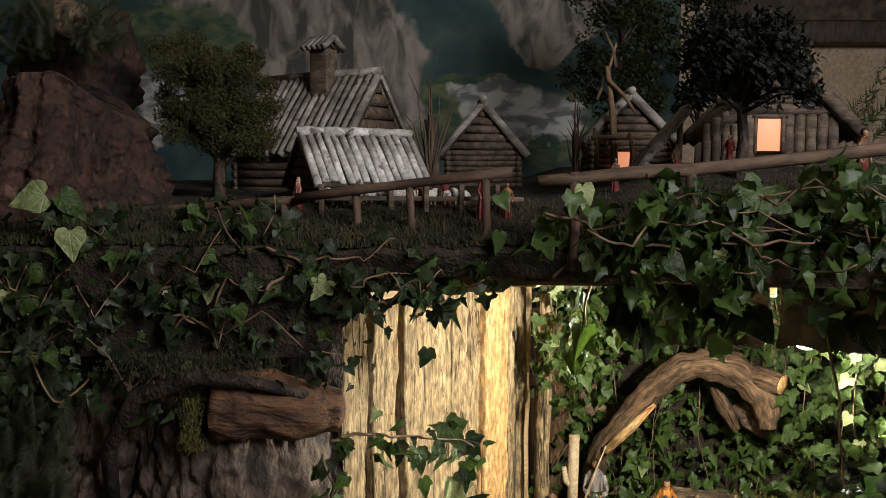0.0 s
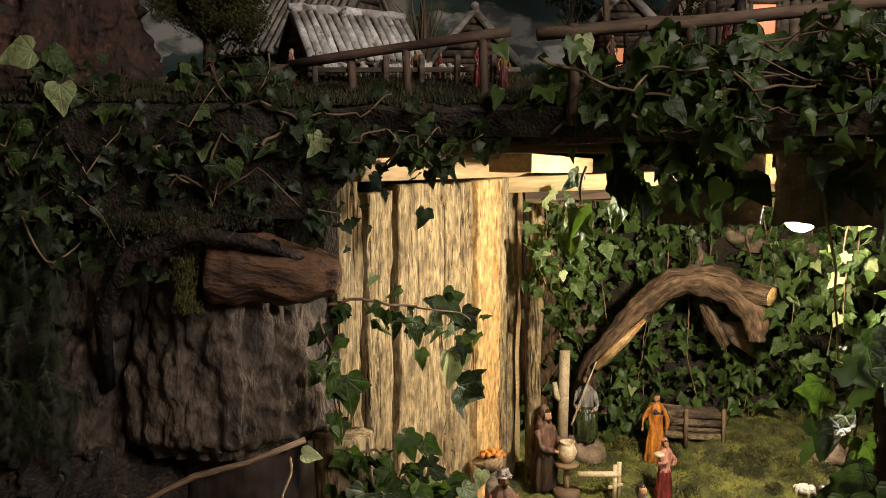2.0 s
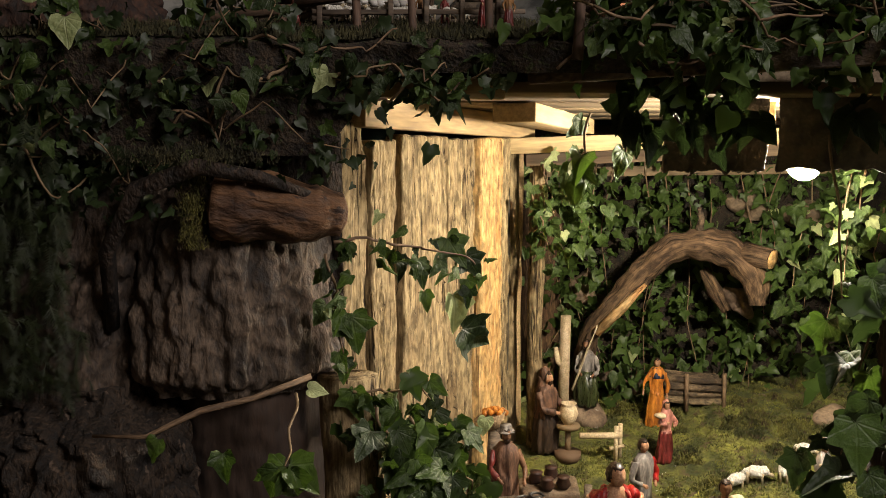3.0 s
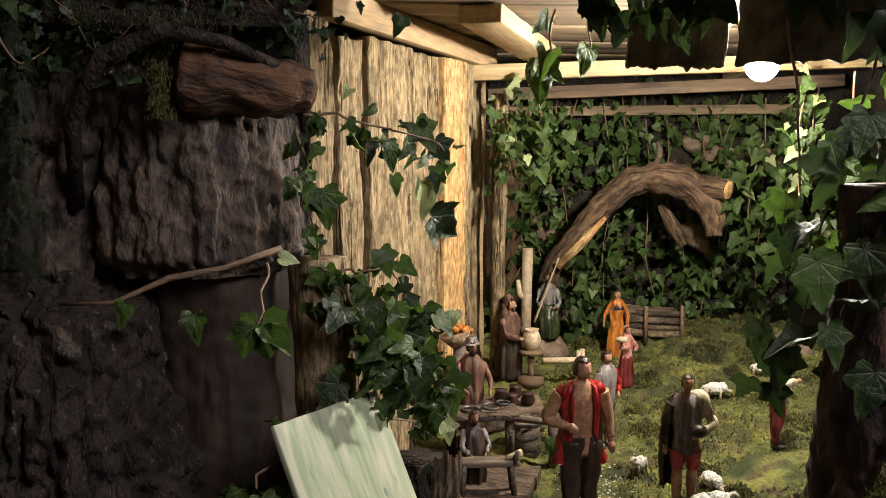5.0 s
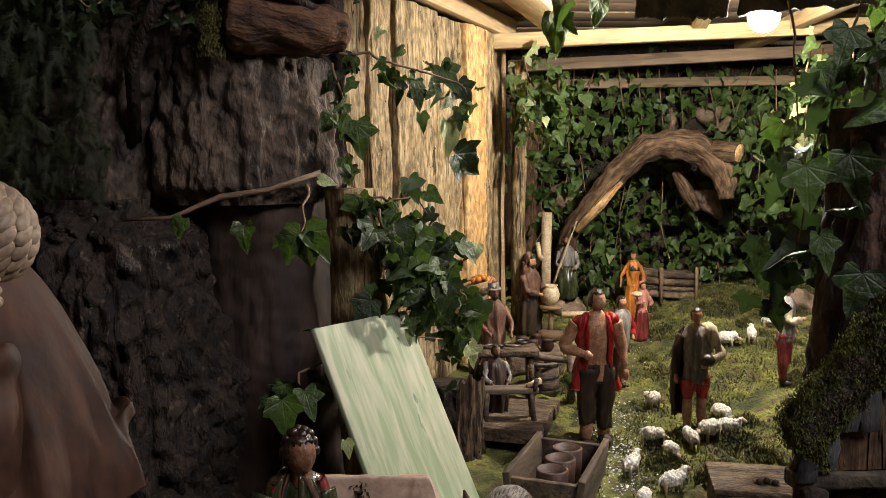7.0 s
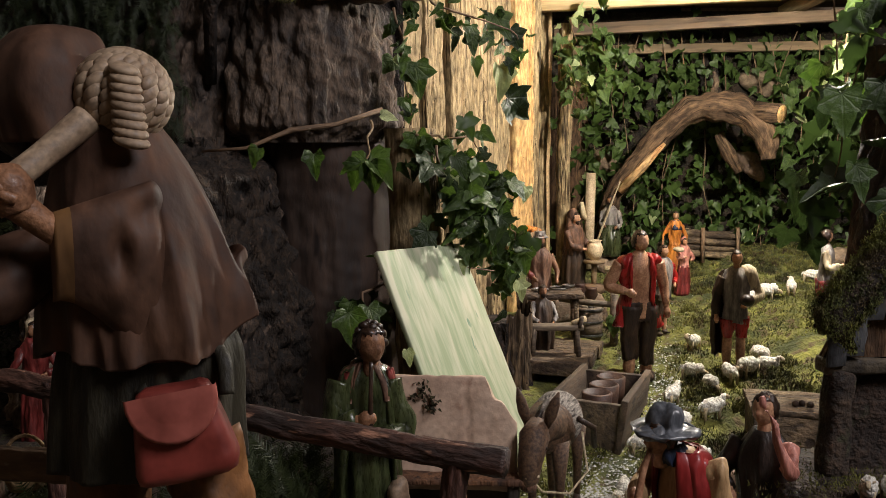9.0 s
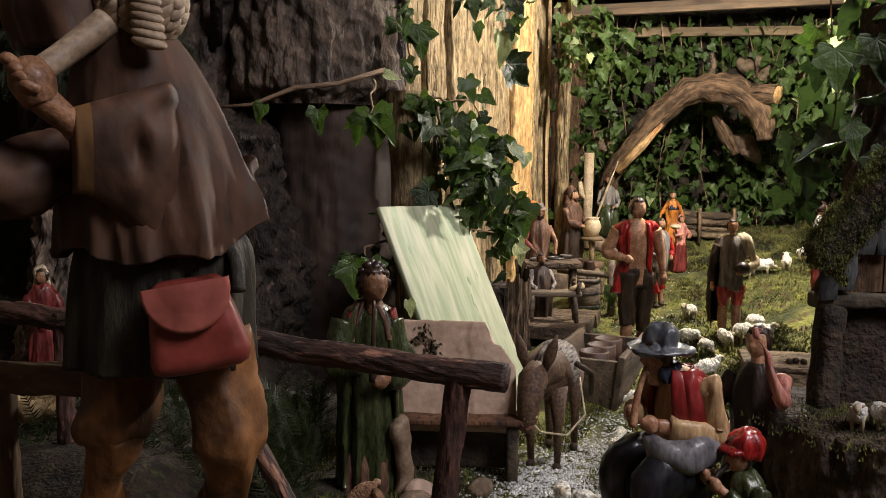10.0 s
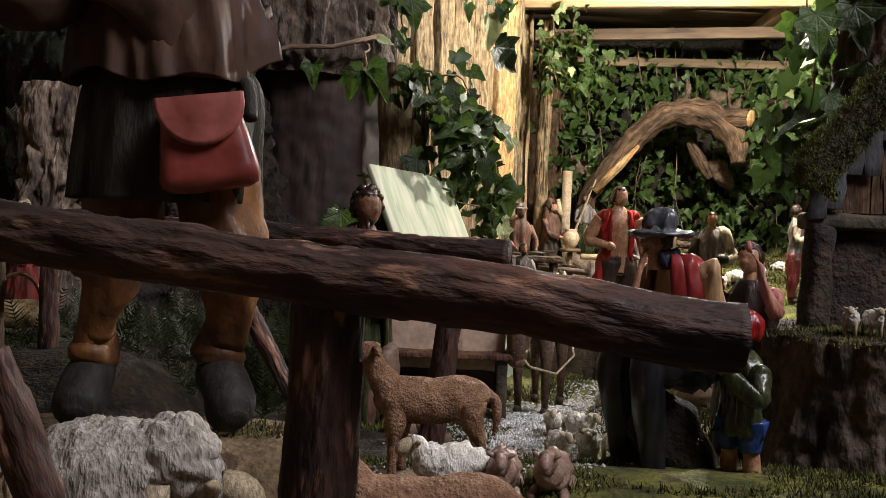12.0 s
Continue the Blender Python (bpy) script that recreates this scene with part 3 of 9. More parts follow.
def mural_mat():
    """A painted mountain landscape: dark teal valley, grey cliffs and pale boulders, green slopes."""
    ma = bpy.data.materials.new("mountain_mural")
    ma.use_nodes = True
    nt = ma.node_tree
    N, L = nt.nodes, nt.links
    bsdf = N["Principled BSDF"]
    bsdf.inputs["Roughness"].default_value = 0.8
    co = N.new("ShaderNodeTexCoord")

    def noise_tex(scale, detail=5.0, stretch=(1, 1, 1), distortion=0.5):
        mp, tx = N.new("ShaderNodeMapping"), N.new("ShaderNodeTexNoise")
        mp.inputs["Scale"].default_value = stretch
        tx.inputs["Scale"].default_value, tx.inputs["Detail"].default_value, tx.inputs["Distortion"].default_value = scale, detail, distortion
        L.new(co.outputs["Object"], mp.inputs["Vector"])
        L.new(mp.outputs[0], tx.inputs["Vector"])
        return tx.outputs["Fac"]

    def mixed(fac, a, b):
        mx = N.new("ShaderNodeMix")
        mx.data_type = "RGBA"
        L.new(fac, mx.inputs[0])
        for sock, v in ((mx.inputs[6], a), (mx.inputs[7], b)):
            if isinstance(v, tuple):
                sock.default_value = (*v, 1)
            else:
                L.new(v, sock)
        return mx.outputs[2]

    def ranged(v, a, b):
        mr = N.new("ShaderNodeMapRange")
        mr.inputs[1].default_value, mr.inputs[2].default_value = a, b
        L.new(v, mr.inputs[0])
        return mr.outputs[0]

    edge = noise_tex(5.0)
    wob = N.new("ShaderNodeTexNoise")
    wob.inputs["Scale"].default_value, wob.inputs["Detail"].default_value = 3.5, 9.0
    L.new(co.outputs["Object"], wob.inputs["Vector"])

    def patch(cx, cz, rx, rz):
        """1 inside a ragged oval of the painting."""
        off, sc, ln, add = N.new("ShaderNodeVectorMath"), N.new("ShaderNodeVectorMath"), N.new("ShaderNodeVectorMath"), N.new("ShaderNodeMath")
        jit = N.new("ShaderNodeVectorMath")
        jit.operation = "MULTIPLY_ADD"
        jit.inputs[1].default_value = (0.5, 0.0, 0.5)
        L.new(wob.outputs["Color"], jit.inputs[0])
        L.new(co.outputs["Object"], jit.inputs[2])
        off.operation, sc.operation, ln.operation = "SUBTRACT", "DIVIDE", "LENGTH"
        off.inputs[1].default_value = (cx + 0.25, 3.21, cz + 0.25)
        sc.inputs[1].default_value = (rx, 50.0, rz)
        L.new(jit.outputs[0], off.inputs[0])
        L.new(off.outputs[0], sc.inputs[0])
        L.new(sc.outputs[0], ln.inputs[0])
        mr = N.new("ShaderNodeMapRange")
        mr.inputs[1].default_value, mr.inputs[2].default_value, mr.inputs[3].default_value, mr.inputs[4].default_value = 0.95, 1.05, 1.0, 0.0
        L.new(ln.outputs["Value"], mr.inputs[0])
        return mr.outputs[0]

    cliff = mixed(ranged(noise_tex(13.0, 10.0, (1, 1, 0.5), 0.8), 0.4, 0.62), (0.07, 0.066, 0.056), (0.34, 0.31, 0.255))
    pale = mixed(ranged(noise_tex(16.0, 8.0, (0.7, 1, 1.3), 0.4), 0.4, 0.54), (0.16, 0.17, 0.16), (0.5, 0.5, 0.46))
    green = mixed(ranged(noise_tex(9.0, 9.0, (1, 1, 2.0), 0.6), 0.4, 0.62), (0.025, 0.06, 0.04), (0.12, 0.15, 0.07))
    colour = mixed(ranged(edge, 0.4, 0.65), (0.025, 0.06, 0.065), (0.065, 0.11, 0.095))
    colour = mixed(patch(0.1, 1.42, 0.75, 0.16), colour, green)
    colour = mixed(patch(-0.62, 1.86, 0.4, 0.34), colour, cliff)
    colour = mixed(patch(-0.34, 1.6, 0.3, 0.26), colour, cliff)
    colour = mixed(patch(-1.05, 1.72, 0.26, 0.22), colour, green)
    colour = mixed(patch(-1.0, 1.5, 0.2, 0.14), colour, pale)
    colour = mixed(patch(0.4, 1.88, 0.2, 0.2), colour, cliff)
    colour = mixed(patch(0.3, 1.46, 0.25, 0.12), colour, pale)
    L.new(colour, bsdf.inputs["Base Color"])
    return ma


# ---- hall ----
def slab(name, size, m, material, label, category):
    return solid(name, Geo().box(size, bev=0.01), material, label, category, kind="structure", m=m)


slab("wall_back", (6.0, 0.1, 3.6), pose(0.2, 3.36, 0.95), M_WALL, "tan plastered wall of the hall", "wall")
slab("wall_front", (6.0, 0.1, 3.6), pose(0.2, -2.7, 0.95), M_WALL, "tan plastered wall of the hall", "wall")
slab("wall_west", (0.1, 6.0, 3.6), pose(-2.75, 0.3, 0.95), M_WALL, "tan plastered wall of the hall", "wall")
slab("wall_east", (0.1, 6.0, 3.6), pose(3.15, 0.3, 0.95), M_WALL, "tan plastered wall of the hall", "wall")
slab("floor", (6.0, 6.2, 0.1), pose(0.2, 0.3, -0.9), M_FLOOR, "worn stone floor of the hall", "floor")
slab("ceiling", (6.0, 6.2, 0.1), pose(0.2, 0.3, 2.8), M_WALL, "plain plastered ceiling of the hall", "ceiling")

mural = solid("backdrop", Geo().box((3.4, 0.02, 1.9), bev=0.05, M=pose(-0.82, 3.22, 1.72)), mural_mat(), "hand-painted mountain landscape on a dark backdrop board", "backdrop", kind="structure")
frame_thing = thing("picture_frame", "dark wooden picture frame hanging on the tan wall", "picture frame", m=pose(1.64, 3.27, 2.04))
for sx, sz, px, pz in ((1.2, 0.06, 0, 0.4), (1.2, 0.09, 0, -0.26), (0.06, 0.6, -0.57, 0.07), (0.06, 0.6, 0.57, 0.07)):
    part("rail", Geo().box((sx, 0.05, sz), bev=0.2), M_DKBROWN, frame_thing, m=pose(px, 0, pz))
part("picture", Geo().box((1.1, 0.012, 0.58), bev=0.1), M_DARKBOARD, frame_thing, "dark picture", m=pose(0, 0, 0.07))


# ---- ground ----
PROFILE = [(-0.2, 0.05), (0.26, 0.055), (0.36, 0.09), (0.45, 0.085), (0.6, 0.05), (0.8, 0.05), (1.0, 0.035), (1.2, 0.055), (1.45, 0.085), (1.75, 0.112), (2.1, 0.155), (2.4, 0.18), (2.9, 0.2)]


PATHWAY = [(-0.06, 0.5), (-0.03, 0.62), (0.03, 0.75), (0.1, 0.9), (0.2, 1.1), (0.33, 1.3), (0.38, 1.5), (0.42, 1.7), (0.5, 1.95), (0.57, 2.1)]


def off_path(x, y):
    """How far a place lies from the middle of the path."""
    q, best = Vector((x, y)), 9.0
    for a, b in zip(PATHWAY, PATHWAY[1:]):
        a, b = Vector(a), Vector(b)
        t = min(1.0, max(0.0, (q - a).dot(b - a) / (b - a).length_squared))
        best = min(best, (q - a.lerp(b, t)).length)
    return best


def ground_z(x, y):
    z = PROFILE[0][1]
    for (a, za), (b, zb) in zip(PROFILE, PROFILE[1:]):
        if y >= a:
            t = min(1.0, (y - a) / (b - a))
            z = za + (zb - za) * t
    z += 0.045 * smooth01(-0.16, -0.25, x) * smooth01(0.56, 0.42, y) * smooth01(0.26, 0.35, y)
    z += 0.10 * smooth01(-0.32, -0.46, x) * smooth01(0.45, 0.65, y)
    z += 0.05 * smooth01(0.62, 0.85, x) * smooth01(1.2, 1.6, y)
    lump = smooth01(0.1, 0.25, x) * smooth01(1.0, 1.2, y) * smooth01(0.02, 0.07, off_path(x, y))
    z += 0.012 * lump * (1 - 2.2 * abs(nz(x, y, 6.0, 16.0))) + 0.006 * lump * (1 - 2.2 * abs(nz(x, y, 8.0, 37.0)))
    return z + 0.006 * nz(x, y, 1.0, 9.0) + 0.003 * nz(x, y, 4.0, 31.0)


def ground_pt(u, v):
    x, y = -1.35 + 2.95 * u, -0.12 + 3.02 * v
    return (x, y, ground_z(x, y))


ground = Geo().grid(ground_pt, 300, 310)
for i, f in enumerate(ground.f):
    x = sum(ground.v[k][0] for k in f) / 4
    y = sum(ground.v[k][1] for k in f) / 4
    w = 0.05 * nz(x, y, 2.0, 7.0)
    if y + w < 0.5 and x + w < -0.1:
        ground.m[i] = 1
    elif (y > 1.1 and x > 0.15) or (y > 0.3 and x + w > -0.05):
        ground.m[i] = 2
solid("ground", ground, [M_SOIL, M_SAND, M_MOSS], "mossy soil and sand of the nativity landscape", "ground", kind="structure")
slab("table_front", (2.95, 0.03, 1.0), pose(0.125, -0.125, -0.42), M_DARK, "black cloth skirt along the display table", "table skirt")


# ---- upper shelf with the village ----
def village_z(x, y):
    z = 1.135 + 0.055 * smooth01(1.22, 1.5, y) + 0.02 * smooth01(1.5, 2.4, y)
    z += 0.06 * smooth01(0.2, 0.5, x)
    z += 0.01 * nz(x, y, 3.0, 8.0) + 0.005 * nz(x, y, 5.0, 26.0)
    return z


def shelf_front(x):
    return 1.215 - 0.09 * smooth01(0.15, 0.6, x)


def shelf_pt(u, v):
    x = -1.25 + 2.75 * u
    if v < 0.12:
        t = v / 0.12
        y0 = shelf_front(x) + 0.02 * nz(x, 0, 0, 9.0)
        low = 1.085 - 0.12 * smooth01(-0.08, -0.2, x)
        return (x, y0 + 0.03 * (1 - t) ** 2, low + (village_z(x, 1.22) - 0.012 - low) * math.sin(t * 1.57))
    t = (v - 0.12) / 0.88
    y = shelf_front(x) + 0.01 + t * (3.2 - shelf_front(x))
    return (x, y, village_z(x, y))


solid("village_ground", Geo().grid(shelf_pt, 160, 110), M_SOIL, "dark mossy soil heaped on the upper shelf", "ground", kind="structure")

# planks of the shelf seen from below
roof = thing("shelf_deck", "rough sawn boards carrying the upper shelf", "shelf", kind="structure")
for i in range(10):
    y = 1.4 + 0.145 * i
    part("board", Geo().box((2.7, 0.14, 0.018), bev=0.1, div=(12, 1, 1), rough=0.002), M_DECK, roof, m=pose(0.12, y, 1.071 + 0.003 * (i % 2), 0, 0, 0.3 * ((i * 7) % 3 - 1)))


def beam(name, a, b, w, h, material, label, lift=0.0):
    """A sawn beam between two points of its under edge."""
    a, b = Vector(a), Vector(b)
    d = b - a
    m = Matrix.Translation((a + b) / 2 + Vector((0, 0, h / 2))) @ d.to_track_quat("X", "Z").to_matrix().to_4x4()
    return solid(name, Geo().box((d.length, w, h), bev=0.06, div=(10, 2, 2), rough=0.0015), material, label, "beam", m=m, kind="structure")


beam("beam", (-0.15, 1.468, 1.012), (0.252, 2.285, 1.0), 0.035, 0.055, M_BEAM, "sawn pine joist above the plank wall")
beam("beam", (0.135, 1.6, 1.025), (0.36, 2.16, 1.012), 0.085, 0.036, M_BEAM, "sawn pine batten with a broken knot at its end")
beam("beam", (0.14, 2.18, 0.958), (1.25, 2.12, 1.002), 0.035, 0.04, M_BEAM, "yellow pine cross beam beside the bulb")
beam("beam", (0.26, 2.43, 0.922), (1.3, 2.38, 0.97), 0.035, 0.035, M_DECK, "grey pine cross beam near the ivy")
beam("beam", (0.3, 2.62, 0.885), (1.3, 2.6, 0.9), 0.035, 0.03, M_DECK, "dim pine cross beam along the ivy wall")
beam("beam", (-0.16, 1.335, 1.055), (0.09, 1.34, 1.052), 0.04, 0.032, M_BEAM, "short sawn board under the shelf front")
# fascia takes the darker driftwood colour in place of shade
beam("fascia", (0.125, 1.3, 1.073), (0.85, 1.0, 1.095), 0.022, 0.05, M_ARCH, "sawn board along the front of the shelf")
beam("joist", (0.575, 1.51, 1.02), (0.75, 2.15, 1.01), 0.04, 0.04, M_BEAM, "sawn pine joist under the shelf")
beam("joist", (0.957, 1.5, 1.02), (1.05, 2.6, 1.0), 0.04, 0.04, M_BEAM, "sawn pine joist under the shelf")

# dark boards hanging under the shelf, with a slit between them
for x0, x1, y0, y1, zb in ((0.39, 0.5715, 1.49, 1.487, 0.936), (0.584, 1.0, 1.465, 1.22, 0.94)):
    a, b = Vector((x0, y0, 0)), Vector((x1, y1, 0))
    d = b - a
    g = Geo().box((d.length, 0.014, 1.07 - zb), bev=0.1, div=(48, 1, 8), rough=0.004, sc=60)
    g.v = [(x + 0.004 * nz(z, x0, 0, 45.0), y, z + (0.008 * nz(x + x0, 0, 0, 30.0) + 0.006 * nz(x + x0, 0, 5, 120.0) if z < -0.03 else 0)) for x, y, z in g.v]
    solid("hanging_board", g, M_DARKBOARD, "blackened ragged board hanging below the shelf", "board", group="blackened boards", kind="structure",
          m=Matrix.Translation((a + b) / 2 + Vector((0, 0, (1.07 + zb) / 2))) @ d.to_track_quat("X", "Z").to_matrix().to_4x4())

# dark closing boards
slab("wall_grotto_back", (1.5, 0.05, 1.0), pose(0.8, 2.78, 0.55), M_SOIL, "dark earth wall behind the ivy", "wall")
slab("wall_grotto_side", (0.05, 1.6, 1.0), pose(1.4, 2.0, 0.55), M_SOIL, "dark earth wall beside the ivy", "wall")
# added black sheet: keeps the space behind the tree dark
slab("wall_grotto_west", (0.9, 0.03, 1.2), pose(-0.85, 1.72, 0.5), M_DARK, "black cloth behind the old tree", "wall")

# ---- plank wall ----
plank_wall = thing("plank_wall", "upright weathered planks with bark edges and cracks", "plank wall", kind="structure")
WALL_DIR = math.degrees(math.atan2(0.4, 0.198))


def plank(y0, y1, z0, z1, thick, material, label="", lift=0.0, seed=0):
    mid = (y0 + y1) / 2
    x = -0.887 + 0.495 * mid
    width = (y1 - y0) / math.sin(radians(WALL_DIR)) - 0.018
    g = Geo().box((width, thick, z1 - z0), bev=0.12, div=(22, 1, 90), rough=0.0)
    out = []
    for p in g.v:
        px, py, pz = p
        edge = abs(px) / (width / 2)
        px += 0.007 * edge * nz(seed, pz, 0.0 if px > 0 else 3.0, 14.0) + 0.002 * nz(seed, pz, 1.0, 60.0) * edge
        if py < 0:
            py += 0.006 * nz(px * 5 + seed, pz * 0.7, 0, 9.0) + 0.004 * nz(px * 6 + seed, pz, 2.0, 30.0) + 0.003 * nz(px * 9 + seed, pz * 0.5, 5.0, 22.0)
            split = abs(nz(px * 1.0 + 0.012 * nz(pz, seed, 0, 20.0), pz * 0.06, seed * 3.0, 17.0))
            py += 0.009 * smooth01(0.035, 0.0, split) * smooth01(-0.1, 0.25, nz(pz, seed, 8.0, 5.0))
        if pz > 0.98 * (z1 - z0) / 2:
            pz += 0.006 * nz(px, seed, 0, 30.0)
        out.append((px, py, pz))
    g.v = out
    off = Vector((0.897, -0.443, 0)) * (lift - thick / 2)
    m = Matrix.Translation(Vector((x, mid, (z0 + z1) / 2)) + off) @ Euler((0, 0, radians(WALL_DIR))).to_matrix().to_4x4()
    return part("plank", g, material, plank_wall, label, m=m)


slab_rows = [(0.048 if k else 0.044, 0.04, -0.13 - 0.028 * k / 16 + 0.004 * nz(k, 3.0, 0, 0.6), 1.315, 0.08 + 0.535 * k / 16) for k in range(17)]
part("plank", Geo().lathe(slab_rows, 0, 40, 0.03, 9, wob=0.09, sc=26), M_PLANK, plank_wall, "brown half-round slab with a sawn top")
plank(1.405, 1.518, 0.12, 1.02, 0.03, M_PLANK, "half-hidden plank with a torn edge", 0.002, 2)
plank(1.518, 1.614, 0.1, 0.99, 0.035, M_PLANK, "", 0.004, 3)
plank(1.614, 1.816, 0.1, 1.0, 0.04, M_PLANK, "", 0.012, 4)
plank(1.818, 1.96, 0.12, 0.995, 0.035, M_PLANK, "", 0.004, 5)
plank(1.96, 2.10, 0.12, 1.0, 0.05, M_RAW, "freshly split yellow plank", 0.016, 6)
plank(2.10, 2.16, 0.12, 1.0, 0.045, M_PLANK, "bark-edged plank", 0.01, 7)
# added dark sheet, so the plank gaps read as deep shade
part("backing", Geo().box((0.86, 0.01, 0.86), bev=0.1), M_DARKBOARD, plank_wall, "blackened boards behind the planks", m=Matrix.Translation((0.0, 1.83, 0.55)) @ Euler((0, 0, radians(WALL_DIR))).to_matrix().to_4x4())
# posts further back
for x, y, w, zt, mt in ((0.2, 2.26, 0.05, 0.96, M_PLANK), (0.265, 2.2, 0.042, 0.93, M_PLANK), (0.33, 2.62, 0.14, 0.8, M_PLANK_DARK), (0.215, 2.34, 0.06, 0.99, M_BEAM)):
    pts = [(x + 0.006 * nz(x, y, z, 5.0), y, z) for z in [0.1 + (zt - 0.1) * k / 14 for k in range(15)]]
    solid("post", Geo().tube(pts, w / 2, 12, wob=0.22, sc=24), mt, "rough split post standing against the ivy wall", "post", group="posts", kind="structure")


# ---- old tree with bark slabs ----
def trunk(name, rings, n, amp, fr, label, material, seed, parent=None, arc=(0, 360)):
    """A bark column. rings: (cx, cy, r, z); deep upright furrows broken by cross cracks."""
    g = Geo()
    rows, cols = 110, n

    def at(z):
        for a, b in zip(rings, rings[1:]):
            if z <= b[3]:
                t = (z - a[3]) / (b[3] - a[3])
                t = t * t * (3 - 2 * t)
                return [a[k] + (b[k] - a[k]) * t for k in range(3)]
        return rings[-1][:3]

    z0, z1 = rings[0][3], rings[-1][3]

    def fn(u, v):
        z = z0 + (z1 - z0) * v
        cx, cy, r = at(z)
        a = radians(arc[0] + (arc[1] - arc[0]) * u)
        q = Vector((math.cos(a), math.sin(a), 0))
        p = q * r
        w = Vector((p.x * fr + seed, p.y * fr, z * fr * 0.2))
        ridge = 1 - abs(noise.noise(w + Vector((0.9 * noise.noise(w * 0.6), 0, 0)))) * 2
        ridge2 = 1 - abs(noise.noise(w * 2.3 + Vector((5, 3, z * 4)))) * 2
        cell = noise.voronoi(Vector((w.x * 0.8 + 0.5 * noise.noise(w * 1.7), w.y * 0.8, w.z * 0.9 + 0.4 * noise.noise(w * 1.3 + Vector((7, 2, 1))))))[0]
        plate = smooth01(0.0, 0.3, cell[1] - cell[0])
        d = amp * (1.15 * plate - 0.8 + ridge * 0.6 + 0.5 * ridge2 + 0.8 * noise.noise(Vector((p.x * 60, p.y * 60, z * 45 + seed)))) + 2.2 * amp * noise.noise(Vector((p.x * 5 + seed, p.y * 5, z * 5)))
        return (cx + q.x * (r + d), cy + q.y * (r + d), z)

    g.grid(fn, cols, rows)
    top = [len(g.v) - cols - 1 + k for k in range(cols + 1)]
    g.f.append(tuple(top))
    g.m.append(0)
    if parent:
        return part(name, g, material, parent, label)
    return solid(name, g, material, label, "tree trunk")


tree = thing("old_tree", "old dead tree with dark furrowed bark slabs", "tree")
trunk("bark_slab", [(-0.35, 1.42, 0.15, 0.59), (-0.352, 1.415, 0.174, 0.625), (-0.355, 1.415, 0.172, 0.72), (-0.362, 1.42, 0.158, 0.83), (-0.37, 1.44, 0.13, 0.9)], 200, 0.009, 24, "thick grey-brown bark slab", M_BARK, 1.0, tree)
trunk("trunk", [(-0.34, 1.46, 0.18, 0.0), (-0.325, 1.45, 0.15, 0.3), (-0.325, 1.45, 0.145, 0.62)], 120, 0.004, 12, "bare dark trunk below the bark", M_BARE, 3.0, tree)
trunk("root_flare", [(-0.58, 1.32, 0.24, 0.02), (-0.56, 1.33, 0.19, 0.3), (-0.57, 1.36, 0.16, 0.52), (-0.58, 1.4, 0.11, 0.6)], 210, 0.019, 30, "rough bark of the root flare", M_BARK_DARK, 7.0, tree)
trunk("side_trunk", [(-0.62, 1.5, 0.2, 0.5), (-0.58, 1.45, 0.17, 0.7), (-0.53, 1.42, 0.13, 0.86), (-0.5, 1.4, 0.08, 0.95)], 150, 0.014, 24, "furrowed side trunk", M_BARK, 11.0, tree)
trunk("upper_trunk", [(-0.4, 1.5, 0.17, 0.8), (-0.4, 1.5, 0.16, 0.95), (-0.4, 1.5, 0.14, 1.06)], 90, 0.012, 20, "", M_BARK, 15.0, tree)


def bark_mass(u, v):
    """A wide furrowed face joining the slabs at the back."""
    x, z = -0.95 + 0.78 * u, 0.02 + 0.98 * v
    w = Vector((x * 17 + 3, z * 6, 2.0))
    cell = noise.voronoi(w + Vector((0.5 * noise.noise(w), 0.4 * noise.noise(w * 1.4), 0)))[0]
    d = 0.02 * smooth01(0.0, 0.3, cell[1] - cell[0]) + 0.008 * noise.noise(w * 3.0) + 0.035 * noise.noise(w * 0.4)
    return (x, 1.36 - d + 0.25 * (u - 0.55) ** 2, z)


g = Geo()
rings = [((0.02 if k in (0, 24) else 0.052) * (1 - 0.45 * (k / 24) ** 3),) * 2 + (0.003 * math.sin(k * 0.5), 0.003 * math.cos(k * 0.6), -0.105 + 0.205 * k / 24) for k in range(25)]
g.lathe(rings, 0, 64, wob=0.14, sc=45)
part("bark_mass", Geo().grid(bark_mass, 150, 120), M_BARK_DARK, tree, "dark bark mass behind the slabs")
part("broken_log", g, M_LOG_CUT, tree, "red-brown broken log lying across", m=pose(-0.25, 1.262, 0.885, 0, 97, 8))
g = Geo().tube([(-0.52, 1.3, 0.7), (-0.5, 1.24, 0.82), (-0.44, 1.2, 0.915), (-0.35, 1.18, 0.95), (-0.27, 1.2, 0.935), (-0.19, 1.25, 0.9)], [0.01, 0.012, 0.011, 0.01, 0.009, 0.007], 14, wob=0.9, sc=55)
part("root", g, M_BARK_DARK, tree, "gnarled root arching over the log")


# ---- village on the upper shelf ----
def log_row(parent, a, b, n_up, r, material, axis_up=(0, 0, 1)):
    """Logs from a to b, stacked upwards."""
    for k in range(n_up):
        o = Vector(axis_up) * (2 * r * 0.95 * k)
        A, B = Vector(a) + o, Vector(b) + o
        d = (B - A)
        pts = [A + d * t for t in (0, 0.25, 0.5, 0.75, 1)]
        part("log", Geo().tube(pts, r * (0.95 + 0.1 * random.random()), 7, wob=0.15, sc=60, seed=random.random() * 9), material, parent)


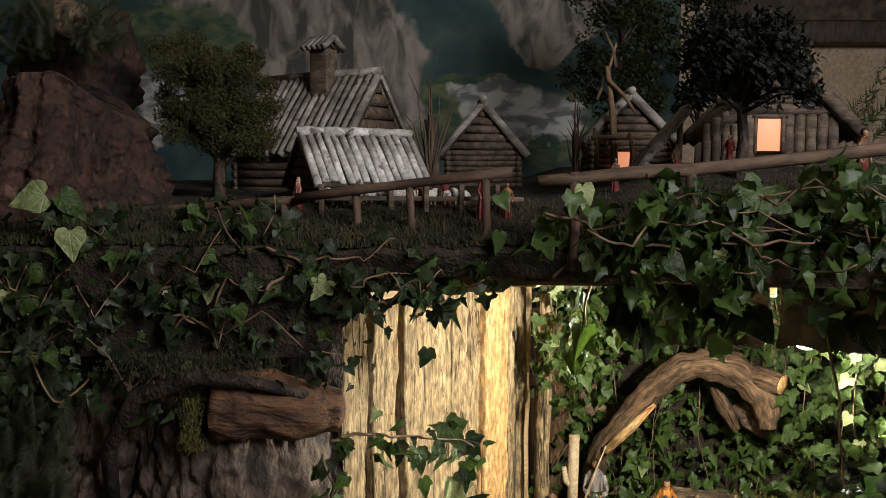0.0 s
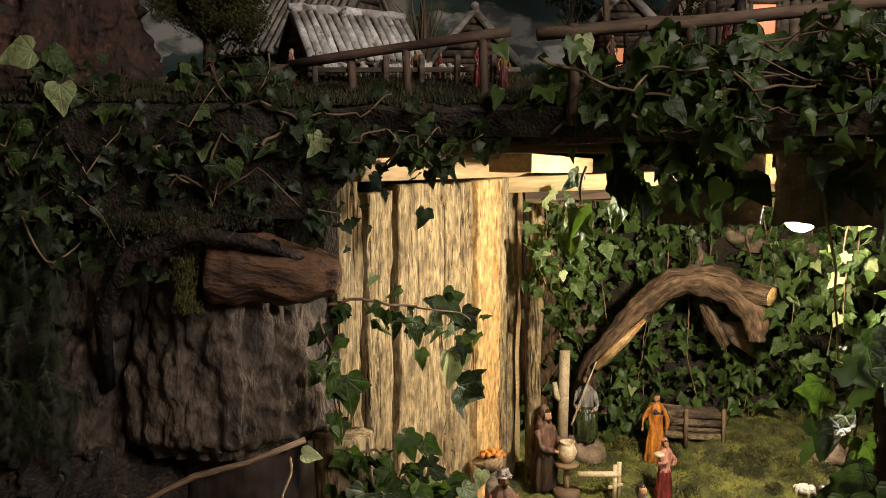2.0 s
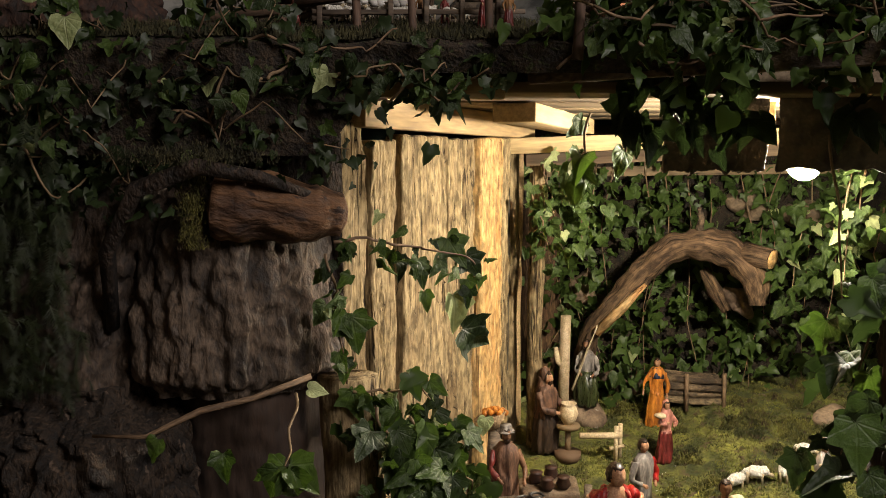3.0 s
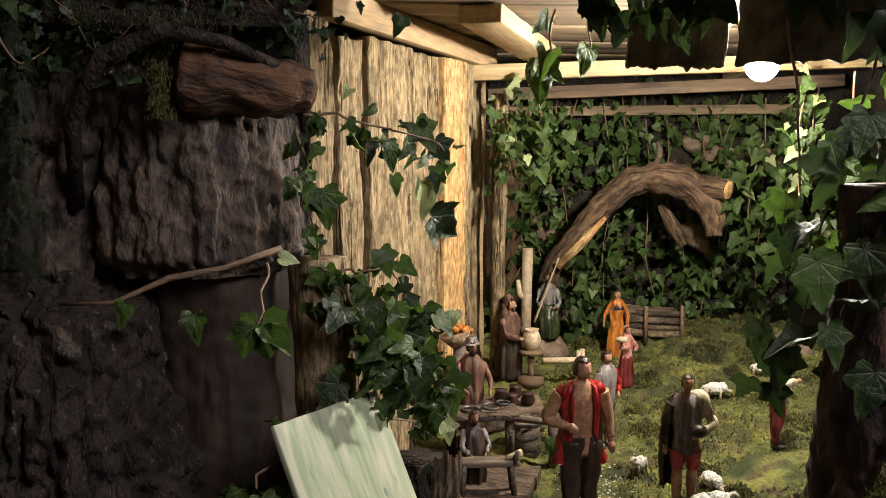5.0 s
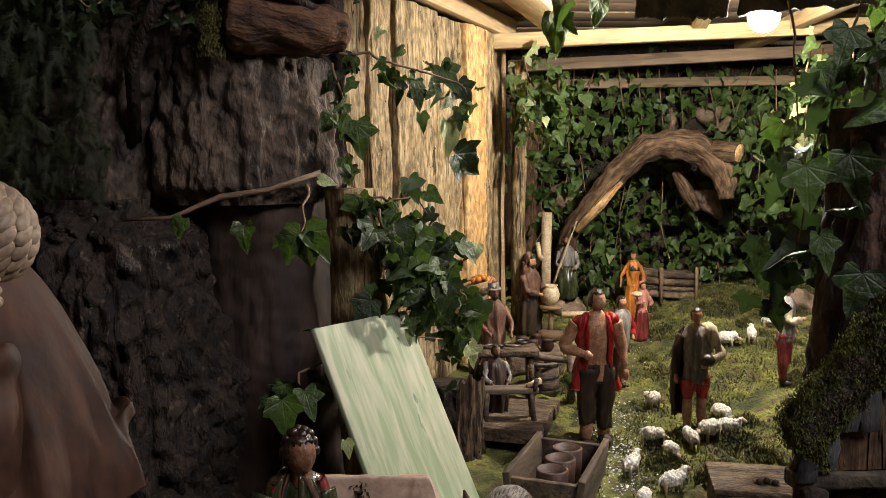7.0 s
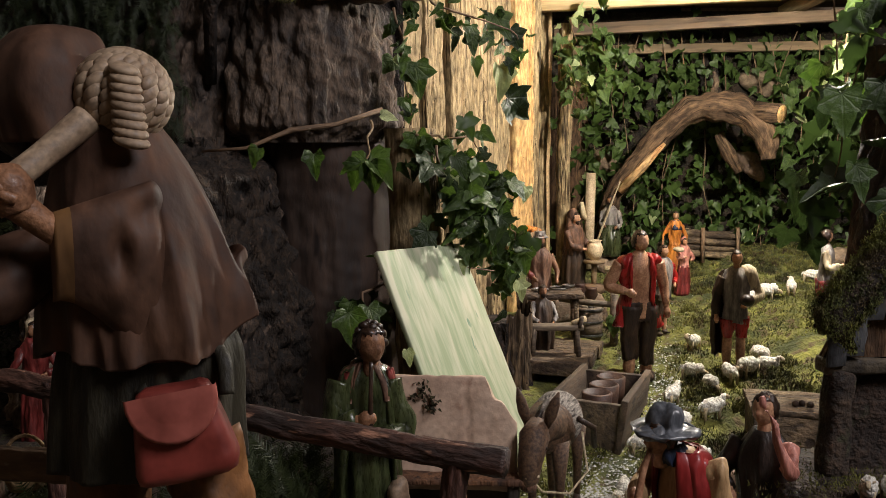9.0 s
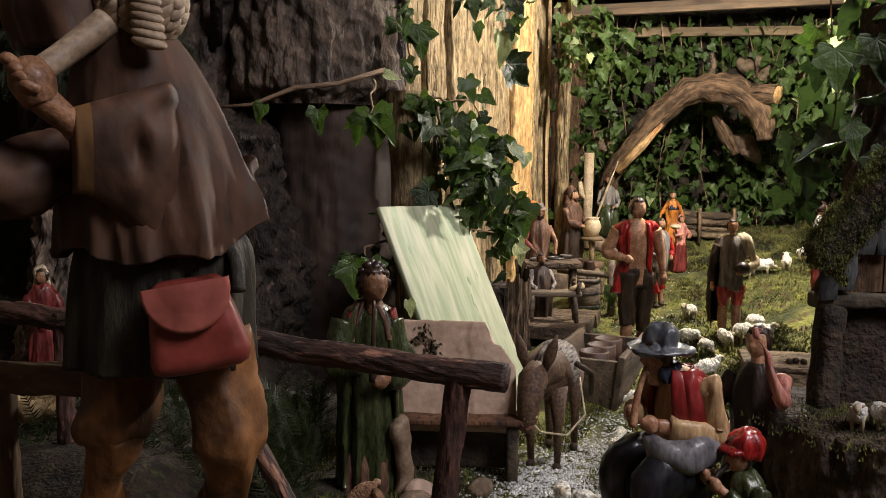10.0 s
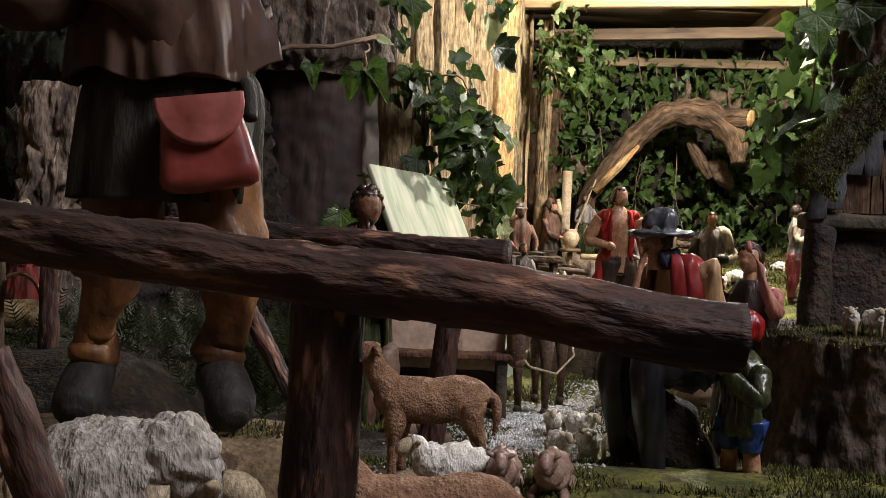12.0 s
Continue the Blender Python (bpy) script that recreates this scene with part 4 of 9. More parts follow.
def roof_side(parent, a, b, c, d, count, r, material, flip=1):
    """Round poles laid from the ridge a-b down to the eave c-d."""
    a, b, c, d = map(Vector, (a, b, c, d))
    for k in range(count):
        t = (k + 0.5) / count
        p, q = a.lerp(b, t), c.lerp(d, t)
        q = q + (q - p) * random.uniform(-0.04, 0.05)
        q.z += random.uniform(-0.002, 0.002)
        mid = p.lerp(q, 0.5) + Vector((0, 0, 0.0015))
        part("roof_pole", Geo().tube([p, mid, q], [r * 0.95, r * random.uniform(0.9, 1.1), r * random.uniform(0.85, 1.05)], 6, wob=0.25, sc=70), material, parent)


def cabin(name, label, m, L, W, wall, ridge, logs, poles, roof_mat, wall_mat=None, over=0.02, gable_logs=5, door=None):
    """A log cabin: ridge along its own x, gables at both ends."""
    wall_mat = wall_mat or M_HOUSE
    th = thing(name, label, "log cabin", "village cabins", m=m)
    r = wall / logs / 1.9
    part("core", Geo().box((L * 2 - 0.012, W * 2 - 0.012, wall), pose(0, 0, wall / 2), bev=0.02), M_DARKBOARD, th, "dark inner walls")
    for s in (-1, 1):
        log_row(th, (-L - 0.01, s * W, r), (L + 0.01, s * W, r), logs, r, wall_mat)
        log_row(th, (s * L, -W - 0.01, r), (s * L, W + 0.01, r), logs, r, wall_mat)
        for k in range(gable_logs):
            t = (k + 0.5) / gable_logs
            z, w = wall + (ridge - wall) * t, W * (1 - t) + 0.004
            part("gable_log", Geo().tube([(s * L, -w, z), (s * L, 0, z), (s * L, w, z)], (ridge - wall) / gable_logs / 1.9, 7, wob=0.15, sc=60), wall_mat, th)
    e = over / (W) * (ridge - wall)
    pr = (2 * (L + over)) / poles / 2.05
    for s in (-1, 1):
        roof_side(th, (-L - over, 0, ridge + pr), (L + over, 0, ridge + pr), (-L - over, s * (W + over), wall - e + pr), (L + over, s * (W + over), wall - e + pr), poles, pr, roof_mat)
        part("roof_sheet", Geo().box((2 * (L + over), math.hypot(W + over, ridge - wall + e), 0.004), bev=0.1), M_DARKBOARD, th,
             m=Matrix.Translation((0, s * (W + over) / 2, (ridge + wall - e) / 2)) @ Euler((-s * math.atan2(ridge - wall + e, W + over), 0, 0)).to_matrix().to_4x4())
    part("ridge_pole", Geo().tube([(-L - over, 0, ridge + 1.8 * pr), (0, 0, ridge + 2.0 * pr), (L + over, 0, ridge + 1.8 * pr)], pr * 0.9, 7, wob=0.2, sc=50), roof_mat, th)
    return th


vz = village_z
house = cabin("log_house", "large log house with a grey pole roof and wooden chimney", pose(-0.29, 2.0, 1.17, 0, 0, -33), 0.16, 0.11, 0.13, 0.275, 7, 17, M_ROOF)
ch = Geo().box((0.05, 0.04, 0.14), pose(0.03, -0.02, 0.28), bev=0.05, div=(4, 3, 6), rough=0.004, sc=80)
chim = part("chimney", ch, M_HOUSE, house, "boarded wooden chimney with its own little roof")
for s in (-1, 1):
    for k in range(5):
        x = 0.0 + 0.015 * k
        part("cap_pole", Geo().tube([(x, -0.02, 0.375), (x, -0.02 + s * 0.036, 0.35)], 0.008, 6, wob=0.2), M_ROOF, chim)
shed = cabin("log_shed", "low log shed with a whitened pole roof by the pen", pose(-0.162, 1.565, 1.185, 0, 0, 29), 0.098, 0.07, 0.045, 0.115, 4, 15, M_ROOF_WHITE, over=0.016, gable_logs=4)
for k in range(5):
    part("roof_lump", Geo().ell((-0.09 + 0.045 * k, 0, 0.127), (0.028, 0.012, 0.009), wob=0.4, sc=60), M_ROOF_WHITE, shed)
cot = cabin("log_cottage", "small log cottage with its gable end in front", pose(0.1, 2.32, 1.19, 0, 0, 90), 0.13, 0.09, 0.11, 0.215, 8, 12, M_ROOF, over=0.018)
hut = cabin("log_hut", "dark log hut with a glowing doorway", pose(0.42, 1.98, 1.235, 0, 0, 84), 0.1, 0.085, 0.08, 0.165, 6, 10, M_ROOF, over=0.015)


def lit_door(parent, w, h, m):
    """A doorway frame round a glowing panel that stands in for a lamp-lit inner wall."""
    d = part("doorway", Geo().box((w, 0.004, h), bev=0.05), M_GLOW_DOOR, parent, "doorway glowing orange", m=m)
    for sx in (-1, 1):
        part("door_post", Geo().tube([(sx * w * 0.58, -0.004, -h * 0.55), (sx * w * 0.58, -0.004, h * 0.58)], w * 0.09, 6, wob=0.2), M_HOUSE, d)
    part("lintel", Geo().tube([(-w * 0.75, -0.004, h * 0.58), (w * 0.75, -0.004, h * 0.58)], w * 0.1, 6, wob=0.2), M_HOUSE, d)
    return d


# the panel itself emits; there is no lamp inside the cabins
M_GLOW_DOOR = glow("lamp_lit_wall", (0.95, 0.36, 0.17), 0.52)
lit_door(hut, 0.035, 0.045, pose(-0.116, 0.02, 0.03, 0, 0, -90))

big = thing("log_barn", "log barn with a lit doorway under stacked logs", "log cabin", "village cabins", m=pose(0.66, 1.66, 1.245))
part("core", Geo().box((0.15, 0.15, 0.13), pose(0.005, 0.09, 0.065), bev=0.02), M_DARKBOARD, big, "dark inner walls")
for x in (-0.088, -0.07, 0.005, 0.027, 0.049, 0.071, 0.092):
    part("log", Geo().tube([(x, 0, -0.01), (x, 0, 0.06), (x, 0, 0.112)], 0.0115, 9, wob=0.2, sc=50, seed=x), M_HOUSE, big)
for k in range(4):
    z, w = 0.118 + 0.0205 * k, 0.105 - 0.018 * k
    part("log", Geo().tube([(-w, -0.004, z), (0, -0.005, z + 0.001), (w, -0.004, z)], 0.0115, 9, wob=0.2, sc=50, seed=k), M_HOUSE, big)
lit_door(big, 0.046, 0.062, pose(-0.034, -0.004, 0.07))
for s in (-1, 1):
    roof_side(big, (0, -0.03, 0.21), (0, 0.18, 0.21), (s * 0.15, -0.03, 0.065), (s * 0.15, 0.18, 0.065), 8, 0.0135, M_HOUSE)

yard = thing("palisade", "short palisade of dark upright posts beside the barn", "fence")
for k in range(5):
    x = 0.5 + 0.018 * k
    part("post", Geo().tube([(x, 1.64, 1.22), (x + 0.002, 1.64, 1.29), (x, 1.64, 1.335 + 0.012 * (k % 3))], 0.0085, 8, wob=0.25, sc=50, seed=k), M_HOUSE, yard)
lean = thing("lean_to_roof", "whitened lean-to roof of poles beside the barn", "shed roof", m=pose(0.41, 1.6, 1.25))
roof_side(lean, (0.05, 0.0, 0.115), (0.06, 0.09, 0.115), (-0.045, 0.0, 0.0), (-0.035, 0.09, 0.0), 5, 0.0095, M_ROOF_WHITE)
for px in (-0.03, 0.035):
    part("post", Geo().tube([(px, 0.02, -0.02), (px, 0.02, 0.02 + 1.1 * (px + 0.03))], 0.006, 8, wob=0.2), M_HOUSE, lean)


# fences
def fence(name, label, rails, posts, r, material):
    th = thing(name, label, "fence")
    for pts in rails:
        P = [Vector(p) for p in pts]
        full = []
        for a, b in zip(P, P[1:]):
            full += [a.lerp(b, t) + Vector((0, 0, 0.003 * nz(t * 3 + a.x * 9, a.y, a.z, 2.0))) for t in (0, 0.2, 0.4, 0.6, 0.8)]
        full.append(P[-1])
        part("rail", Geo().tube(full, r, 9, wob=0.22, sc=45), material, th)
    for x, y, z0, z1 in posts:
        part("post", Geo().tube([(x, y, z0), (x + 0.003, y, (z0 + z1) / 2), (x, y, z1)], r * 0.85, 8, wob=0.25, sc=50), material, th)
    return th


fence("shelf_fence", "long brown stick railing along the shelf edge", [[(-0.58, 1.45, 1.168), (-0.22, 1.36, 1.195)], [(-0.235, 1.35, 1.2), (0.1, 1.275, 1.24)]],
      [(-0.53, 1.44, 1.1, 1.175), (-0.42, 1.41, 1.1, 1.185), (-0.26, 1.37, 1.1, 1.2), (-0.14, 1.335, 1.08, 1.218), (-0.055, 1.31, 1.08, 1.225), (0.06, 1.285, 1.08, 1.24)], 0.0075, M_POLE)
fence("ramp_fence", "thick brown stick railing above the ivy", [[(0.13, 1.2, 1.225), (0.4, 1.2, 1.25), (0.95, 1.2, 1.308)]],
      [(0.18, 1.2, 1.1, 1.24), (0.345, 1.2, 1.1, 1.25), (0.55, 1.2, 1.1, 1.27), (0.72, 1.2, 1.1, 1.285)], 0.0095, M_POLE)
pen = thing("sheep_pen", "dark board pen round the white sheep", "pen")
for z in (1.167, 1.196):
    part("board", Geo().box((0.34, 0.006, 0.008), bev=0.15, div=(8, 1, 1), rough=0.002), M_HOUSE, pen, m=pose(-0.04, 1.405, z, 0, 0, -4))
for k in range(6):
    part("post", Geo().box((0.009, 0.009, 0.06), bev=0.2), M_HOUSE, pen, m=pose(-0.205 + 0.058 * k, 1.413 - 0.004 * k, 1.19, 0, 0, 4 * k))
fr = thing("stick_frame", "tall rough frame of dry sticks by the hut", "stick frame")
for a, b, r in (((0.37, 1.85, 1.23), (0.35, 1.85, 1.47), 0.009), ((0.35, 1.86, 1.3), (0.365, 1.85, 1.34), 0.006), ((0.31, 1.8, 1.315), (0.47, 1.82, 1.315), 0.006), ((0.32, 1.8, 1.25), (0.315, 1.8, 1.335), 0.006),
                ((0.395, 1.8, 1.24), (0.39, 1.8, 1.325), 0.006), ((0.35, 1.84, 1.44), (0.41, 1.84, 1.37), 0.005), ((0.33, 1.86, 1.4), (0.37, 1.86, 1.52), 0.004), ((0.37, 1.86, 1.47), (0.345, 1.86, 1.545), 0.004)):
    A, B = Vector(a), Vector(b)
    part("stick", Geo().tube([A, A.lerp(B, 0.5) + Vector((0.004, 0, 0.002)), B], [r, r * 0.9, r * 0.6], 7, wob=0.3, sc=50), M_STICK, fr)


# trees of the village
def crown_geo(centres, per, leaf, mat_i=0, flat=1.0):
    """Many small leaves round limb ends."""
    g = Geo()
    for c, rad in centres:
        for _ in range(per):
            d = Vector((random.gauss(0, 1), random.gauss(0, 1), random.gauss(0, 1) * flat))
            d = d.normalized() * rad * random.random() ** 0.45
            p = Vector(c) + d
            n = Vector((random.gauss(0, 1), random.gauss(0, 1), random.gauss(0, 1))).normalized()
            a = n.orthogonal().normalized()
            b = n.cross(a)
            s = leaf * random.uniform(0.6, 1.4)
            g.add([p - a * s * 0.45, p - b * s * 0.2, p + a * s * 0.45, p + b * s * 1.4], [(0, 1, 2), (0, 2, 3)])
    return g


def small_tree(name, label, base, top, spread, clumps, per, leaf, leafmat, trunkmat, r, zflat=0.8, crown_from=0.45):
    th = thing(name, label, "tree")
    B, T = Vector(base), Vector(top)
    tr = Geo().tube([B, B.lerp(T, 0.35) + Vector((0.008, 0, 0)), B.lerp(T, 0.7), T], [r, r * 0.8, r * 0.5, r * 0.25], 9, wob=0.4, sc=60)
    centres = []
    for k in range(clumps):
        t = random.uniform(crown_from, 1.0)
        o = B.lerp(T, t)
        a = random.uniform(0, 6.283)
        w = spread * random.uniform(0.3, 1.0) * (1.15 - 0.6 * abs(t - 0.65))
        e = o + Vector((math.cos(a) * w, math.sin(a) * w, spread * random.uniform(-0.15, 0.25)))
        tr.tube([o - (T - B) * 0.12, o.lerp(e, 0.6), e], [r * 0.3, r * 0.2, r * 0.08], 5, wob=0.3)
        centres.append((e, spread * random.uniform(0.2, 0.36)))
    part("trunk", tr, trunkmat, th)
    part("crown", crown_geo(centres, per, leaf, flat=zflat), leafmat, th)
    return th


small_tree("bush_tree", "dry brown-green bushy miniature tree beside the house", (-0.425, 1.6, 1.17), (-0.44, 1.62, 1.47), 0.1, 75, 700, 0.0032, M_BUSH, M_BARK, 0.016, crown_from=0.34)
small_tree("leafy_tree", "dark glossy leafy twig standing as a tree by the barn", (0.49, 1.42, 1.2), (0.485, 1.42, 1.475), 0.105, 60, 120, 0.0075, M_GLOSSY, M_BARK, 0.012, crown_from=0.62)
small_tree("cypress_twig", "dark green conifer twig behind the huts", (0.53, 2.5, 1.2), (0.5, 2.5, 1.85), 0.17, 50, 150, 0.009, M_CONIFER, M_BARK, 0.014, crown_from=0.3)
small_tree("tall_twig", "dark conifer twig rising against the backdrop", (0.82, 2.75, 1.2), (0.8, 2.75, 1.95), 0.15, 36, 150, 0.009, M_CONIFER, M_BARK, 0.012, crown_from=0.35)


def bare_tree(name, label, base, height, n, spread, r):
    g = Geo()
    B = Vector(base)
    for k in range(n):
        a = random.uniform(0, 6.283)
        h = height * random.uniform(0.55, 1.0)
        d = Vector((math.cos(a) * spread, math.sin(a) * spread * 0.5, 0)) * random.uniform(0.3, 1.0)
        s = B + Vector((0, 0, height * random.uniform(0.0, 0.4)))
        pts = [s, s + d * 0.35 + Vector((0, 0, h * 0.3)), s + d * 0.7 + Vector((0.006, 0, h * 0.6)), s + d + Vector((0, 0, h * 0.75))]
        g.tube(pts, [r, r * 0.7, r * 0.4, r * 0.15], 5, wob=0.3, sc=60)
    g.tube([B, B + Vector((0.004, 0, height * 0.5)), B + Vector((0, 0, height * 0.9))], [r * 1.5, r, r * 0.3], 6, wob=0.3)
    return solid(name, g, M_POLE, label, "bare tree", "bare twigs")


bare_tree("bare_tree", "leafless twig standing as a tree by the cottage", (-0.03, 1.8, 1.17), 0.3, 9, 0.07, 0.0035)
bare_tree("bare_tree", "leafless twig standing as a tree by the hut", (0.27, 1.75, 1.2), 0.2, 10, 0.05, 0.003)
stub = solid("cut_trunk", Geo().tube([(-0.025, 1.9, 1.16), (-0.022, 1.9, 1.3), (-0.03, 1.9, 1.36)], [0.016, 0.013, 0.016], 9, wob=0.4), M_BARK, "dark cut branch standing by the cottage", "branch")

# red-brown crag at the end of the shelf
g = Geo()


def crag(u, v):
    a = 2 * math.pi * u
    z = 1.1 + 0.3 * v * (1 - 0.25 * max(0.0, math.cos(a)))
    r = 0.165 - 0.075 * v ** 0.7 + 0.012 * math.sin(3 * a + 1.0)
    p = Vector((math.cos(a) * r, math.sin(a) * r, z))
    w = Vector((p.x * 22, p.y * 22, z * 6))
    cell = noise.voronoi(w + Vector((0.4 * noise.noise(w), 0.4 * noise.noise(w * 1.3), 0)))[0]
    r2 = 1 + 0.22 * noise.noise(p * 7) + 0.16 * (1 - 2 * abs(noise.noise(w * 1.4))) + 0.1 * smooth01(0, 0.3, cell[1] - cell[0]) + 0.11 * noise.noise(p * 50) + 0.05 * noise.noise(p * 120)
    return (-0.66 + p.x * r2 + 0.02 * v, 1.52 + p.y * r2, z + 0.015 * noise.noise(p * 14))


g.grid(crag, 170, 110)
g.f.append(tuple(len(g.v) - 171 + k for k in range(171)))
g.m.append(0)
solid("bark_crag", g, M_BARK_RED, "red-brown rotten bark standing as a crag", "crag")
g = Geo()


def crag2(u, v):
    a = 2 * math.pi * u
    z = 1.12 + 0.44 * v
    r = 0.15 - 0.06 * v
    p = Vector((math.cos(a) * r, math.sin(a) * r, z))
    r2 = 1 + 0.4 * noise.noise(p * 8 + Vector((4, 0, 0))) + 0.22 * noise.noise(p * 22) + 0.12 * noise.noise(p * 55)
    return (-0.73 + p.x * r2, 1.72 + p.y * r2, z)


g.grid(crag2, 120, 90)
g.f.append(tuple(len(g.v) - 121 + k for k in range(121)))
g.m.append(0)
solid("bark_crag", g, M_BARK_RED, "tall dark red-brown rotten bark behind the crag", "crag")
solid("sawn_branch", Geo().tube([(-0.72, 1.55, 1.53), (-0.64, 1.5, 1.5)], [0.03, 0.032], 12, wob=0.2), M_ARCH, "pale sawn branch lying on the crag", "branch")


# ---- painted figures ----
def catmull(P, per):
    """More rows between the given ones, along a smooth curve."""
    P = [np.array(p, float) for p in P]
    out = []
    for i in range(len(P) - 1):
        a, b, c, d = P[max(i - 1, 0)], P[i], P[i + 1], P[min(i + 2, len(P) - 1)]
        for k in range(per):
            t = k / per
            out.append(0.5 * (2 * b + (c - a) * t + (2 * a - 5 * b + 4 * c - d) * t * t + (3 * b - a - 3 * c + d) * t ** 3))
    out.append(P[-1])
    return out


def creased(me, H, skin, amp=0.011, fr=9.0, seed=0.0):
    """Presses hanging folds into the cloth of a figure; the skin colours stay smooth."""
    cloth = set()
    for q in me.polygons:
        if q.material_index not in skin:
            cloth.update(q.vertices)
    moved = []
    for v in me.vertices:
        if v.index in cloth:
            p = v.co / H
            w = Vector((p.x * fr + seed, p.y * fr, p.z * fr * 0.33))
            w += Vector((0.6 * noise.noise(w * 0.7), 0.6 * noise.noise(w * 0.7 + Vector((3, 1, 2))), 0))
            d = 0.8 * (1 - 3.2 * abs(noise.noise(w)) ** 0.8) + 0.4 * noise.noise(w * 2.4)
            moved.append((v.index, v.co + v.normal * d * amp * H))
    for i, co in moved:
        me.vertices[i].co = co
    me.update()


def figure(name, label, mats, spec, m, H, category="figurine", group="", n=26, amp=0.016, fr=13.0, slim=0.8):
    """A painted figure as one mesh. Shapes in shares of its height H, facing its own -y.
    e: centre, radii, colour; t: points, radii, colour; l: rings, colour, pleat depth, pleats; h: a head."""
    g = Geo()
    S, U = Matrix.Diagonal((H * slim, H * slim, H, 1)), Matrix.Scale(H, 4)
    for s in spec:
        if s[0] == "e":
            g.ell(s[1], s[2], s[3], nu=n, nv=max(6, n * 2 // 3), M=S, R=Euler([radians(a) for a in s[4]]).to_matrix() if len(s) > 4 else None, wob=s[5] if len(s) > 5 else 0.0, sc=14.0)
        elif s[0] == "t":
            rows = catmull([(*p, r) for p, r in zip(s[1], s[2])], 5)
            g.tube([r[:3] for r in rows], [float(r[3]) for r in rows], n, s[3], M=S, wob=s[4] if len(s) > 4 else 0.04, sc=10.0)
        elif s[0] == "h":
            face(g, U, s[1] * slim, s[2] * slim, *s[3:])
        elif s[0] == "v":
            garment(g, [tuple(float(x) for x in r) for r in catmull(s[1], 5)], s[2], s[3], s[4], S)
        else:
            g.lathe([tuple(float(x) for x in r) for r in catmull(s[1], 4)], s[2], 56 if s[3] else 28, s[3], s[4], s[5] if len(s) > 5 else 0.0, M=S)
    me = g.mesh(name, mats)
    creased(me, H, (0, 1), amp, fr, H * 37)
    ob = new(name, me)
    ob.matrix_world = m
    return tagged(ob, label, category, group)


def garment(g, rings, mat_i, fold, k, M, n=64):
    """An open coat: rings (rx, ry, cx, cy, z, gap), open at the front by the gap in degrees."""
    verts, faces, last = [], [], len(rings) - 1
    for j, (rx, ry, cx, cy, z, gap) in enumerate(rings):
        w = fold * (1 - 0.75 * j / max(1, last))
        for side in (1.0, 0.9):
            for i in range(n):
                u = i / (n - 1) if side == 1.0 else 1 - i / (n - 1)
                a = radians(-90 + gap / 2 + (360 - gap) * u)
                r = side * (1 + w * math.sin(k * a + 0.8) + 0.5 * w * math.sin((2 * k + 1) * a))
                verts.append((cx + rx * r * math.cos(a), cy + ry * r * math.sin(a), z + 0.012 * w / max(fold, 0.01) * math.sin(2.5 * a)))
    m = 2 * n
    for j in range(last):
        for i in range(m):
            i2 = (i + 1) % m
            faces.append((j * m + i, j * m + i2, (j + 1) * m + i2, (j + 1) * m + i))
    for j in (0, last):
        for i in range(n - 1):
            a, b = j * m + i, j * m + m - 1 - i
            faces.append((a, b, b - 1, a + 1) if j else (a, a + 1, b - 1, b))
    g.add(verts, faces, mat_i, M)


def face(g, S, x, y, z, r, skin, hair, turn, beard):
    """A head with brow, sockets, nose, lips and chin, and a cap of hair."""
    nu, nv = 28, 22
    c, s = math.cos(radians(turn)), math.sin(radians(turn))
    for shell in (0, 1):
        verts, faces = [], []
        for j in range(nv + 1):
            b = math.pi * j / nv
            for i in range(nu):
                a = 2 * math.pi * i / nu
                d = Vector((math.sin(b) * math.sin(a), -math.sin(b) * math.cos(a), math.cos(b)))
                u, w, f = d.x, d.z, max(0.0, -d.y)

                def bump(cu, cw, ru, rw):
                    return math.exp(-((u - cu) / ru) ** 2 - ((w - cw) / rw) ** 2) * (1 if f > 0.2 else 0)

                k = 1 + 0.3 * bump(0, -0.12, 0.13, 0.2) + 0.1 * bump(0, -0.62, 0.25, 0.16) - 0.11 * bump(0.34, 0.1, 0.17, 0.12) - 0.11 * bump(-0.34, 0.1, 0.17, 0.12) + 0.06 * bump(0, 0.3, 0.5, 0.1) + 0.05 * bump(0, -0.4, 0.2, 0.07)
                q = Vector((d.x * 0.82 * (1 - 0.16 * smooth01(-0.1, -1.0, d.z)), d.y * 0.98, d.z * 1.2)) * k
                if shell:
                    cover = d.y > -0.3 + 0.5 * max(0.0, -d.z) or d.z + 0.12 * noise.noise(Vector((d.x * 5, d.y * 5, x * 50))) > 0.56
                    lock = 1.01 + 0.16 * noise.noise(Vector((d.x * 9, d.y * 9, d.z * 5)))
                    q = Vector((d.x * 0.88, d.y * 1.03 + 0.04, d.z * 1.19)) * (1.05 * lock if cover and d.z > -0.6 else 0.7)
                q *= r
                verts.append((x + q.x * c - q.y * s, y + q.x * s + q.y * c, z + q.z))
        for j in range(nv):
            for i in range(nu):
                i2 = (i + 1) % nu
                faces.append((j * nu + i, (j + 1) * nu + i, (j + 1) * nu + i2, j * nu + i2))
        g.add(verts, faces, hair if shell else skin, S)
    if beard:
        g.ell((x + 0.5 * r * s, y - 0.5 * r * c, z - 0.78 * r), (0.55 * r, 0.5 * r, 0.62 * r), hair, nu=14, nv=10, wob=0.25, sc=60, M=S)


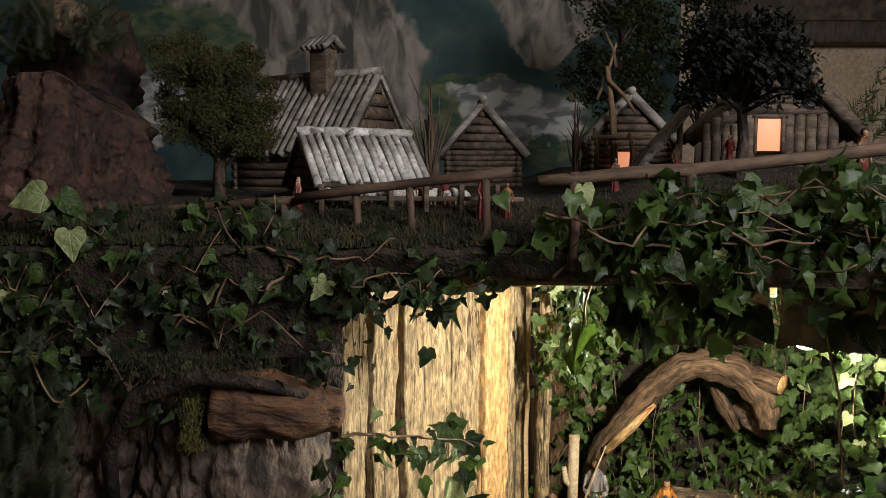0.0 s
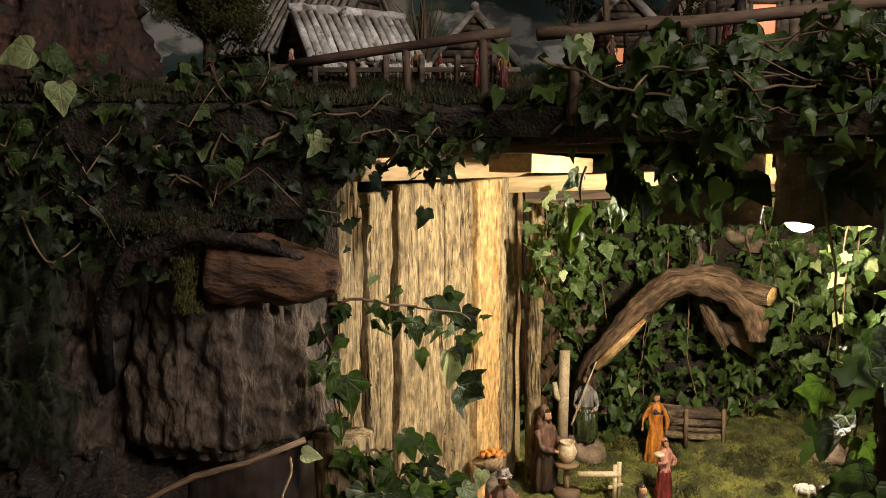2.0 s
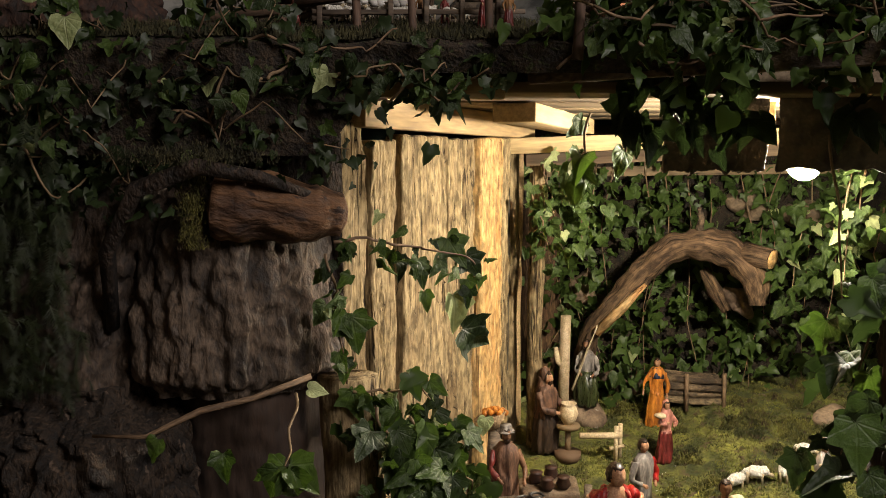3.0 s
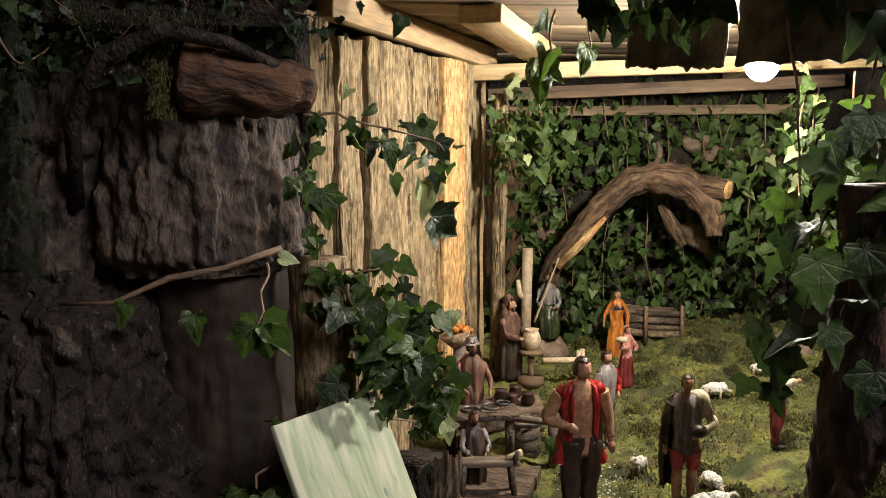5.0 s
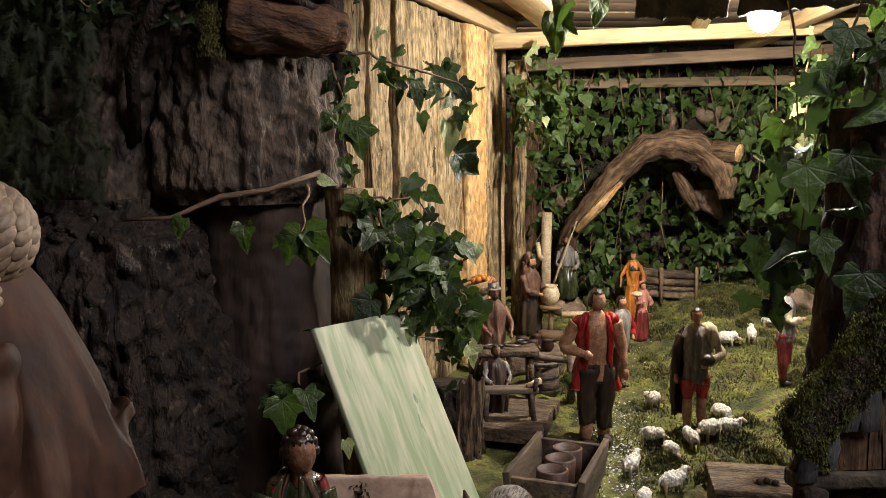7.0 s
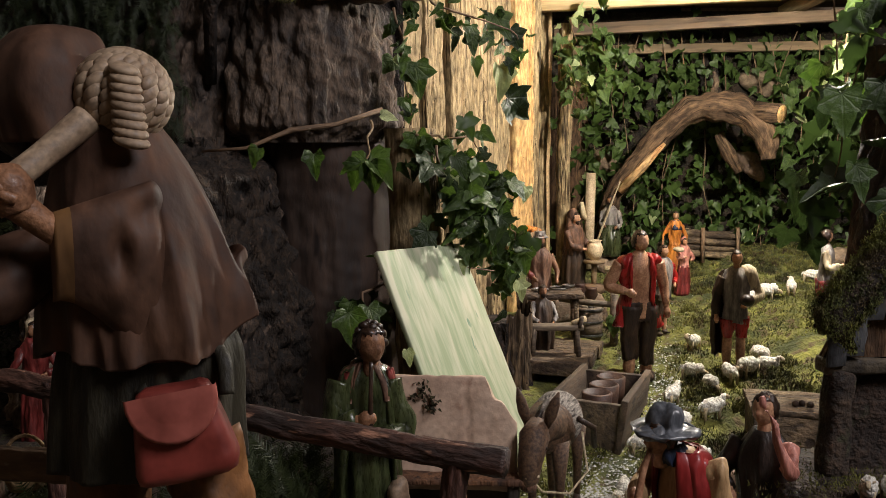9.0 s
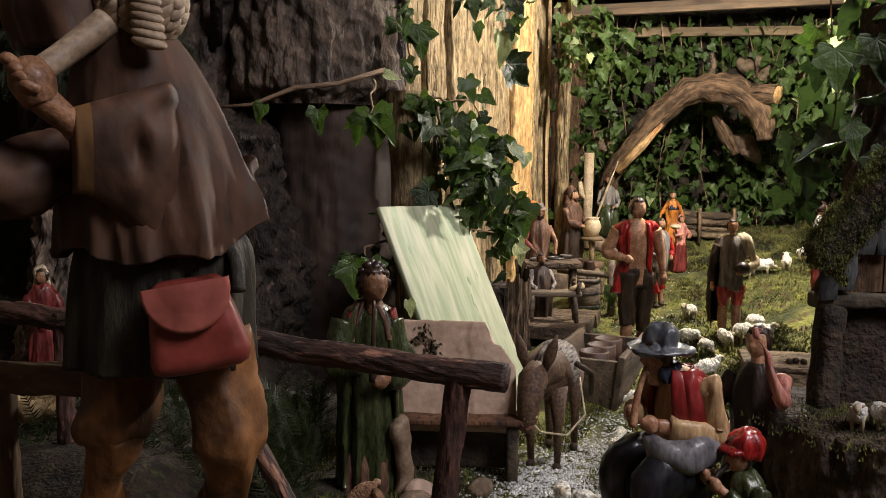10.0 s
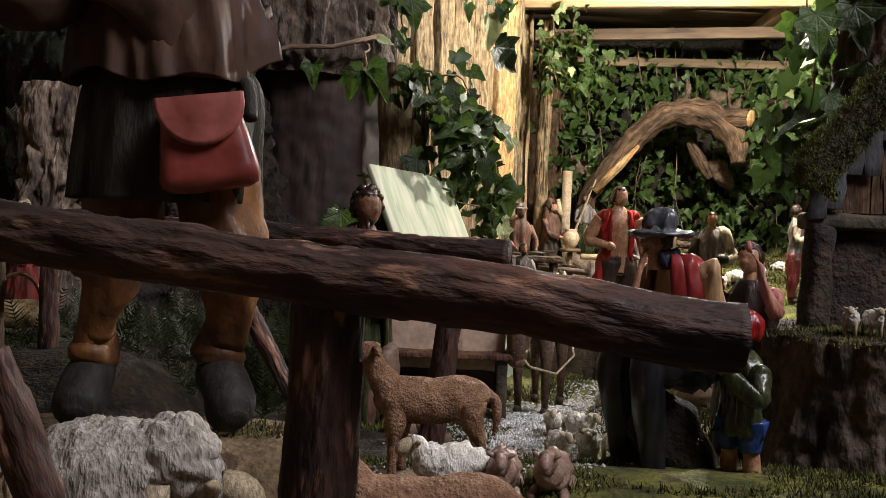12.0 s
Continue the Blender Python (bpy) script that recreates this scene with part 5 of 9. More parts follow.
def head(x, y, z, r=0.062, skin=0, hair=1, turn=0.0, beard=False):
    r *= 0.92
    return [("t", [(x, y + 0.1 * r, z - 1.9 * r), (x, y + 0.05 * r, z - 0.6 * r)], [0.62 * r, 0.55 * r], skin), ("h", x, y, z, r, skin, hair, turn, beard)]


def leg(x, top, shoe, cloth, skin, bare=0.0, y=0.0, foot=0.075, r=0.06, step=0.0):
    """One leg: cloth down to bare, skin below, shoe."""
    r *= 0.78
    k = max(bare, 0.05)
    out = [("t", [(x, y, top), (x * 1.08, y - step * 0.4, (top + k) / 2), (x * 1.1, y - step, k)], [r * 1.35, r * 1.05, r * 0.8], cloth)]
    if bare:
        out.append(("t", [(x * 1.1, y - step, k + 0.02), (x * 1.1, y - step + 0.012, k * 0.6), (x * 1.1, y - step, 0.03)], [r * 0.62, r * 0.74, r * 0.45], skin))
    out.append(("e", (x * 1.15, y - step - 0.025, 0.024), (r * 0.62, foot, 0.028), shoe))
    return out


def arm(sh, el, ha, cloth, skin, r=0.045, sleeve=1.0):
    r *= 0.74
    sh, el, ha = Vector(sh), Vector(el), Vector(ha)
    mid = el.lerp(ha, sleeve * 0.72)
    d = (ha - el).normalized()
    out = [("t", [sh, sh.lerp(el, 0.5), el, mid], [r * 1.2, r * 1.1, r * 0.95, r * (0.95 if cloth != skin else 0.6)], cloth), ("t", [el.lerp(ha, 0.6), ha - d * r * 0.6], [r * 0.62, r * 0.5], skin),
           ("t", [ha - d * r * 0.8, ha, ha + d * r * 0.9], [r * 0.45, r * 0.7, r * 0.3], skin)]
    return out


def on(x, y, turn=0.0, lift=0.0):
    return pose(x, y, ground_z(x, y) + lift, 0, 0, turn)


# man in a red waistcoat, open over his bare chest
sp = leg(-0.065, 0.5, 3, 3, 0, 0.14, r=0.09, step=0.02) + leg(0.085, 0.5, 3, 3, 0, 0.1, r=0.09, y=0.02)
sp += [("l", [(0.12, 0.085, 0, 0.01, 0.42), (0.118, 0.08, 0, 0.005, 0.5), (0.11, 0.075, 0, 0, 0.6), (0.13, 0.085, 0, 0, 0.74), (0.11, 0.07, 0, 0, 0.81), (0.045, 0.045, 0, 0, 0.87)], 0, 0.0, 4),
       ("l", [(0.128, 0.09, 0, 0.01, 0.4), (0.126, 0.088, 0, 0.008, 0.47), (0.122, 0.083, 0, 0.005, 0.53)], 3, 0.03, 5),
       ("v", [(0.21, 0.15, 0.01, 0.02, 0.36, 120), (0.165, 0.115, 0, 0.015, 0.47, 100), (0.138, 0.098, 0, 0.005, 0.58, 70), (0.158, 0.105, 0, 0, 0.72, 58), (0.155, 0.098, 0, 0, 0.79, 60), (0.11, 0.085, 0, 0.01, 0.835, 80), (0.06, 0.06, 0, 0.015, 0.85, 90)], 2, 0.1, 6)]
sp += arm((-0.165, 0, 0.79), (-0.25, 0.03, 0.64), (-0.1, -0.1, 0.6), 0, 0, 0.06) + arm((0.165, 0, 0.79), (0.22, 0.0, 0.63), (0.23, -0.06, 0.46), 0, 0, 0.06)
sp += [("e", (0.14, 0, 0.8), (0.055, 0.07, 0.05), 2), ("e", (-0.14, 0, 0.8), (0.055, 0.07, 0.05), 2)] + head(0.0, -0.02, 0.935, 0.064, 0, 1, 20)
figure("man_figurine", "painted man in an open red waistcoat over a bare chest", [M_SKIN, M_HAIR, M_RED, M_DKBROWN], sp, on(0.315, 1.47, 8), 0.315)

# boy with a bowl, in red shorts, a dark cloak over one shoulder
sp = leg(-0.06, 0.44, 0, 3, 0, 0.29, r=0.085) + leg(0.07, 0.44, 0, 3, 0, 0.29, r=0.085, y=0.02)
sp += [("l", [(0.125, 0.085, 0, 0, 0.41), (0.115, 0.08, 0, 0, 0.55), (0.14, 0.085, 0, 0, 0.74), (0.11, 0.075, 0, 0, 0.82), (0.05, 0.05, 0, 0, 0.86)], 2, 0.06, 7),
       ("v", [(0.07, 0.11, -0.13, 0.05, 0.12, 150), (0.08, 0.12, -0.125, 0.04, 0.45, 140), (0.085, 0.11, -0.1, 0.03, 0.72, 120), (0.06, 0.08, -0.075, 0.02, 0.83, 110)], 5, 0.2, 5)]
sp += arm((-0.13, 0, 0.78), (-0.2, 0.0, 0.6), (-0.19, -0.04, 0.44), 5, 0, 0.05) + arm((0.14, 0, 0.78), (0.24, -0.02, 0.64), (0.05, -0.14, 0.57), 4, 0, 0.055)
sp += [("e", (0.08, -0.14, 0.61), (0.075, 0.06, 0.05), 1), ("t", [(0.04, 0.02, 0.84), (0.13, 0.0, 0.8), (0.19, -0.02, 0.7)], [0.05, 0.07, 0.05], 4)] + head(0, -0.01, 0.94, 0.056, 0, 1, -5)
figure("boy_figurine", "painted boy in red shorts carrying a dark bowl", [M_SKIN, M_HAIR, M_GREY, M_RED, M_CREAM, M_DKBROWN], sp, on(0.53, 1.5, -5), 0.262)

# grey-coated man behind, seen from the side
sp = leg(-0.06, 0.45, 3, 3, 0, r=0.07) + leg(0.07, 0.45, 3, 4, 0, 0.2, r=0.07, y=0.03)
sp += [("l", [(0.13, 0.1, 0, 0, 0.4), (0.12, 0.09, 0, 0, 0.6), (0.14, 0.09, 0, 0, 0.78), (0.05, 0.05, 0, 0, 0.86)], 2, 0.06, 7)]
sp += arm((-0.14, 0, 0.78), (-0.2, -0.03, 0.62), (-0.08, -0.14, 0.56), 2, 0) + arm((0.14, 0, 0.78), (0.2, -0.03, 0.62), (0.08, -0.14, 0.56), 4, 0) + head(0, 0, 0.93, 0.06)
figure("man_figurine", "painted man in a grey coat and red sash", [M_SKIN, M_HAIR, M_GREY, M_DKBROWN, M_RED], sp, on(0.45, 1.78, 30), 0.225)


# robed women
def robed(name, label, mats, m, H, veil=True, arms=None, width=0.15, apron=None, turn=0):
    sp = [("l", [(width * 1.12, width, 0, 0.02, 0.0), (width, width * 0.85, 0, 0.01, 0.25), (width * 0.8, width * 0.62, 0, 0, 0.52)], 3, 0.12, 8),
          ("l", [(width * 0.82, width * 0.66, 0, 0, 0.48), (width * 0.75, width * 0.55, 0, 0, 0.6), (width * 0.92, width * 0.6, 0, 0, 0.76), (width * 0.7, width * 0.5, 0, 0, 0.83), (0.05, 0.05, 0, 0, 0.87)], 2, 0.05, 6)]
    if apron is not None:
        sp.append(("l", [(width * 0.7, 0.03, 0, -width * 0.72, 0.1), (width * 0.6, 0.03, 0, -width * 0.66, 0.3), (width * 0.45, 0.03, 0, -width * 0.5, 0.55)], apron, 0.1, 5))
    for sh, el, ha in arms or (((-0.12, 0, 0.77), (-0.2, -0.01, 0.62), (-0.17, -0.08, 0.48)), ((0.12, 0, 0.77), (0.2, -0.01, 0.62), (0.17, -0.08, 0.48))):
        sp += arm(sh, el, ha, 2, 0, 0.042)
    sp += head(0, -0.01, 0.93, 0.06, 0, 1, turn)
    if veil == "scarf":
        sp.append(("l", [(0.13, 0.1, 0, 0.0, 0.72), (0.12, 0.085, 0, 0, 0.79), (0.07, 0.06, 0, 0, 0.86)], 4, 0.1, 6))
    elif veil:
        sp += [("e", (0, 0.02, 0.945), (0.072, 0.07, 0.078), 4), ("l", [(0.1, 0.06, 0, 0.05, 0.74), (0.085, 0.055, 0, 0.04, 0.84), (0.065, 0.05, 0, 0.03, 0.96)], 4, 0.08, 6)]
    return figure(name, label, mats, sp, m, H)


robed("woman_figurine", "painted woman in an orange dress with a blue scarf", [M_SKIN, M_HAIR, M_ORANGE, M_ORANGE, M_SCARF], on(0.635, 2.34, -5), 0.205, "scarf",
      (((-0.12, 0, 0.77), (-0.22, -0.01, 0.64), (-0.24, -0.08, 0.5)), ((0.12, 0, 0.77), (0.19, -0.01, 0.62), (0.18, -0.05, 0.46))))
robed("woman_figurine", "painted woman in pink with a patterned red skirt", [M_SKIN, M_HAIR, M_PINK, M_CRIMSON, M_PINK], on(0.6, 2.12, 20), 0.165, True,
      (((-0.12, 0, 0.77), (-0.2, -0.08, 0.66), (-0.06, -0.16, 0.68)), ((0.12, 0, 0.77), (0.2, -0.06, 0.64), (0.08, -0.15, 0.62))))
solid("scarf_bundle", Geo().ell((0, 0, 0), (0.016, 0.012, 0.008), wob=0.3), M_CREAM, "white bundle on the woman's shoulder", "bundle", m=on(0.575, 2.09, 0, 0.138))
robed("village_woman_figurine", "painted woman in a cream veil and red shawl holding bread", [M_SKIN_DARK, M_HAIR, M_CRIMSON, M_CRIMSON, M_CREAM], on(-0.715, 0.975, 30), 0.185, True,
      (((-0.12, 0, 0.77), (-0.2, -0.08, 0.6), (-0.03, -0.16, 0.56)), ((0.12, 0, 0.77), (0.2, -0.06, 0.6), (0.04, -0.16, 0.56))), turn=-40)

# potter in a hooded cloak
sp = [("l", [(0.2, 0.17, 0, 0, 0.0), (0.2, 0.18, 0, 0, 0.3), (0.17, 0.14, 0, 0, 0.5)], 3, 0.12, 8), ("l", [(0.19, 0.15, 0, 0, 0.42), (0.17, 0.13, 0, 0, 0.6), (0.15, 0.1, 0, 0, 0.74), (0.06, 0.06, 0, 0, 0.82)], 2, 0.06, 7)]
sp += arm((-0.15, 0, 0.72), (-0.2, -0.12, 0.56), (0.0, -0.26, 0.5), 2, 0, 0.05) + arm((0.15, 0, 0.72), (0.22, -0.1, 0.54), (0.08, -0.26, 0.52), 2, 0, 0.05)
sp += head(0, -0.03, 0.89, 0.068, 0, 1, 10, True) + [("e", (0, 0.03, 0.91), (0.09, 0.085, 0.1), 2), ("l", [(0.13, 0.08, 0, 0.05, 0.7), (0.09, 0.07, 0, 0.05, 0.9)], 2, 0.06, 6)]
figure("potter_figurine", "painted potter in a brown hooded cloak at the wheel", [M_SKIN, M_HAIR, M_BROWN, M_DKBROWN], sp, on(0.29, 2.16, 40, 0.005), 0.225)
jar = [(0.012, 0.012, 0, 0, 0), (0.02, 0.02, 0, 0, 0.012), (0.026, 0.026, 0, 0, 0.03), (0.02, 0.02, 0, 0, 0.047), (0.016, 0.016, 0, 0, 0.052), (0.021, 0.021, 0, 0, 0.057), (0.017, 0.017, 0, 0, 0.056), (0.012, 0.012, 0, 0, 0.04)]
solid("clay_jar", Geo().lathe(jar, 0, 24), M_CLAY, "pale clay jar on the potter's wheel", "jar", m=on(0.345, 2.13, 0, 0.085))
wheel = thing("potters_wheel", "wooden potter's wheel under the clay jar", "potter's wheel", m=on(0.345, 2.13))
part("disc", Geo().lathe([(0.03, 0.03, 0, 0, 0.075), (0.032, 0.032, 0, 0, 0.08), (0.03, 0.03, 0, 0, 0.085)], 0, 24), M_STICK, wheel)
part("shaft", Geo().tube([(0, 0, 0), (0, 0, 0.076)], 0.008, 9), M_STICK, wheel)
part("base", Geo().lathe([(0.035, 0.035, 0, 0, -0.01), (0.035, 0.035, 0, 0, 0.012), (0.01, 0.01, 0, 0, 0.016)], 0, 24), M_STICK, wheel)

# seated weaver with a long pole
sp = [("l", [(0.2, 0.22, 0, -0.03, 0.0), (0.22, 0.22, 0, -0.03, 0.28), (0.17, 0.14, 0, 0.02, 0.5)], 3, 0.1, 8), ("l", [(0.17, 0.13, 0, 0.03, 0.46), (0.16, 0.11, 0, 0.03, 0.7), (0.06, 0.06, 0, 0.02, 0.8)], 2, 0.06, 7)]
sp += arm((-0.15, 0.02, 0.7), (-0.2, -0.1, 0.54), (-0.1, -0.22, 0.48), 2, 0, 0.05) + arm((0.15, 0.02, 0.7), (0.22, -0.1, 0.52), (0.1, -0.24, 0.46), 2, 0, 0.05)
sp += head(0, 0, 0.89, 0.07, 0, 1, -15, True) + [("t", [(-0.25, -0.25, 0.25), (0.18, -0.1, 1.2)], [0.014, 0.01], 4)]
figure("weaver_figurine", "painted bearded man seated with a long pole", [M_SKIN_DARK, M_HAIR, M_GREY, M_GREEN, M_CREAM], sp, pose(0.437, 2.37, 0.24, 0, 0, -10), 0.195)
stone = Geo().ell((0, 0, 0), (0.075, 0.06, 0.05), wob=0.4, sc=18, nu=20, nv=14)
solid("boulder", stone, M_STONE, "brown boulder under the seated weaver", "boulder", m=pose(0.437, 2.38, 0.205))

# smith at the anvil table
sp = [("l", [(0.17, 0.14, 0, 0, 0.0), (0.17, 0.14, 0, 0, 0.35), (0.16, 0.12, 0, 0, 0.5), (0.18, 0.12, 0, 0, 0.7), (0.06, 0.06, 0, 0, 0.82)], 2, 0.1, 8)]
sp += arm((-0.16, 0, 0.72), (-0.22, -0.12, 0.56), (-0.1, -0.25, 0.46), 3, 0, 0.05) + arm((0.16, 0, 0.72), (0.24, -0.1, 0.54), (0.2, -0.26, 0.44), 0, 0, 0.05)
sp += head(0, -0.03, 0.9, 0.07, 0, 1, 10, True) + [("l", [(0.12, 0.12, 0, 0, 0.93), (0.075, 0.075, 0, 0, 0.95), (0.065, 0.065, 0, 0, 1.0)], 4, 0.0, 4)]
figure("smith_figurine", "painted craftsman in a brown hat at a table", [M_SKIN_DARK, M_HAIR, M_BROWN, M_CRIMSON, M_GREY], sp, pose(0.145, 1.78, 0.165, 0, 0, 5), 0.21)
# cutter seated in front
sp = [("l", [(0.2, 0.2, 0, -0.03, 0.0), (0.2, 0.19, 0, -0.03, 0.4), (0.17, 0.13, 0, 0, 0.7), (0.06, 0.06, 0, 0, 0.8)], 2, 0.1, 8)] + head(0, -0.02, 0.9, 0.08, 0, 1, 5, True)
sp += arm((-0.16, 0, 0.72), (-0.22, -0.12, 0.54), (-0.1, -0.26, 0.44), 3, 0, 0.05) + arm((0.16, 0, 0.72), (0.24, -0.1, 0.54), (0.12, -0.28, 0.44), 3, 0, 0.05)
figure("carver_figurine", "painted seated carver in a dark coat", [M_SKIN_DARK, M_HAIR, M_DKBROWN, M_GREY], sp, pose(0.125, 1.565, 0.13, 0, 0, 10), 0.15)

# man in red trousers beside the pillar
sp = leg(-0.06, 0.5, 1, 3, 0, r=0.075) + leg(0.07, 0.5, 1, 3, 0, r=0.075, y=0.03)
sp += [("l", [(0.13, 0.09, 0, 0, 0.42), (0.12, 0.08, 0, 0, 0.58), (0.14, 0.085, 0, 0, 0.76), (0.05, 0.05, 0, 0, 0.86)], 2, 0.05, 7)]
sp += arm((-0.14, 0, 0.78), (-0.2, -0.06, 0.64), (-0.1, -0.2, 0.66), 4, 0) + arm((0.14, 0, 0.78), (0.2, -0.02, 0.62), (0.16, -0.1, 0.5), 4, 0) + head(0, 0, 0.93, 0.06, 0, 1, 40)
figure("man_figurine", "painted man in red trousers beside the pillar", [M_SKIN, M_HAIR, M_GREY, M_CRIMSON, M_CREAM], sp, on(0.79, 1.65, 60), 0.235)


# ---- sheep ----
def sheep_geo(seed, brown=False, lying=False, down=False, n=16):
    """A sheep one unit long, looking along -x."""
    g = Geo()
    z = 0.3 if lying else 0.47
    g.ell((0.05, 0, z), (0.4, 0.22, 0.25), 0, nu=n + 14, nv=n + 6, wob=0.22 if n < 30 else 0.12, sc=11 + seed)
    g.ell((-0.25, 0, z + 0.07), (0.2, 0.18, 0.2), 0, nu=n + 4, nv=n, wob=0.22, sc=14)
    hz = z - 0.05 if down else z + 0.28
    g.tube([(-0.3, 0, z + 0.08), (-0.42, 0, hz), (-0.47, 0, hz)], [0.14, 0.1, 0.09], 9, 0, wob=0.2, sc=14)
    g.ell((-0.54, 0, hz - 0.03), (0.13, 0.075, 0.085), 1, Euler((0, -0.5, 0)).to_matrix(), nu=12)
    for s in (-1, 1):
        g.ell((-0.44, s * 0.11, hz + 0.02), (0.035, 0.075, 0.03), 1, Euler((s * 0.5, 0, 0)).to_matrix(), nu=8, nv=6)
    if not lying:
        for x, s in ((-0.24, -1), (-0.2, 1), (0.3, -1), (0.34, 1)):
            g.tube([(x, s * 0.11, z), (x + 0.02, s * 0.12, 0.26), (x, s * 0.12, 0.0)], [0.08, 0.05, 0.042], 8, 1, wob=0.1)
    else:
        for x, s in ((-0.3, -1), (-0.28, 1), (0.3, -1)):
            g.tube([(x + 0.14, s * 0.16, 0.1), (x, s * 0.2, 0.07), (x - 0.1, s * 0.18, 0.06)], [0.08, 0.06, 0.045], 7, 1)
    g.tube([(0.44, 0, z + 0.1), (0.53, 0, z - 0.02), (0.54, 0, z - 0.14)], [0.045, 0.035, 0.02], 7, 0, wob=0.2)
    return g


SHEEP = {}


def lean_sheep(seed):
    """A short-fleeced sheep one unit long, looking along -x, head raised, long tail."""
    g = Geo()

    def limb2(pts, rad, mat_i=0, n=20, wob=0.05):
        rows = catmull([(*p, r) for p, r in zip(pts, rad)], 6)
        g.tube([r[:3] for r in rows], [float(r[3]) for r in rows], n, mat_i, wob=wob, sc=16)

    limb2([(-0.4, 0, 0.62), (-0.33, 0, 0.6), (-0.18, 0, 0.57), (0.05, 0, 0.56), (0.26, 0, 0.585), (0.4, 0, 0.58), (0.46, 0, 0.55)], [0.06, 0.14, 0.178, 0.172, 0.168, 0.12, 0.03], 0, 40)
    limb2([(-0.28, 0, 0.62), (-0.38, 0, 0.76), (-0.44, 0, 0.9)], [0.13, 0.1, 0.075])
    limb2([(-0.4, 0, 0.93), (-0.5, 0, 0.92), (-0.62, 0, 0.86)], [0.07, 0.075, 0.042], 1)
    for s in (-1, 1):
        limb2([(-0.42, s * 0.05, 0.96), (-0.4, s * 0.12, 0.95), (-0.39, s * 0.16, 0.91)], [0.02, 0.032, 0.01], 1, 10)
    for x, s, f in ((-0.24, -1, -0.03), (-0.2, 1, 0.02), (0.32, -1, 0.03), (0.36, 1, -0.02)):
        back = x > 0
        limb2([(x, s * 0.08, 0.56), (x + f * 0.5, s * 0.1, 0.4), (x + f + (0.05 if back else 0.0), s * 0.1, 0.25), (x + f, s * 0.1, 0.12), (x + f, s * 0.1, 0.02)], [0.12 if back else 0.09, 0.085, 0.042, 0.034, 0.038], 1, 14)
    limb2([(0.44, 0, 0.62), (0.52, 0, 0.55), (0.53, 0, 0.4), (0.52, 0, 0.3)], [0.045, 0.04, 0.03, 0.012], 0, 12)
    out = []
    for p in g.v:
        q = Vector(p)
        w = Vector((q.x * 30 + seed, q.y * 30, q.z * 17))
        d = (q - Vector((min(0.35, max(-0.3, q.x)), 0, max(0.5, q.z)))).normalized()
        out.append(tuple(q + d * (0.008 * (1 - 2.4 * abs(noise.noise(w))) + 0.004 * noise.noise(w * 2.3))))
    g.v = out
    return g



def woolly(p, seed):
    """Locks of fleece pressed into the body of a large sheep."""
    q = Vector(p)
    c = Vector((min(0.3, max(-0.25, q.x)), 0, 0.45))
    d = (q - c).normalized()
    w = Vector((q.x * 22 + seed, q.y * 22, q.z * 6))
    return tuple(q + d * (0.013 * (1 - 2.2 * abs(noise.noise(w))) + 0.006 * noise.noise(w * 2.2)) * smooth01(0.2, 0.34, q.z))



def sheep(x, y, size, turn, kind="white", lift=None, seed=1, lying=False, down=False, label=""):
    key = (kind, lying, down, seed % 2, size > 0.1)
    if key not in SHEEP:
        # "cream" is the white sheep with its dimmer light put into the wool
        mats = {"white": [M_WOOL, M_CREAM], "tan": [M_WOOL_BROWN, M_WOOL_BROWN] if size > 0.1 else [M_LAMB, M_LAMB], "cream": [M_WOOL_DIMMED, M_CREAM]}[kind]
        g = lean_sheep(seed) if kind == "tan" and size > 0.1 else sheep_geo(seed % 2, lying=lying, down=down, n=44 if size > 0.1 else 16)
        if size > 0.1 and kind != "tan":
            g.v = [woolly(p, seed) for p in g.v]
        SHEEP[key] = g.mesh("sheep", mats)
    ob = new("sheep_figurine", SHEEP[key])
    z = ground_z(x, y) if lift is None else lift
    ob.matrix_world = pose(x, y, z - 0.002, 0, 0, turn) @ Matrix.Scale(size, 4)
    return tagged(ob, label or "small painted sheep of %s standing on moss" % ("white plaster" if kind != "tan" else "tan plaster"), "sheep", "flock")


FLOCK = [(0.357, 1.345, 0.075, 230), (0.426, 1.444, 0.07, 150), (0.442, 1.375, 0.07, 100), (0.407, 1.255, 0.078, 200), (0.496, 1.421, 0.07, 280), (0.545, 1.45, 0.085, 30), (0.593, 1.47, 0.072, 140), (0.612, 1.56, 0.085, 100), (0.34, 1.207, 0.07, 60),
         (0.483, 1.63, 0.07, 40), (0.765, 1.924, 0.08, 165), (0.72, 1.93, 0.075, 200), (0.819, 1.901, 0.075, 250), (0.923, 2.012, 0.07, 140), (0.182, 0.985, 0.06, 250), (0.161, 0.925, 0.055, 80), (0.248, 1.148, 0.07, 200), (0.33, 1.08, 0.065, 30)]
for k, (x, y, s, t) in enumerate(FLOCK):
    sheep(x, y, 0.76 * s, t, seed=k, down=k % 3 != 0)
for x, y, s, t, l in ((0.022, 0.53, 0.052, 100, None), (0.063, 0.575, 0.058, 75, None), (0.1, 0.585, 0.056, 110, None), (0.075, 0.68, 0.055, 120, None), (0.05, 0.72, 0.05, 80, None)):
    sheep(x, y, s, t, "white", l, 1)
sheep(0.345, 0.57, 0.042, 60, "white", 0.206, 0, label="tiny white plaster lamb standing at the stump edge")
sheep(0.37, 0.57, 0.042, 80, "white", 0.206, 1, label="tiny white plaster lamb standing on the stump")
sheep(-0.118, 0.43, 0.118, 4, "tan", 0.088, 1, label="tan painted sheep standing with raised head")
sheep(-0.335, 0.25, 0.15, 185, "cream", 0.065, 0, down=True, label="white woolly sheep with its head down by the rail")
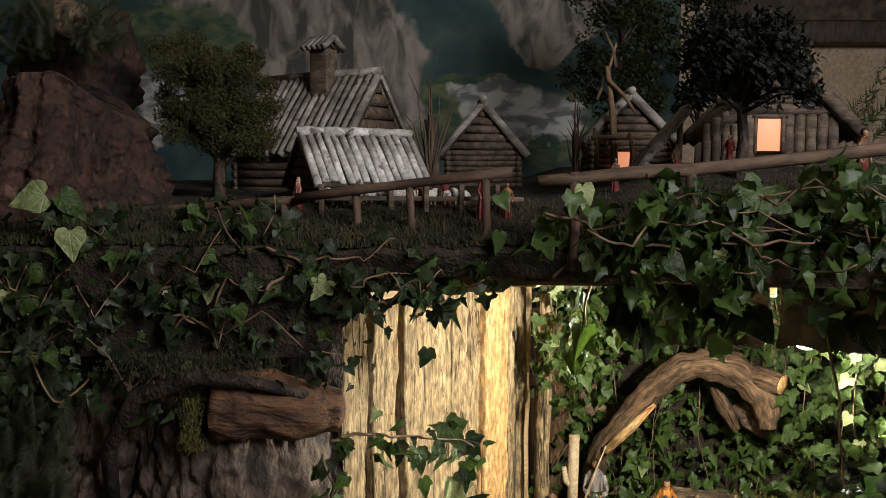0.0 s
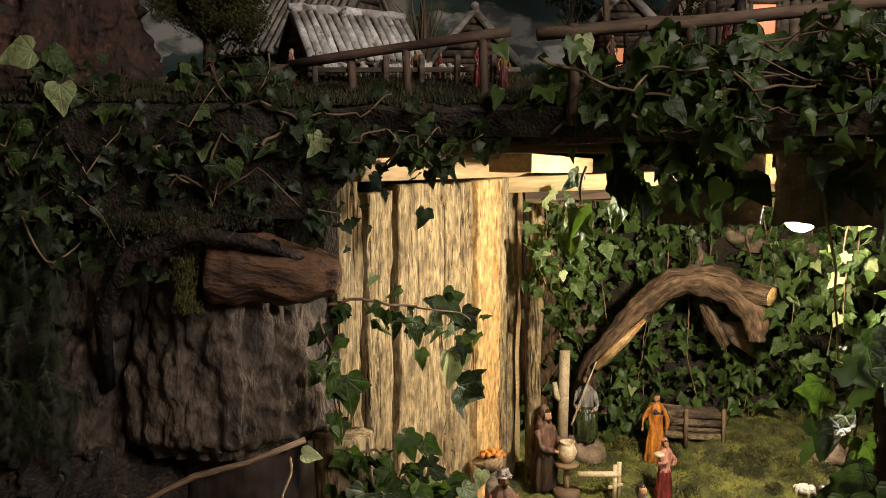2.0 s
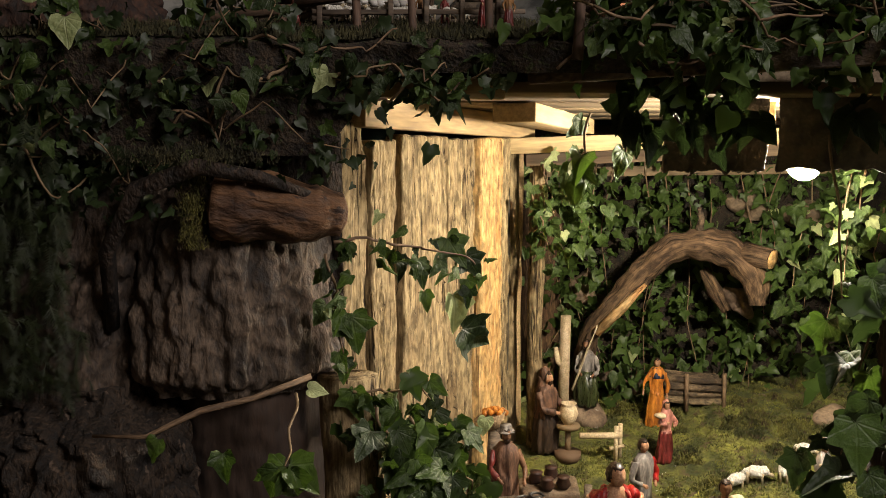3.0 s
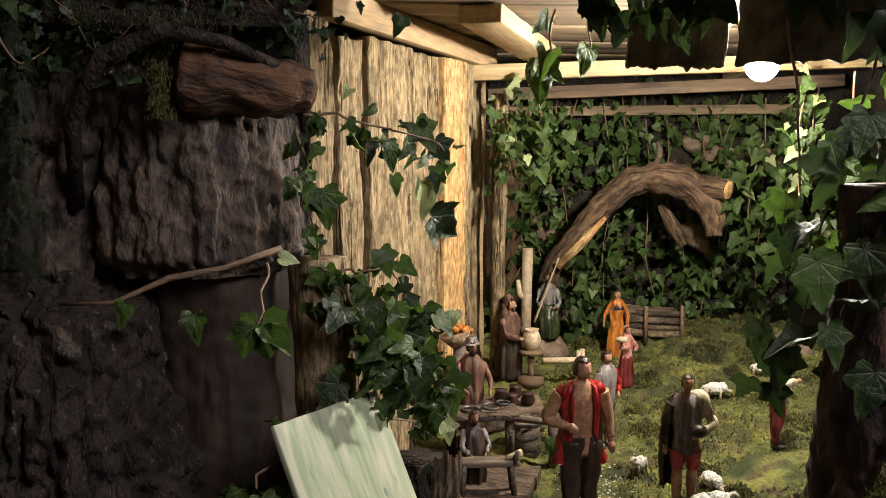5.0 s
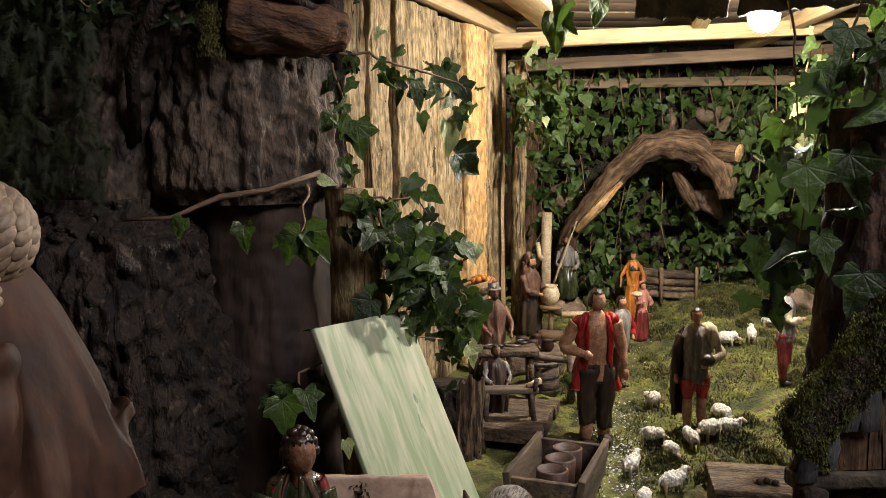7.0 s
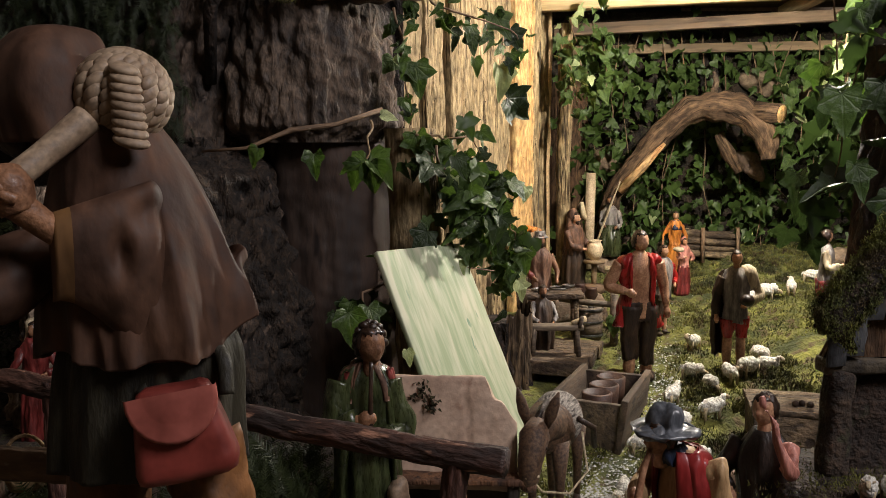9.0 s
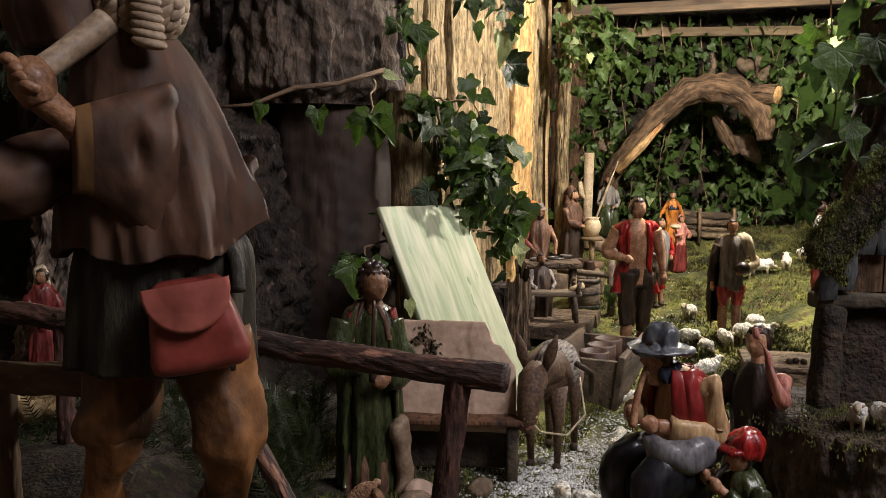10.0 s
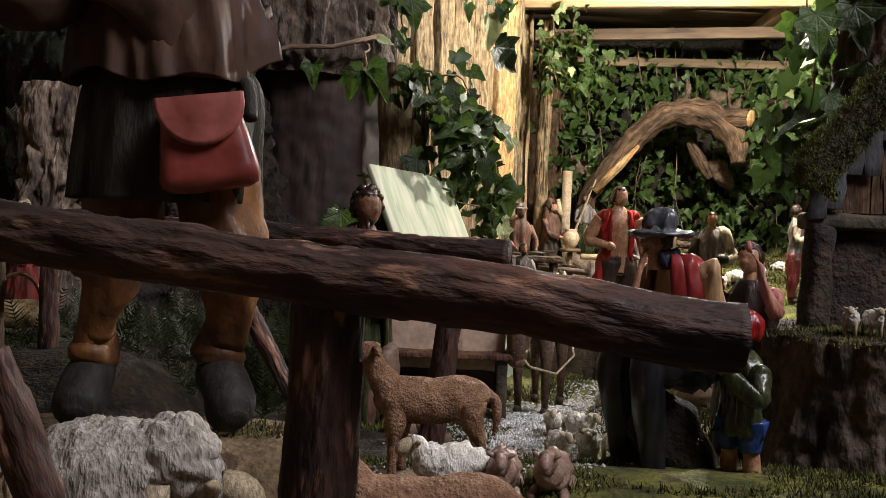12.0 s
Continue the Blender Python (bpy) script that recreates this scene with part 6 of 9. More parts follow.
sheep(-0.128, 0.2, 0.13, 6, "tan", 0.057, 0, label="tan painted sheep close to the rail")
sheep(-0.1, 0.37, 0.075, 20, "white", 0.09, 1, lying=True, label="white plaster sheep lying by the grit")
for x, y, t in ((-0.055, 0.38, 80), (-0.012, 0.38, 70)):
    sheep(x, y, 0.07, t, "tan", 0.085, 0, lying=True, label="tan painted lamb lying in the grit")

# donkey
M_DONKEY_BLANKET = mat("striped_blanket", (0.05, 0.04, 0.032), (0.36, 0.32, 0.27), 60, 0.85, 0.5, (1.0, 0.12, 1.0), 4, vary=0.0)
g = Geo()
g.ell((0, 0.12, 0.66), (0.17, 0.36, 0.195), 0, nu=26, nv=18, wob=0.06, sc=9)
g.tube([(0, -0.1, 0.72), (0, -0.24, 0.74), (0, -0.34, 0.7)], [0.15, 0.11, 0.09], 18, 0, wob=0.1, sc=9)
g.tube([(0, -0.28, 0.77), (0, -0.37, 0.72), (0, -0.45, 0.57), (0, -0.48, 0.46), (0, -0.485, 0.42)], [0.07, 0.1, 0.08, 0.062, 0.045], 18, 0, wob=0.08, sc=9)
g.ell((0, -0.487, 0.43), (0.062, 0.046, 0.046), 5)
for s in (-1, 1):
    g.ell((s * 0.085, -0.4, 0.66), (0.014, 0.018, 0.014), 2, nu=8, nv=6)
g.tube([(0, -0.08, 0.87), (0, -0.2, 0.85), (0, -0.32, 0.8)], [0.02, 0.03, 0.025], 8, 2, wob=0.5, sc=12)
for s in (-1, 1):
    g.lathe([(0.02, 0.012, 0, 0, 0), (0.042, 0.016, 0, 0, 0.1), (0.035, 0.014, 0, 0, 0.18), (0.006, 0.006, 0, 0, 0.26)], 0, 10, M=pose(s * 0.06, -0.32, 0.76, -4, s * 18, 0))
    for y in (-0.08, 0.38):
        g.tube([(s * 0.09, y, 0.6), (s * 0.1, y - 0.02, 0.32), (s * 0.095, y, 0.04)], [0.07, 0.034, 0.022], 14, 0)
        g.ell((s * 0.095, y - 0.015, 0.03), (0.031, 0.042, 0.035), 4)
g.ell((0, 0.14, 0.675), (0.178, 0.24, 0.2), 1, nu=26, nv=18, wob=0.05, sc=14)
g.tube([(0.0, -0.5, 0.5), (0.09, -0.48, 0.4), (0.22, -0.3, 0.34), (0.3, -0.15, 0.45), (0.22, 0.0, 0.66)], 0.008, 6, 3)
g.tube([(-0.07, -0.48, 0.5), (0, -0.53, 0.49), (0.07, -0.48, 0.5)], 0.01, 6, 3)
g.tube([(0.22, -0.1, 0.78), (0.3, 0.0, 0.7), (0.26, 0.2, 0.5)], 0.022, 6, 4)
solid("donkey_figurine", g, [M_DONKEY, M_DONKEY_BLANKET, M_HAIR, M_CREAM, M_DKBROWN, M_BROWN], "painted dark brown donkey with a striped blanket", "donkey", m=pose(0.055, 0.9, 0.04, 0, 0, -24) @ Matrix.Scale(0.21, 4))


# ---- bulb ----
bulb = thing("light_bulb", "glowing warm light bulb hanging under the shelf", "light bulb", m=Matrix.Translation(BULB))
M_BULB = glow("bulb_glow", (1.0, 0.9, 0.73), 1330.0)
part("glass", Geo().ell((0, 0, 0), (0.031, 0.031, 0.032), 0, nu=28, nv=20), M_BULB, bulb, "glowing glass globe")
part("cap", Geo().lathe([(0.013, 0.013, 0, 0, 0.027), (0.014, 0.014, 0, 0, 0.036), (0.013, 0.013, 0, 0, 0.07)], 0, 16), M_IRON, bulb, "metal screw cap")
part("cord", Geo().tube([(0, 0, 0.065), (0.006, 0.006, 0.09), (0.01, 0.01, 0.11)], 0.004, 8), M_DARK, bulb, "black cord")

# ---- arching branch and back of the grotto ----
arch = thing("arching_branch", "thick barkless branch arching over the ivy wall", "branch")
P = [(0.43, 2.46, 0.2), (0.46, 2.44, 0.42), (0.53, 2.42, 0.53), (0.61, 2.4, 0.63), (0.7, 2.38, 0.695), (0.78, 2.36, 0.7), (0.85, 2.33, 0.672), (0.893, 2.31, 0.61), (0.9, 2.3, 0.54)]
pts, rad = [], [0.03, 0.031, 0.034, 0.039, 0.045, 0.05, 0.049, 0.043, 0.026]
full, fr = [], []
for i in range(len(P) - 1):
    for k in range(8):
        a = Vector(P[max(i - 1, 0)]), Vector(P[i]), Vector(P[i + 1]), Vector(P[min(i + 2, len(P) - 1)])
        t = k / 8
        full.append(0.5 * (2 * a[1] + (a[2] - a[0]) * t + (2 * a[0] - 5 * a[1] + 4 * a[2] - a[3]) * t * t + (3 * a[1] - a[0] - 3 * a[2] + a[3]) * t ** 3))
        fr.append(rad[i] + (rad[i + 1] - rad[i]) * t)
full.append(Vector(P[-1]))
fr.append(rad[-1])
part("limb", Geo().tube(full, [0.93 * q for q in fr], 40, wob=0.38, sc=26), M_DRIFT, arch)
part("stub", Geo().tube([(0.865, 2.32, 0.68), (0.89, 2.285, 0.68), (0.915, 2.25, 0.675)], [0.036, 0.031, 0.028], 20, wob=0.25, sc=30), M_DRIFT, arch, "short side stub")
part("cut_face", Geo().lathe([(0.027, 0.027, 0, 0, 0), (0.026, 0.026, 0, 0, 0.003), (0.01, 0.01, 0, 0, 0.005)], 0, 18, wob=0.15), M_RAW, arch, "pale orange sawn end", m=Matrix.Translation((0.915, 2.25, 0.675)) @ Vector((0.045, -0.05, -0.01)).to_track_quat("Z", "Y").to_matrix().to_4x4())
part("twig", Geo().tube([(0.75, 2.37, 0.74), (0.755, 2.36, 0.78), (0.745, 2.36, 0.81)], [0.012, 0.009, 0.006], 8, wob=0.3), M_ARCH, arch, "broken twig")
part("split", Geo().tube([(0.47, 2.4, 0.44), (0.54, 2.38, 0.52), (0.6, 2.36, 0.59)], [0.012, 0.014, 0.006], 12, wob=0.4), M_RAW_LIMB, arch, "pale split in the wood")
solid("broken_branch", Geo().tube([(0.8, 2.46, 0.62), (0.83, 2.44, 0.56), (0.86, 2.42, 0.5)], [0.014, 0.02, 0.012], 16, wob=0.9, sc=34), M_DRIFT, "short broken branch among the ivy", "branch")
solid("boulder", Geo().ell((0, 0, 0), (0.05, 0.035, 0.032), wob=1.0, sc=26, nu=34, nv=24), M_STONE, "pale boulder among the ivy", "boulder", "boulders", m=pose(0.92, 2.47, 0.52, 0, 30, 0))
for x, y, z, r in ((1.02, 2.67, 0.8, 0.08), (1.2, 2.64, 0.76, 0.085), (0.88, 2.55, 0.2, 0.05), (0.98, 2.42, 0.21, 0.06), (0.62, 2.62, 0.24, 0.08), (1.1, 2.2, 0.24, 0.07), (0.5, 2.68, 0.5, 0.12)):
    solid("boulder", Geo().ell((0, 0, 0), (r, r * 0.7, r * 0.6), wob=0.9, sc=16, nu=34, nv=24), M_STONE, "brown earthy boulder against the ivy wall", "boulder", "boulders", m=pose(x, y, z, 10, 0, 30))


# grotto bank behind the ivy
def bank(u, v):
    x, z = 0.2 + 1.25 * u, 0.12 + 0.86 * v
    return (x, 2.72 - 0.12 * (1 - v) + 0.06 * nz(x, z, 0, 5.0) + 0.02 * nz(x, z, 3, 19.0), z)


solid("earth_bank", Geo().grid(bank, 60, 44), M_SOIL, "dark earth bank under the ivy", "bank", kind="structure")

# forked post of the potter
fp = thing("forked_post", "pale forked post standing by the potter", "post")
part("post", Geo().tube([(0.37, 2.36, 0.2), (0.372, 2.36, 0.35), (0.375, 2.365, 0.5)], [0.016, 0.017, 0.016], 10, wob=0.2), M_CLAY, fp)
part("fork", Geo().tube([(0.372, 2.36, 0.35), (0.35, 2.355, 0.37), (0.345, 2.355, 0.41)], [0.011, 0.009, 0.006], 8, wob=0.2), M_CLAY, fp)
tr = thing("trestle", "small trestle of pale sticks beside the wheel", "trestle", m=on(0.42, 2.1))
for a, b, r in (((-0.05, 0, 0.075), (0.06, 0, 0.075), 0.008), ((0.045, 0, 0), (0.045, 0, 0.1), 0.006), ((0.06, 0.02, 0), (0.06, 0.02, 0.1), 0.006), ((0.03, 0, 0.04), (0.07, 0.02, 0.04), 0.005)):
    part("stick", Geo().tube([a, b], r, 8, wob=0.2), M_CLAY, tr)

# log pile
pile = thing("log_pile", "stack of small dark logs held by stakes", "log pile", m=on(0.76, 2.42))
for i in range(4):
    for k in range(5 - i // 2):
        y, z = 0.018 * (k - 2) + 0.008 * (i % 2), 0.012 + 0.02 * i
        L = 0.09 * random.uniform(0.85, 1.1)
        part("log", Geo().tube([(-L, y, z + 0.01), (0, y, z), (L, y, z - 0.004)], 0.011, 8, wob=0.25, sc=50, seed=i * 7 + k), M_ARCH, pile)
for x in (-0.03, 0.08):
    part("stake", Geo().tube([(x, -0.06, -0.01), (x, -0.055, 0.1)], 0.006, 7, wob=0.2), M_STICK, pile)

# workshop by the plank wall
deck = thing("workshop_floor", "small grey plank floor of the workshop", "platform")
for k in range(4):
    part("board", Geo().box((0.17, 0.055, 0.03), bev=0.1, div=(8, 1, 1), rough=0.002), M_ARCH, deck, m=pose(0.152, 1.55, 0.122, 0, 0, -20) @ Matrix.Translation((0.004 * (k % 2), -0.086 + 0.057 * k, 0)))
table = thing("work_table", "low grey plank work table", "table", m=pose(0.155, 1.665, 0.14))
part("top", Geo().box((0.15, 0.075, 0.014), pose(0, 0, 0.1), bev=0.2, div=(8, 2, 1), rough=0.003), M_ARCH, table)
for sx in (-1, 1):
    for sy in (-1, 1):
        part("leg", Geo().tube([(sx * 0.06, sy * 0.025, -0.02), (sx * 0.058, sy * 0.025, 0.095)], 0.006, 8, wob=0.2), M_ARCH, table)
for k, (x, y, r) in enumerate(((0.13, 1.655, 0.018), (0.175, 1.66, 0.02), (0.2, 1.675, 0.014))):
    ring = [(x + r * math.cos(a * 0.55), y + r * math.sin(a * 0.55), 0.252 + 0.003 * k) for a in range(11)]
    solid("iron_ring", Geo().tube(ring, 0.003, 6), M_IRON, "curved iron tool lying on the work table", "tool", "tools")
bench = thing("bench", "dark rough wooden bench in front of the carver", "bench", m=pose(0.145, 1.5, 0.138))
part("top", Geo().box((0.12, 0.035, 0.012), pose(0, 0, 0.06), bev=0.2, div=(6, 1, 1), rough=0.002), M_HOUSE, bench)
for sx in (-1, 1):
    for sy in (-1, 1):
        part("leg", Geo().tube([(sx * 0.05, sy * 0.014, -0.002), (sx * 0.045, sy * 0.012, 0.058)], 0.006, 8, wob=0.2), M_HOUSE, bench)
part("peg", Geo().tube([(0.05, -0.015, 0.06), (0.055, -0.015, 0.085)], 0.005, 7), M_HOUSE, bench)
solid("chisel", Geo().tube([(0.18, 1.49, 0.208), (0.21, 1.5, 0.215)], [0.005, 0.007], 8), M_CLAY, "pale wooden chisel handle on the bench", "tool", "tools")
drum = thing("barrel", "dark banded barrel with coals by the workshop", "barrel", m=pose(0.262, 1.765, 0.108))
part("body", Geo().lathe([(0.034, 0.034, 0, 0, 0), (0.038, 0.038, 0, 0, 0.035), (0.035, 0.035, 0, 0, 0.085), (0.03, 0.03, 0, 0, 0.085), (0.03, 0.03, 0, 0, 0.07)], 0, 26, wob=0.05), M_HOUSE, drum)
for z in (0.012, 0.045, 0.075):
    part("hoop", Geo().lathe([(0.0375, 0.0375, 0, 0, z), (0.0395, 0.0395, 0, 0, z + 0.003), (0.0375, 0.0375, 0, 0, z + 0.007)], 0, 26, cap=False), M_IRON, drum)
for k in range(9):
    a = k * 2.4
    part("coal", Geo().ell((0.009 * math.sqrt(k) * math.cos(a), 0.009 * math.sqrt(k) * math.sin(a), 0.084), (0.009, 0.008, 0.007), wob=0.5, sc=60, nu=8, nv=6), M_DARKBOARD, drum)
rail_w = thing("workshop_rail", "dark rough hand rail beside the workshop", "rail")
part("bar", Geo().tube([(0.19, 1.74, 0.215), (0.25, 1.7, 0.213), (0.315, 1.68, 0.21)], 0.007, 8, wob=0.2), M_HOUSE, rail_w)
for x, y in ((0.31, 1.68), (0.33, 1.78)):
    part("post", Geo().tube([(x, y, 0.09), (x, y, 0.235)], 0.009, 8, wob=0.25), M_HOUSE, rail_w)
basket = thing("fruit_basket", "dark basket heaped with orange fruit by the planks", "basket", m=pose(0.13, 1.9, 0.33))
part("bowl", Geo().lathe([(0.02, 0.02, 0, 0, 0), (0.04, 0.03, 0, 0, 0.03), (0.036, 0.027, 0, 0, 0.03)], 0, 18, M=pose(0, 0, 0, 0, -18, 0)), M_BASKET, basket)
for k in range(14):
    part("fruit", Geo().ell((0.028 * math.cos(k * 2.4) * (k / 14) ** 0.5, 0.02 * math.sin(k * 2.4) * (k / 14) ** 0.5, 0.034 + 0.008 * (1 - k / 14)), 0.0075, nu=8, nv=6), M_ORANGE, basket)
stand = solid("basket_stand", Geo().tube([(0.13, 1.9, 0.1), (0.13, 1.9, 0.335)], [0.02, 0.014], 9, wob=0.2), M_HOUSE, "dark wooden stand under the fruit basket", "stand")
for k, (x, y) in enumerate(((0.23, 1.9), (0.27, 1.93), (0.25, 1.86), (0.29, 1.87))):
    solid("clay_pot", Geo().lathe([(0.01, 0.01, 0, 0, 0), (0.018, 0.018, 0, 0, 0.012), (0.013, 0.013, 0, 0, 0.026), (0.016, 0.016, 0, 0, 0.03)], 0, 16), M_TERRACOTTA, "little terracotta pot on the workshop ground", "pot", "clay pots", m=pose(x, y, 0.19))
solid("pot_ledge", Geo().box((0.14, 0.1, 0.06), bev=0.15, div=(5, 4, 3), rough=0.006), M_STONE, "earthy stone ledge carrying the pots", "ledge", m=pose(0.26, 1.895, 0.162))

# trough with buckets
th = thing("trough", "long dark wooden trough beside the path", "trough", m=pose(0.203, 1.265, 0.045, 0, 0, -24))
for s in (-1, 1):
    part("side", Geo().box((0.012, 0.23, 0.1), bev=0.15, div=(1, 8, 3), rough=0.002), M_SHAPE_WOOD, th, m=pose(s * 0.058, 0, 0.05, 0, s * 7, 0))
    part("end", Geo().box((0.115, 0.012, 0.09), bev=0.15, div=(5, 1, 3), rough=0.002), M_SHAPE_WOOD, th, m=pose(0, s * 0.105, 0.045))
part("bottom", Geo().box((0.108, 0.2, 0.01), bev=0.15), M_SHAPE_WOOD, th, m=pose(0, 0, 0.012))
pot = [(0.02, 0.02, 0, 0, 0), (0.026, 0.026, 0, 0, 0.03), (0.028, 0.028, 0, 0, 0.075), (0.024, 0.024, 0, 0, 0.077), (0.022, 0.022, 0, 0, 0.06), (0.01, 0.01, 0, 0, 0.058)]
for k in range(3):
    c = pose(0.203, 1.265, 0.045, 0, 0, -24) @ Vector((0.002, -0.058 + 0.058 * k, 0.018))
    solid("bucket", Geo().lathe(pot, 0, 22, wob=0.04), M_TERRACOTTA, "brown clay bucket standing in the trough", "bucket", "buckets", m=Matrix.Translation(c))
st = thing("tree_stump", "dark hollow stump with a torn upright bark side", "stump")
trunk("wood", [(0.035, 1.47, 0.06, 0.05), (0.03, 1.47, 0.047, 0.15), (0.022, 1.47, 0.045, 0.222)], 90, 0.006, 40, "dark weathered core", M_BARK_DARK, 21.0, st)


def torn_bark(u, v):
    """The standing bark: a bent sheet, flared at the foot and torn at the top."""
    a = radians(-95 + 150 * u)
    z = 0.055 + (0.205 + 0.012 * math.sin(9 * u) + 0.02 * nz(u * 12, 1.0, 0, 1.0) - 0.035 * (1 - u)) * v
    r = 0.05 + 0.034 * (1 - v) ** 2.2 * (0.4 + 0.6 * u) + 0.012 * nz(u * 7, v * 1.2, 2.0, 2.0) + 0.007 * nz(u * 22, v * 2.4, 5.0, 1.5)
    return (0.03 + r * math.cos(a) + 0.008 * v, 1.47 + r * math.sin(a), z)


part("bark", Geo().grid(torn_bark, 60, 50), wood_mat("torn_bark", (0.03, 0.019, 0.011), (0.15, 0.1, 0.055), (0.045, 0.028, 0.016), (0.012, 0.007, 0.004), 110.0), st, "torn fibrous bark")

# leaning painted panel
PANEL = painted_panel_mat()
corner = [Vector((-0.21, 1.105, 0.409)), Vector((-0.068, 1.3, 0.4)), Vector((0.024, 1.182, 0.122))]
ux = (corner[1] - corner[0]).normalized()
uy = (corner[1] - corner[2]).normalized()
uy = (uy - ux * uy.dot(ux)).normalized()
uz = ux.cross(uy)
W, Hh = (corner[1] - corner[0]).length, 0.4
c0 = corner[1] - ux * W / 2 - uy * Hh / 2
panel_m = Matrix((( ux.x, uy.x, uz.x, c0.x), (ux.y, uy.y, uz.y, c0.y), (ux.z, uy.z, uz.z, c0.z), (0, 0, 0, 1)))
solid("painted_panel", Geo().box((W, Hh, 0.01), bev=0.2, div=(10, 20, 1), rough=0.001), PANEL, "pale green board with cream brush strokes, leaning", "painted panel", m=panel_m)

# broken plaster wall behind the donkey
bw = thing("broken_wall", "broken pinkish plaster wall piece with a chipped corner", "wall piece", m=pose(-0.1, 0.865, 0.186, -14, 0, -4))
slab_geo = Geo().box((0.205, 0.03, 0.155), bev=0.12, div=(44, 3, 34), rough=0.0025, sc=26)
for i, (x, y, z) in enumerate(slab_geo.v):
    crest = 0.0785 - 0.006 * abs(noise.noise(Vector((x * 40, 0, 2.0)))) - 0.034 * smooth01(0.058, 0.075, x + 0.008 * noise.noise(Vector((x * 70, y * 40, 1.0)))) - 0.03 * smooth01(0.08, 0.104, x)
    crack = 0.004 * math.exp(-((x - 0.034 - 0.01 * noise.noise(Vector((z * 28, 0, 6.0)))) / 0.0022) ** 2)
    slab_geo.v[i] = (x, y + (crack if y < 0 else 0), min(z, crest))
part("block", slab_geo, M_ROCK, bw)
part("lichen", crown_geo([((-0.03, -0.02, 0.055), 0.018), ((-0.015, -0.02, 0.04), 0.014)], 60, 0.005), M_MOSS_DRY, bw, "tuft of dark lichen")
bp = thing("manger_bench", "brown plank bench against the broken wall", "bench", m=pose(-0.1, 0.83, 0.05, 0, 0, -3))
part("seat", Geo().box((0.225, 0.05, 0.008), bev=0.2, div=(12, 2, 1), rough=0.002), M_LOG_CUT, bp, "reddish brown ledge board", m=pose(0, 0, 0.085))
part("front", Geo().box((0.21, 0.012, 0.07), bev=0.2, div=(8, 1, 2), rough=0.002), M_DARKBOARD, bp, m=pose(0, 0.022, 0.042))
for s in (-1, 1):
    part("leg", Geo().box((0.016, 0.04, 0.085), bev=0.2), M_DARKBOARD, bp, m=pose(s * 0.095, 0, 0.04))

# crates
cr = thing("crate", "low wooden crate with a cracked plank lid", "crate", m=pose(0.522, 1.15, 0.05, 0, 0, -14))
for k in range(3):
    part("lid_board", Geo().box((0.17, 0.042, 0.01), bev=0.15, div=(7, 1, 1), rough=0.002), M_ARCH, cr, m=pose(0, -0.044 + 0.044 * k, 0.083, 0, 0, 0.6 * k))
for s in (-1, 1):
    part("side", Geo().box((0.16, 0.01, 0.08), bev=0.15, div=(6, 1, 2), rough=0.002), M_ARCH, cr, m=pose(0, s * 0.058, 0.038))
    part("end", Geo().box((0.01, 0.11, 0.08), bev=0.15, div=(1, 4, 2), rough=0.002), M_ARCH, cr, m=pose(s * 0.075, 0, 0.038))
for k in range(3):
    part("nut", Geo().ell((-0.01 + 0.012 * k, -0.03 + 0.006 * (k % 2), 0.092), 0.006, nu=8, nv=6), M_DKBROWN, cr)

# ---- pillar, stump and near hut at the side ----
trunk("dark_trunk", [(0.68, 1.08, 0.13, 0.03), (0.67, 1.08, 0.105, 0.4), (0.7, 1.1, 0.1, 0.74)], 110, 0.008, 24, "dark red-brown trunk rising to the shelf", M_BARK_RED, 51.0)
stump = trunk("bark_stump", [(0.385, 0.62, 0.13, 0.03), (0.385, 0.62, 0.115, 0.12), (0.385, 0.62, 0.118, 0.205)], 150, 0.006, 40, "dark bark stump with lambs on top", M_BARK, 31.0)
near = thing("near_hut", "clay hut with a steep mossy roof and slates under its gable", "hut")
ROOF = Matrix.Translation((0.325, 0.64, 0.383)) @ Euler((0, radians(-50), 0)).to_matrix().to_4x4()


def thatch(u, v):
    """The mossy roof slope, lumpy, rolled over at the gable edge."""
    y = -0.018 + 0.045 * v
    z = 0.012 + 0.012 * noise.noise(Vector((u * 6, v * 7, 1.0))) + 0.006 * noise.noise(Vector((u * 19, v * 21, 4.0))) - 0.03 * smooth01(0.3, 0.0, v) - 0.02 * smooth01(0.07, 0.0, u)
    return tuple(ROOF @ Vector((0.25 * u - 0.008, y, z)))


part("roof", Geo().grid(thatch, 60, 24), M_SOIL, near, "lumpy mossy roof slope")
part("roof_board", Geo().box((0.25, 0.04, 0.012), bev=0.2, div=(8, 3, 1), rough=0.002), M_DARKBOARD, near, m=ROOF @ Matrix.Translation((0.123, 0.012, -0.008)))
gable = Geo()
gable.add([(0.33, 0.655, 0.342), (0.53, 0.66, 0.342), (0.53, 0.66, 0.575), (0.345, 0.655, 0.372), (0.33, 0.667, 0.342), (0.53, 0.672, 0.342), (0.53, 0.672, 0.575), (0.345, 0.667, 0.372)],
          [(0, 1, 2, 3), (7, 6, 5, 4), (0, 4, 5, 1), (3, 2, 6, 7), (0, 3, 7, 4), (1, 5, 6, 2)])
part("gable_board", gable, M_PLANK_DARK, near, "dull brown gable board", smooth=False)
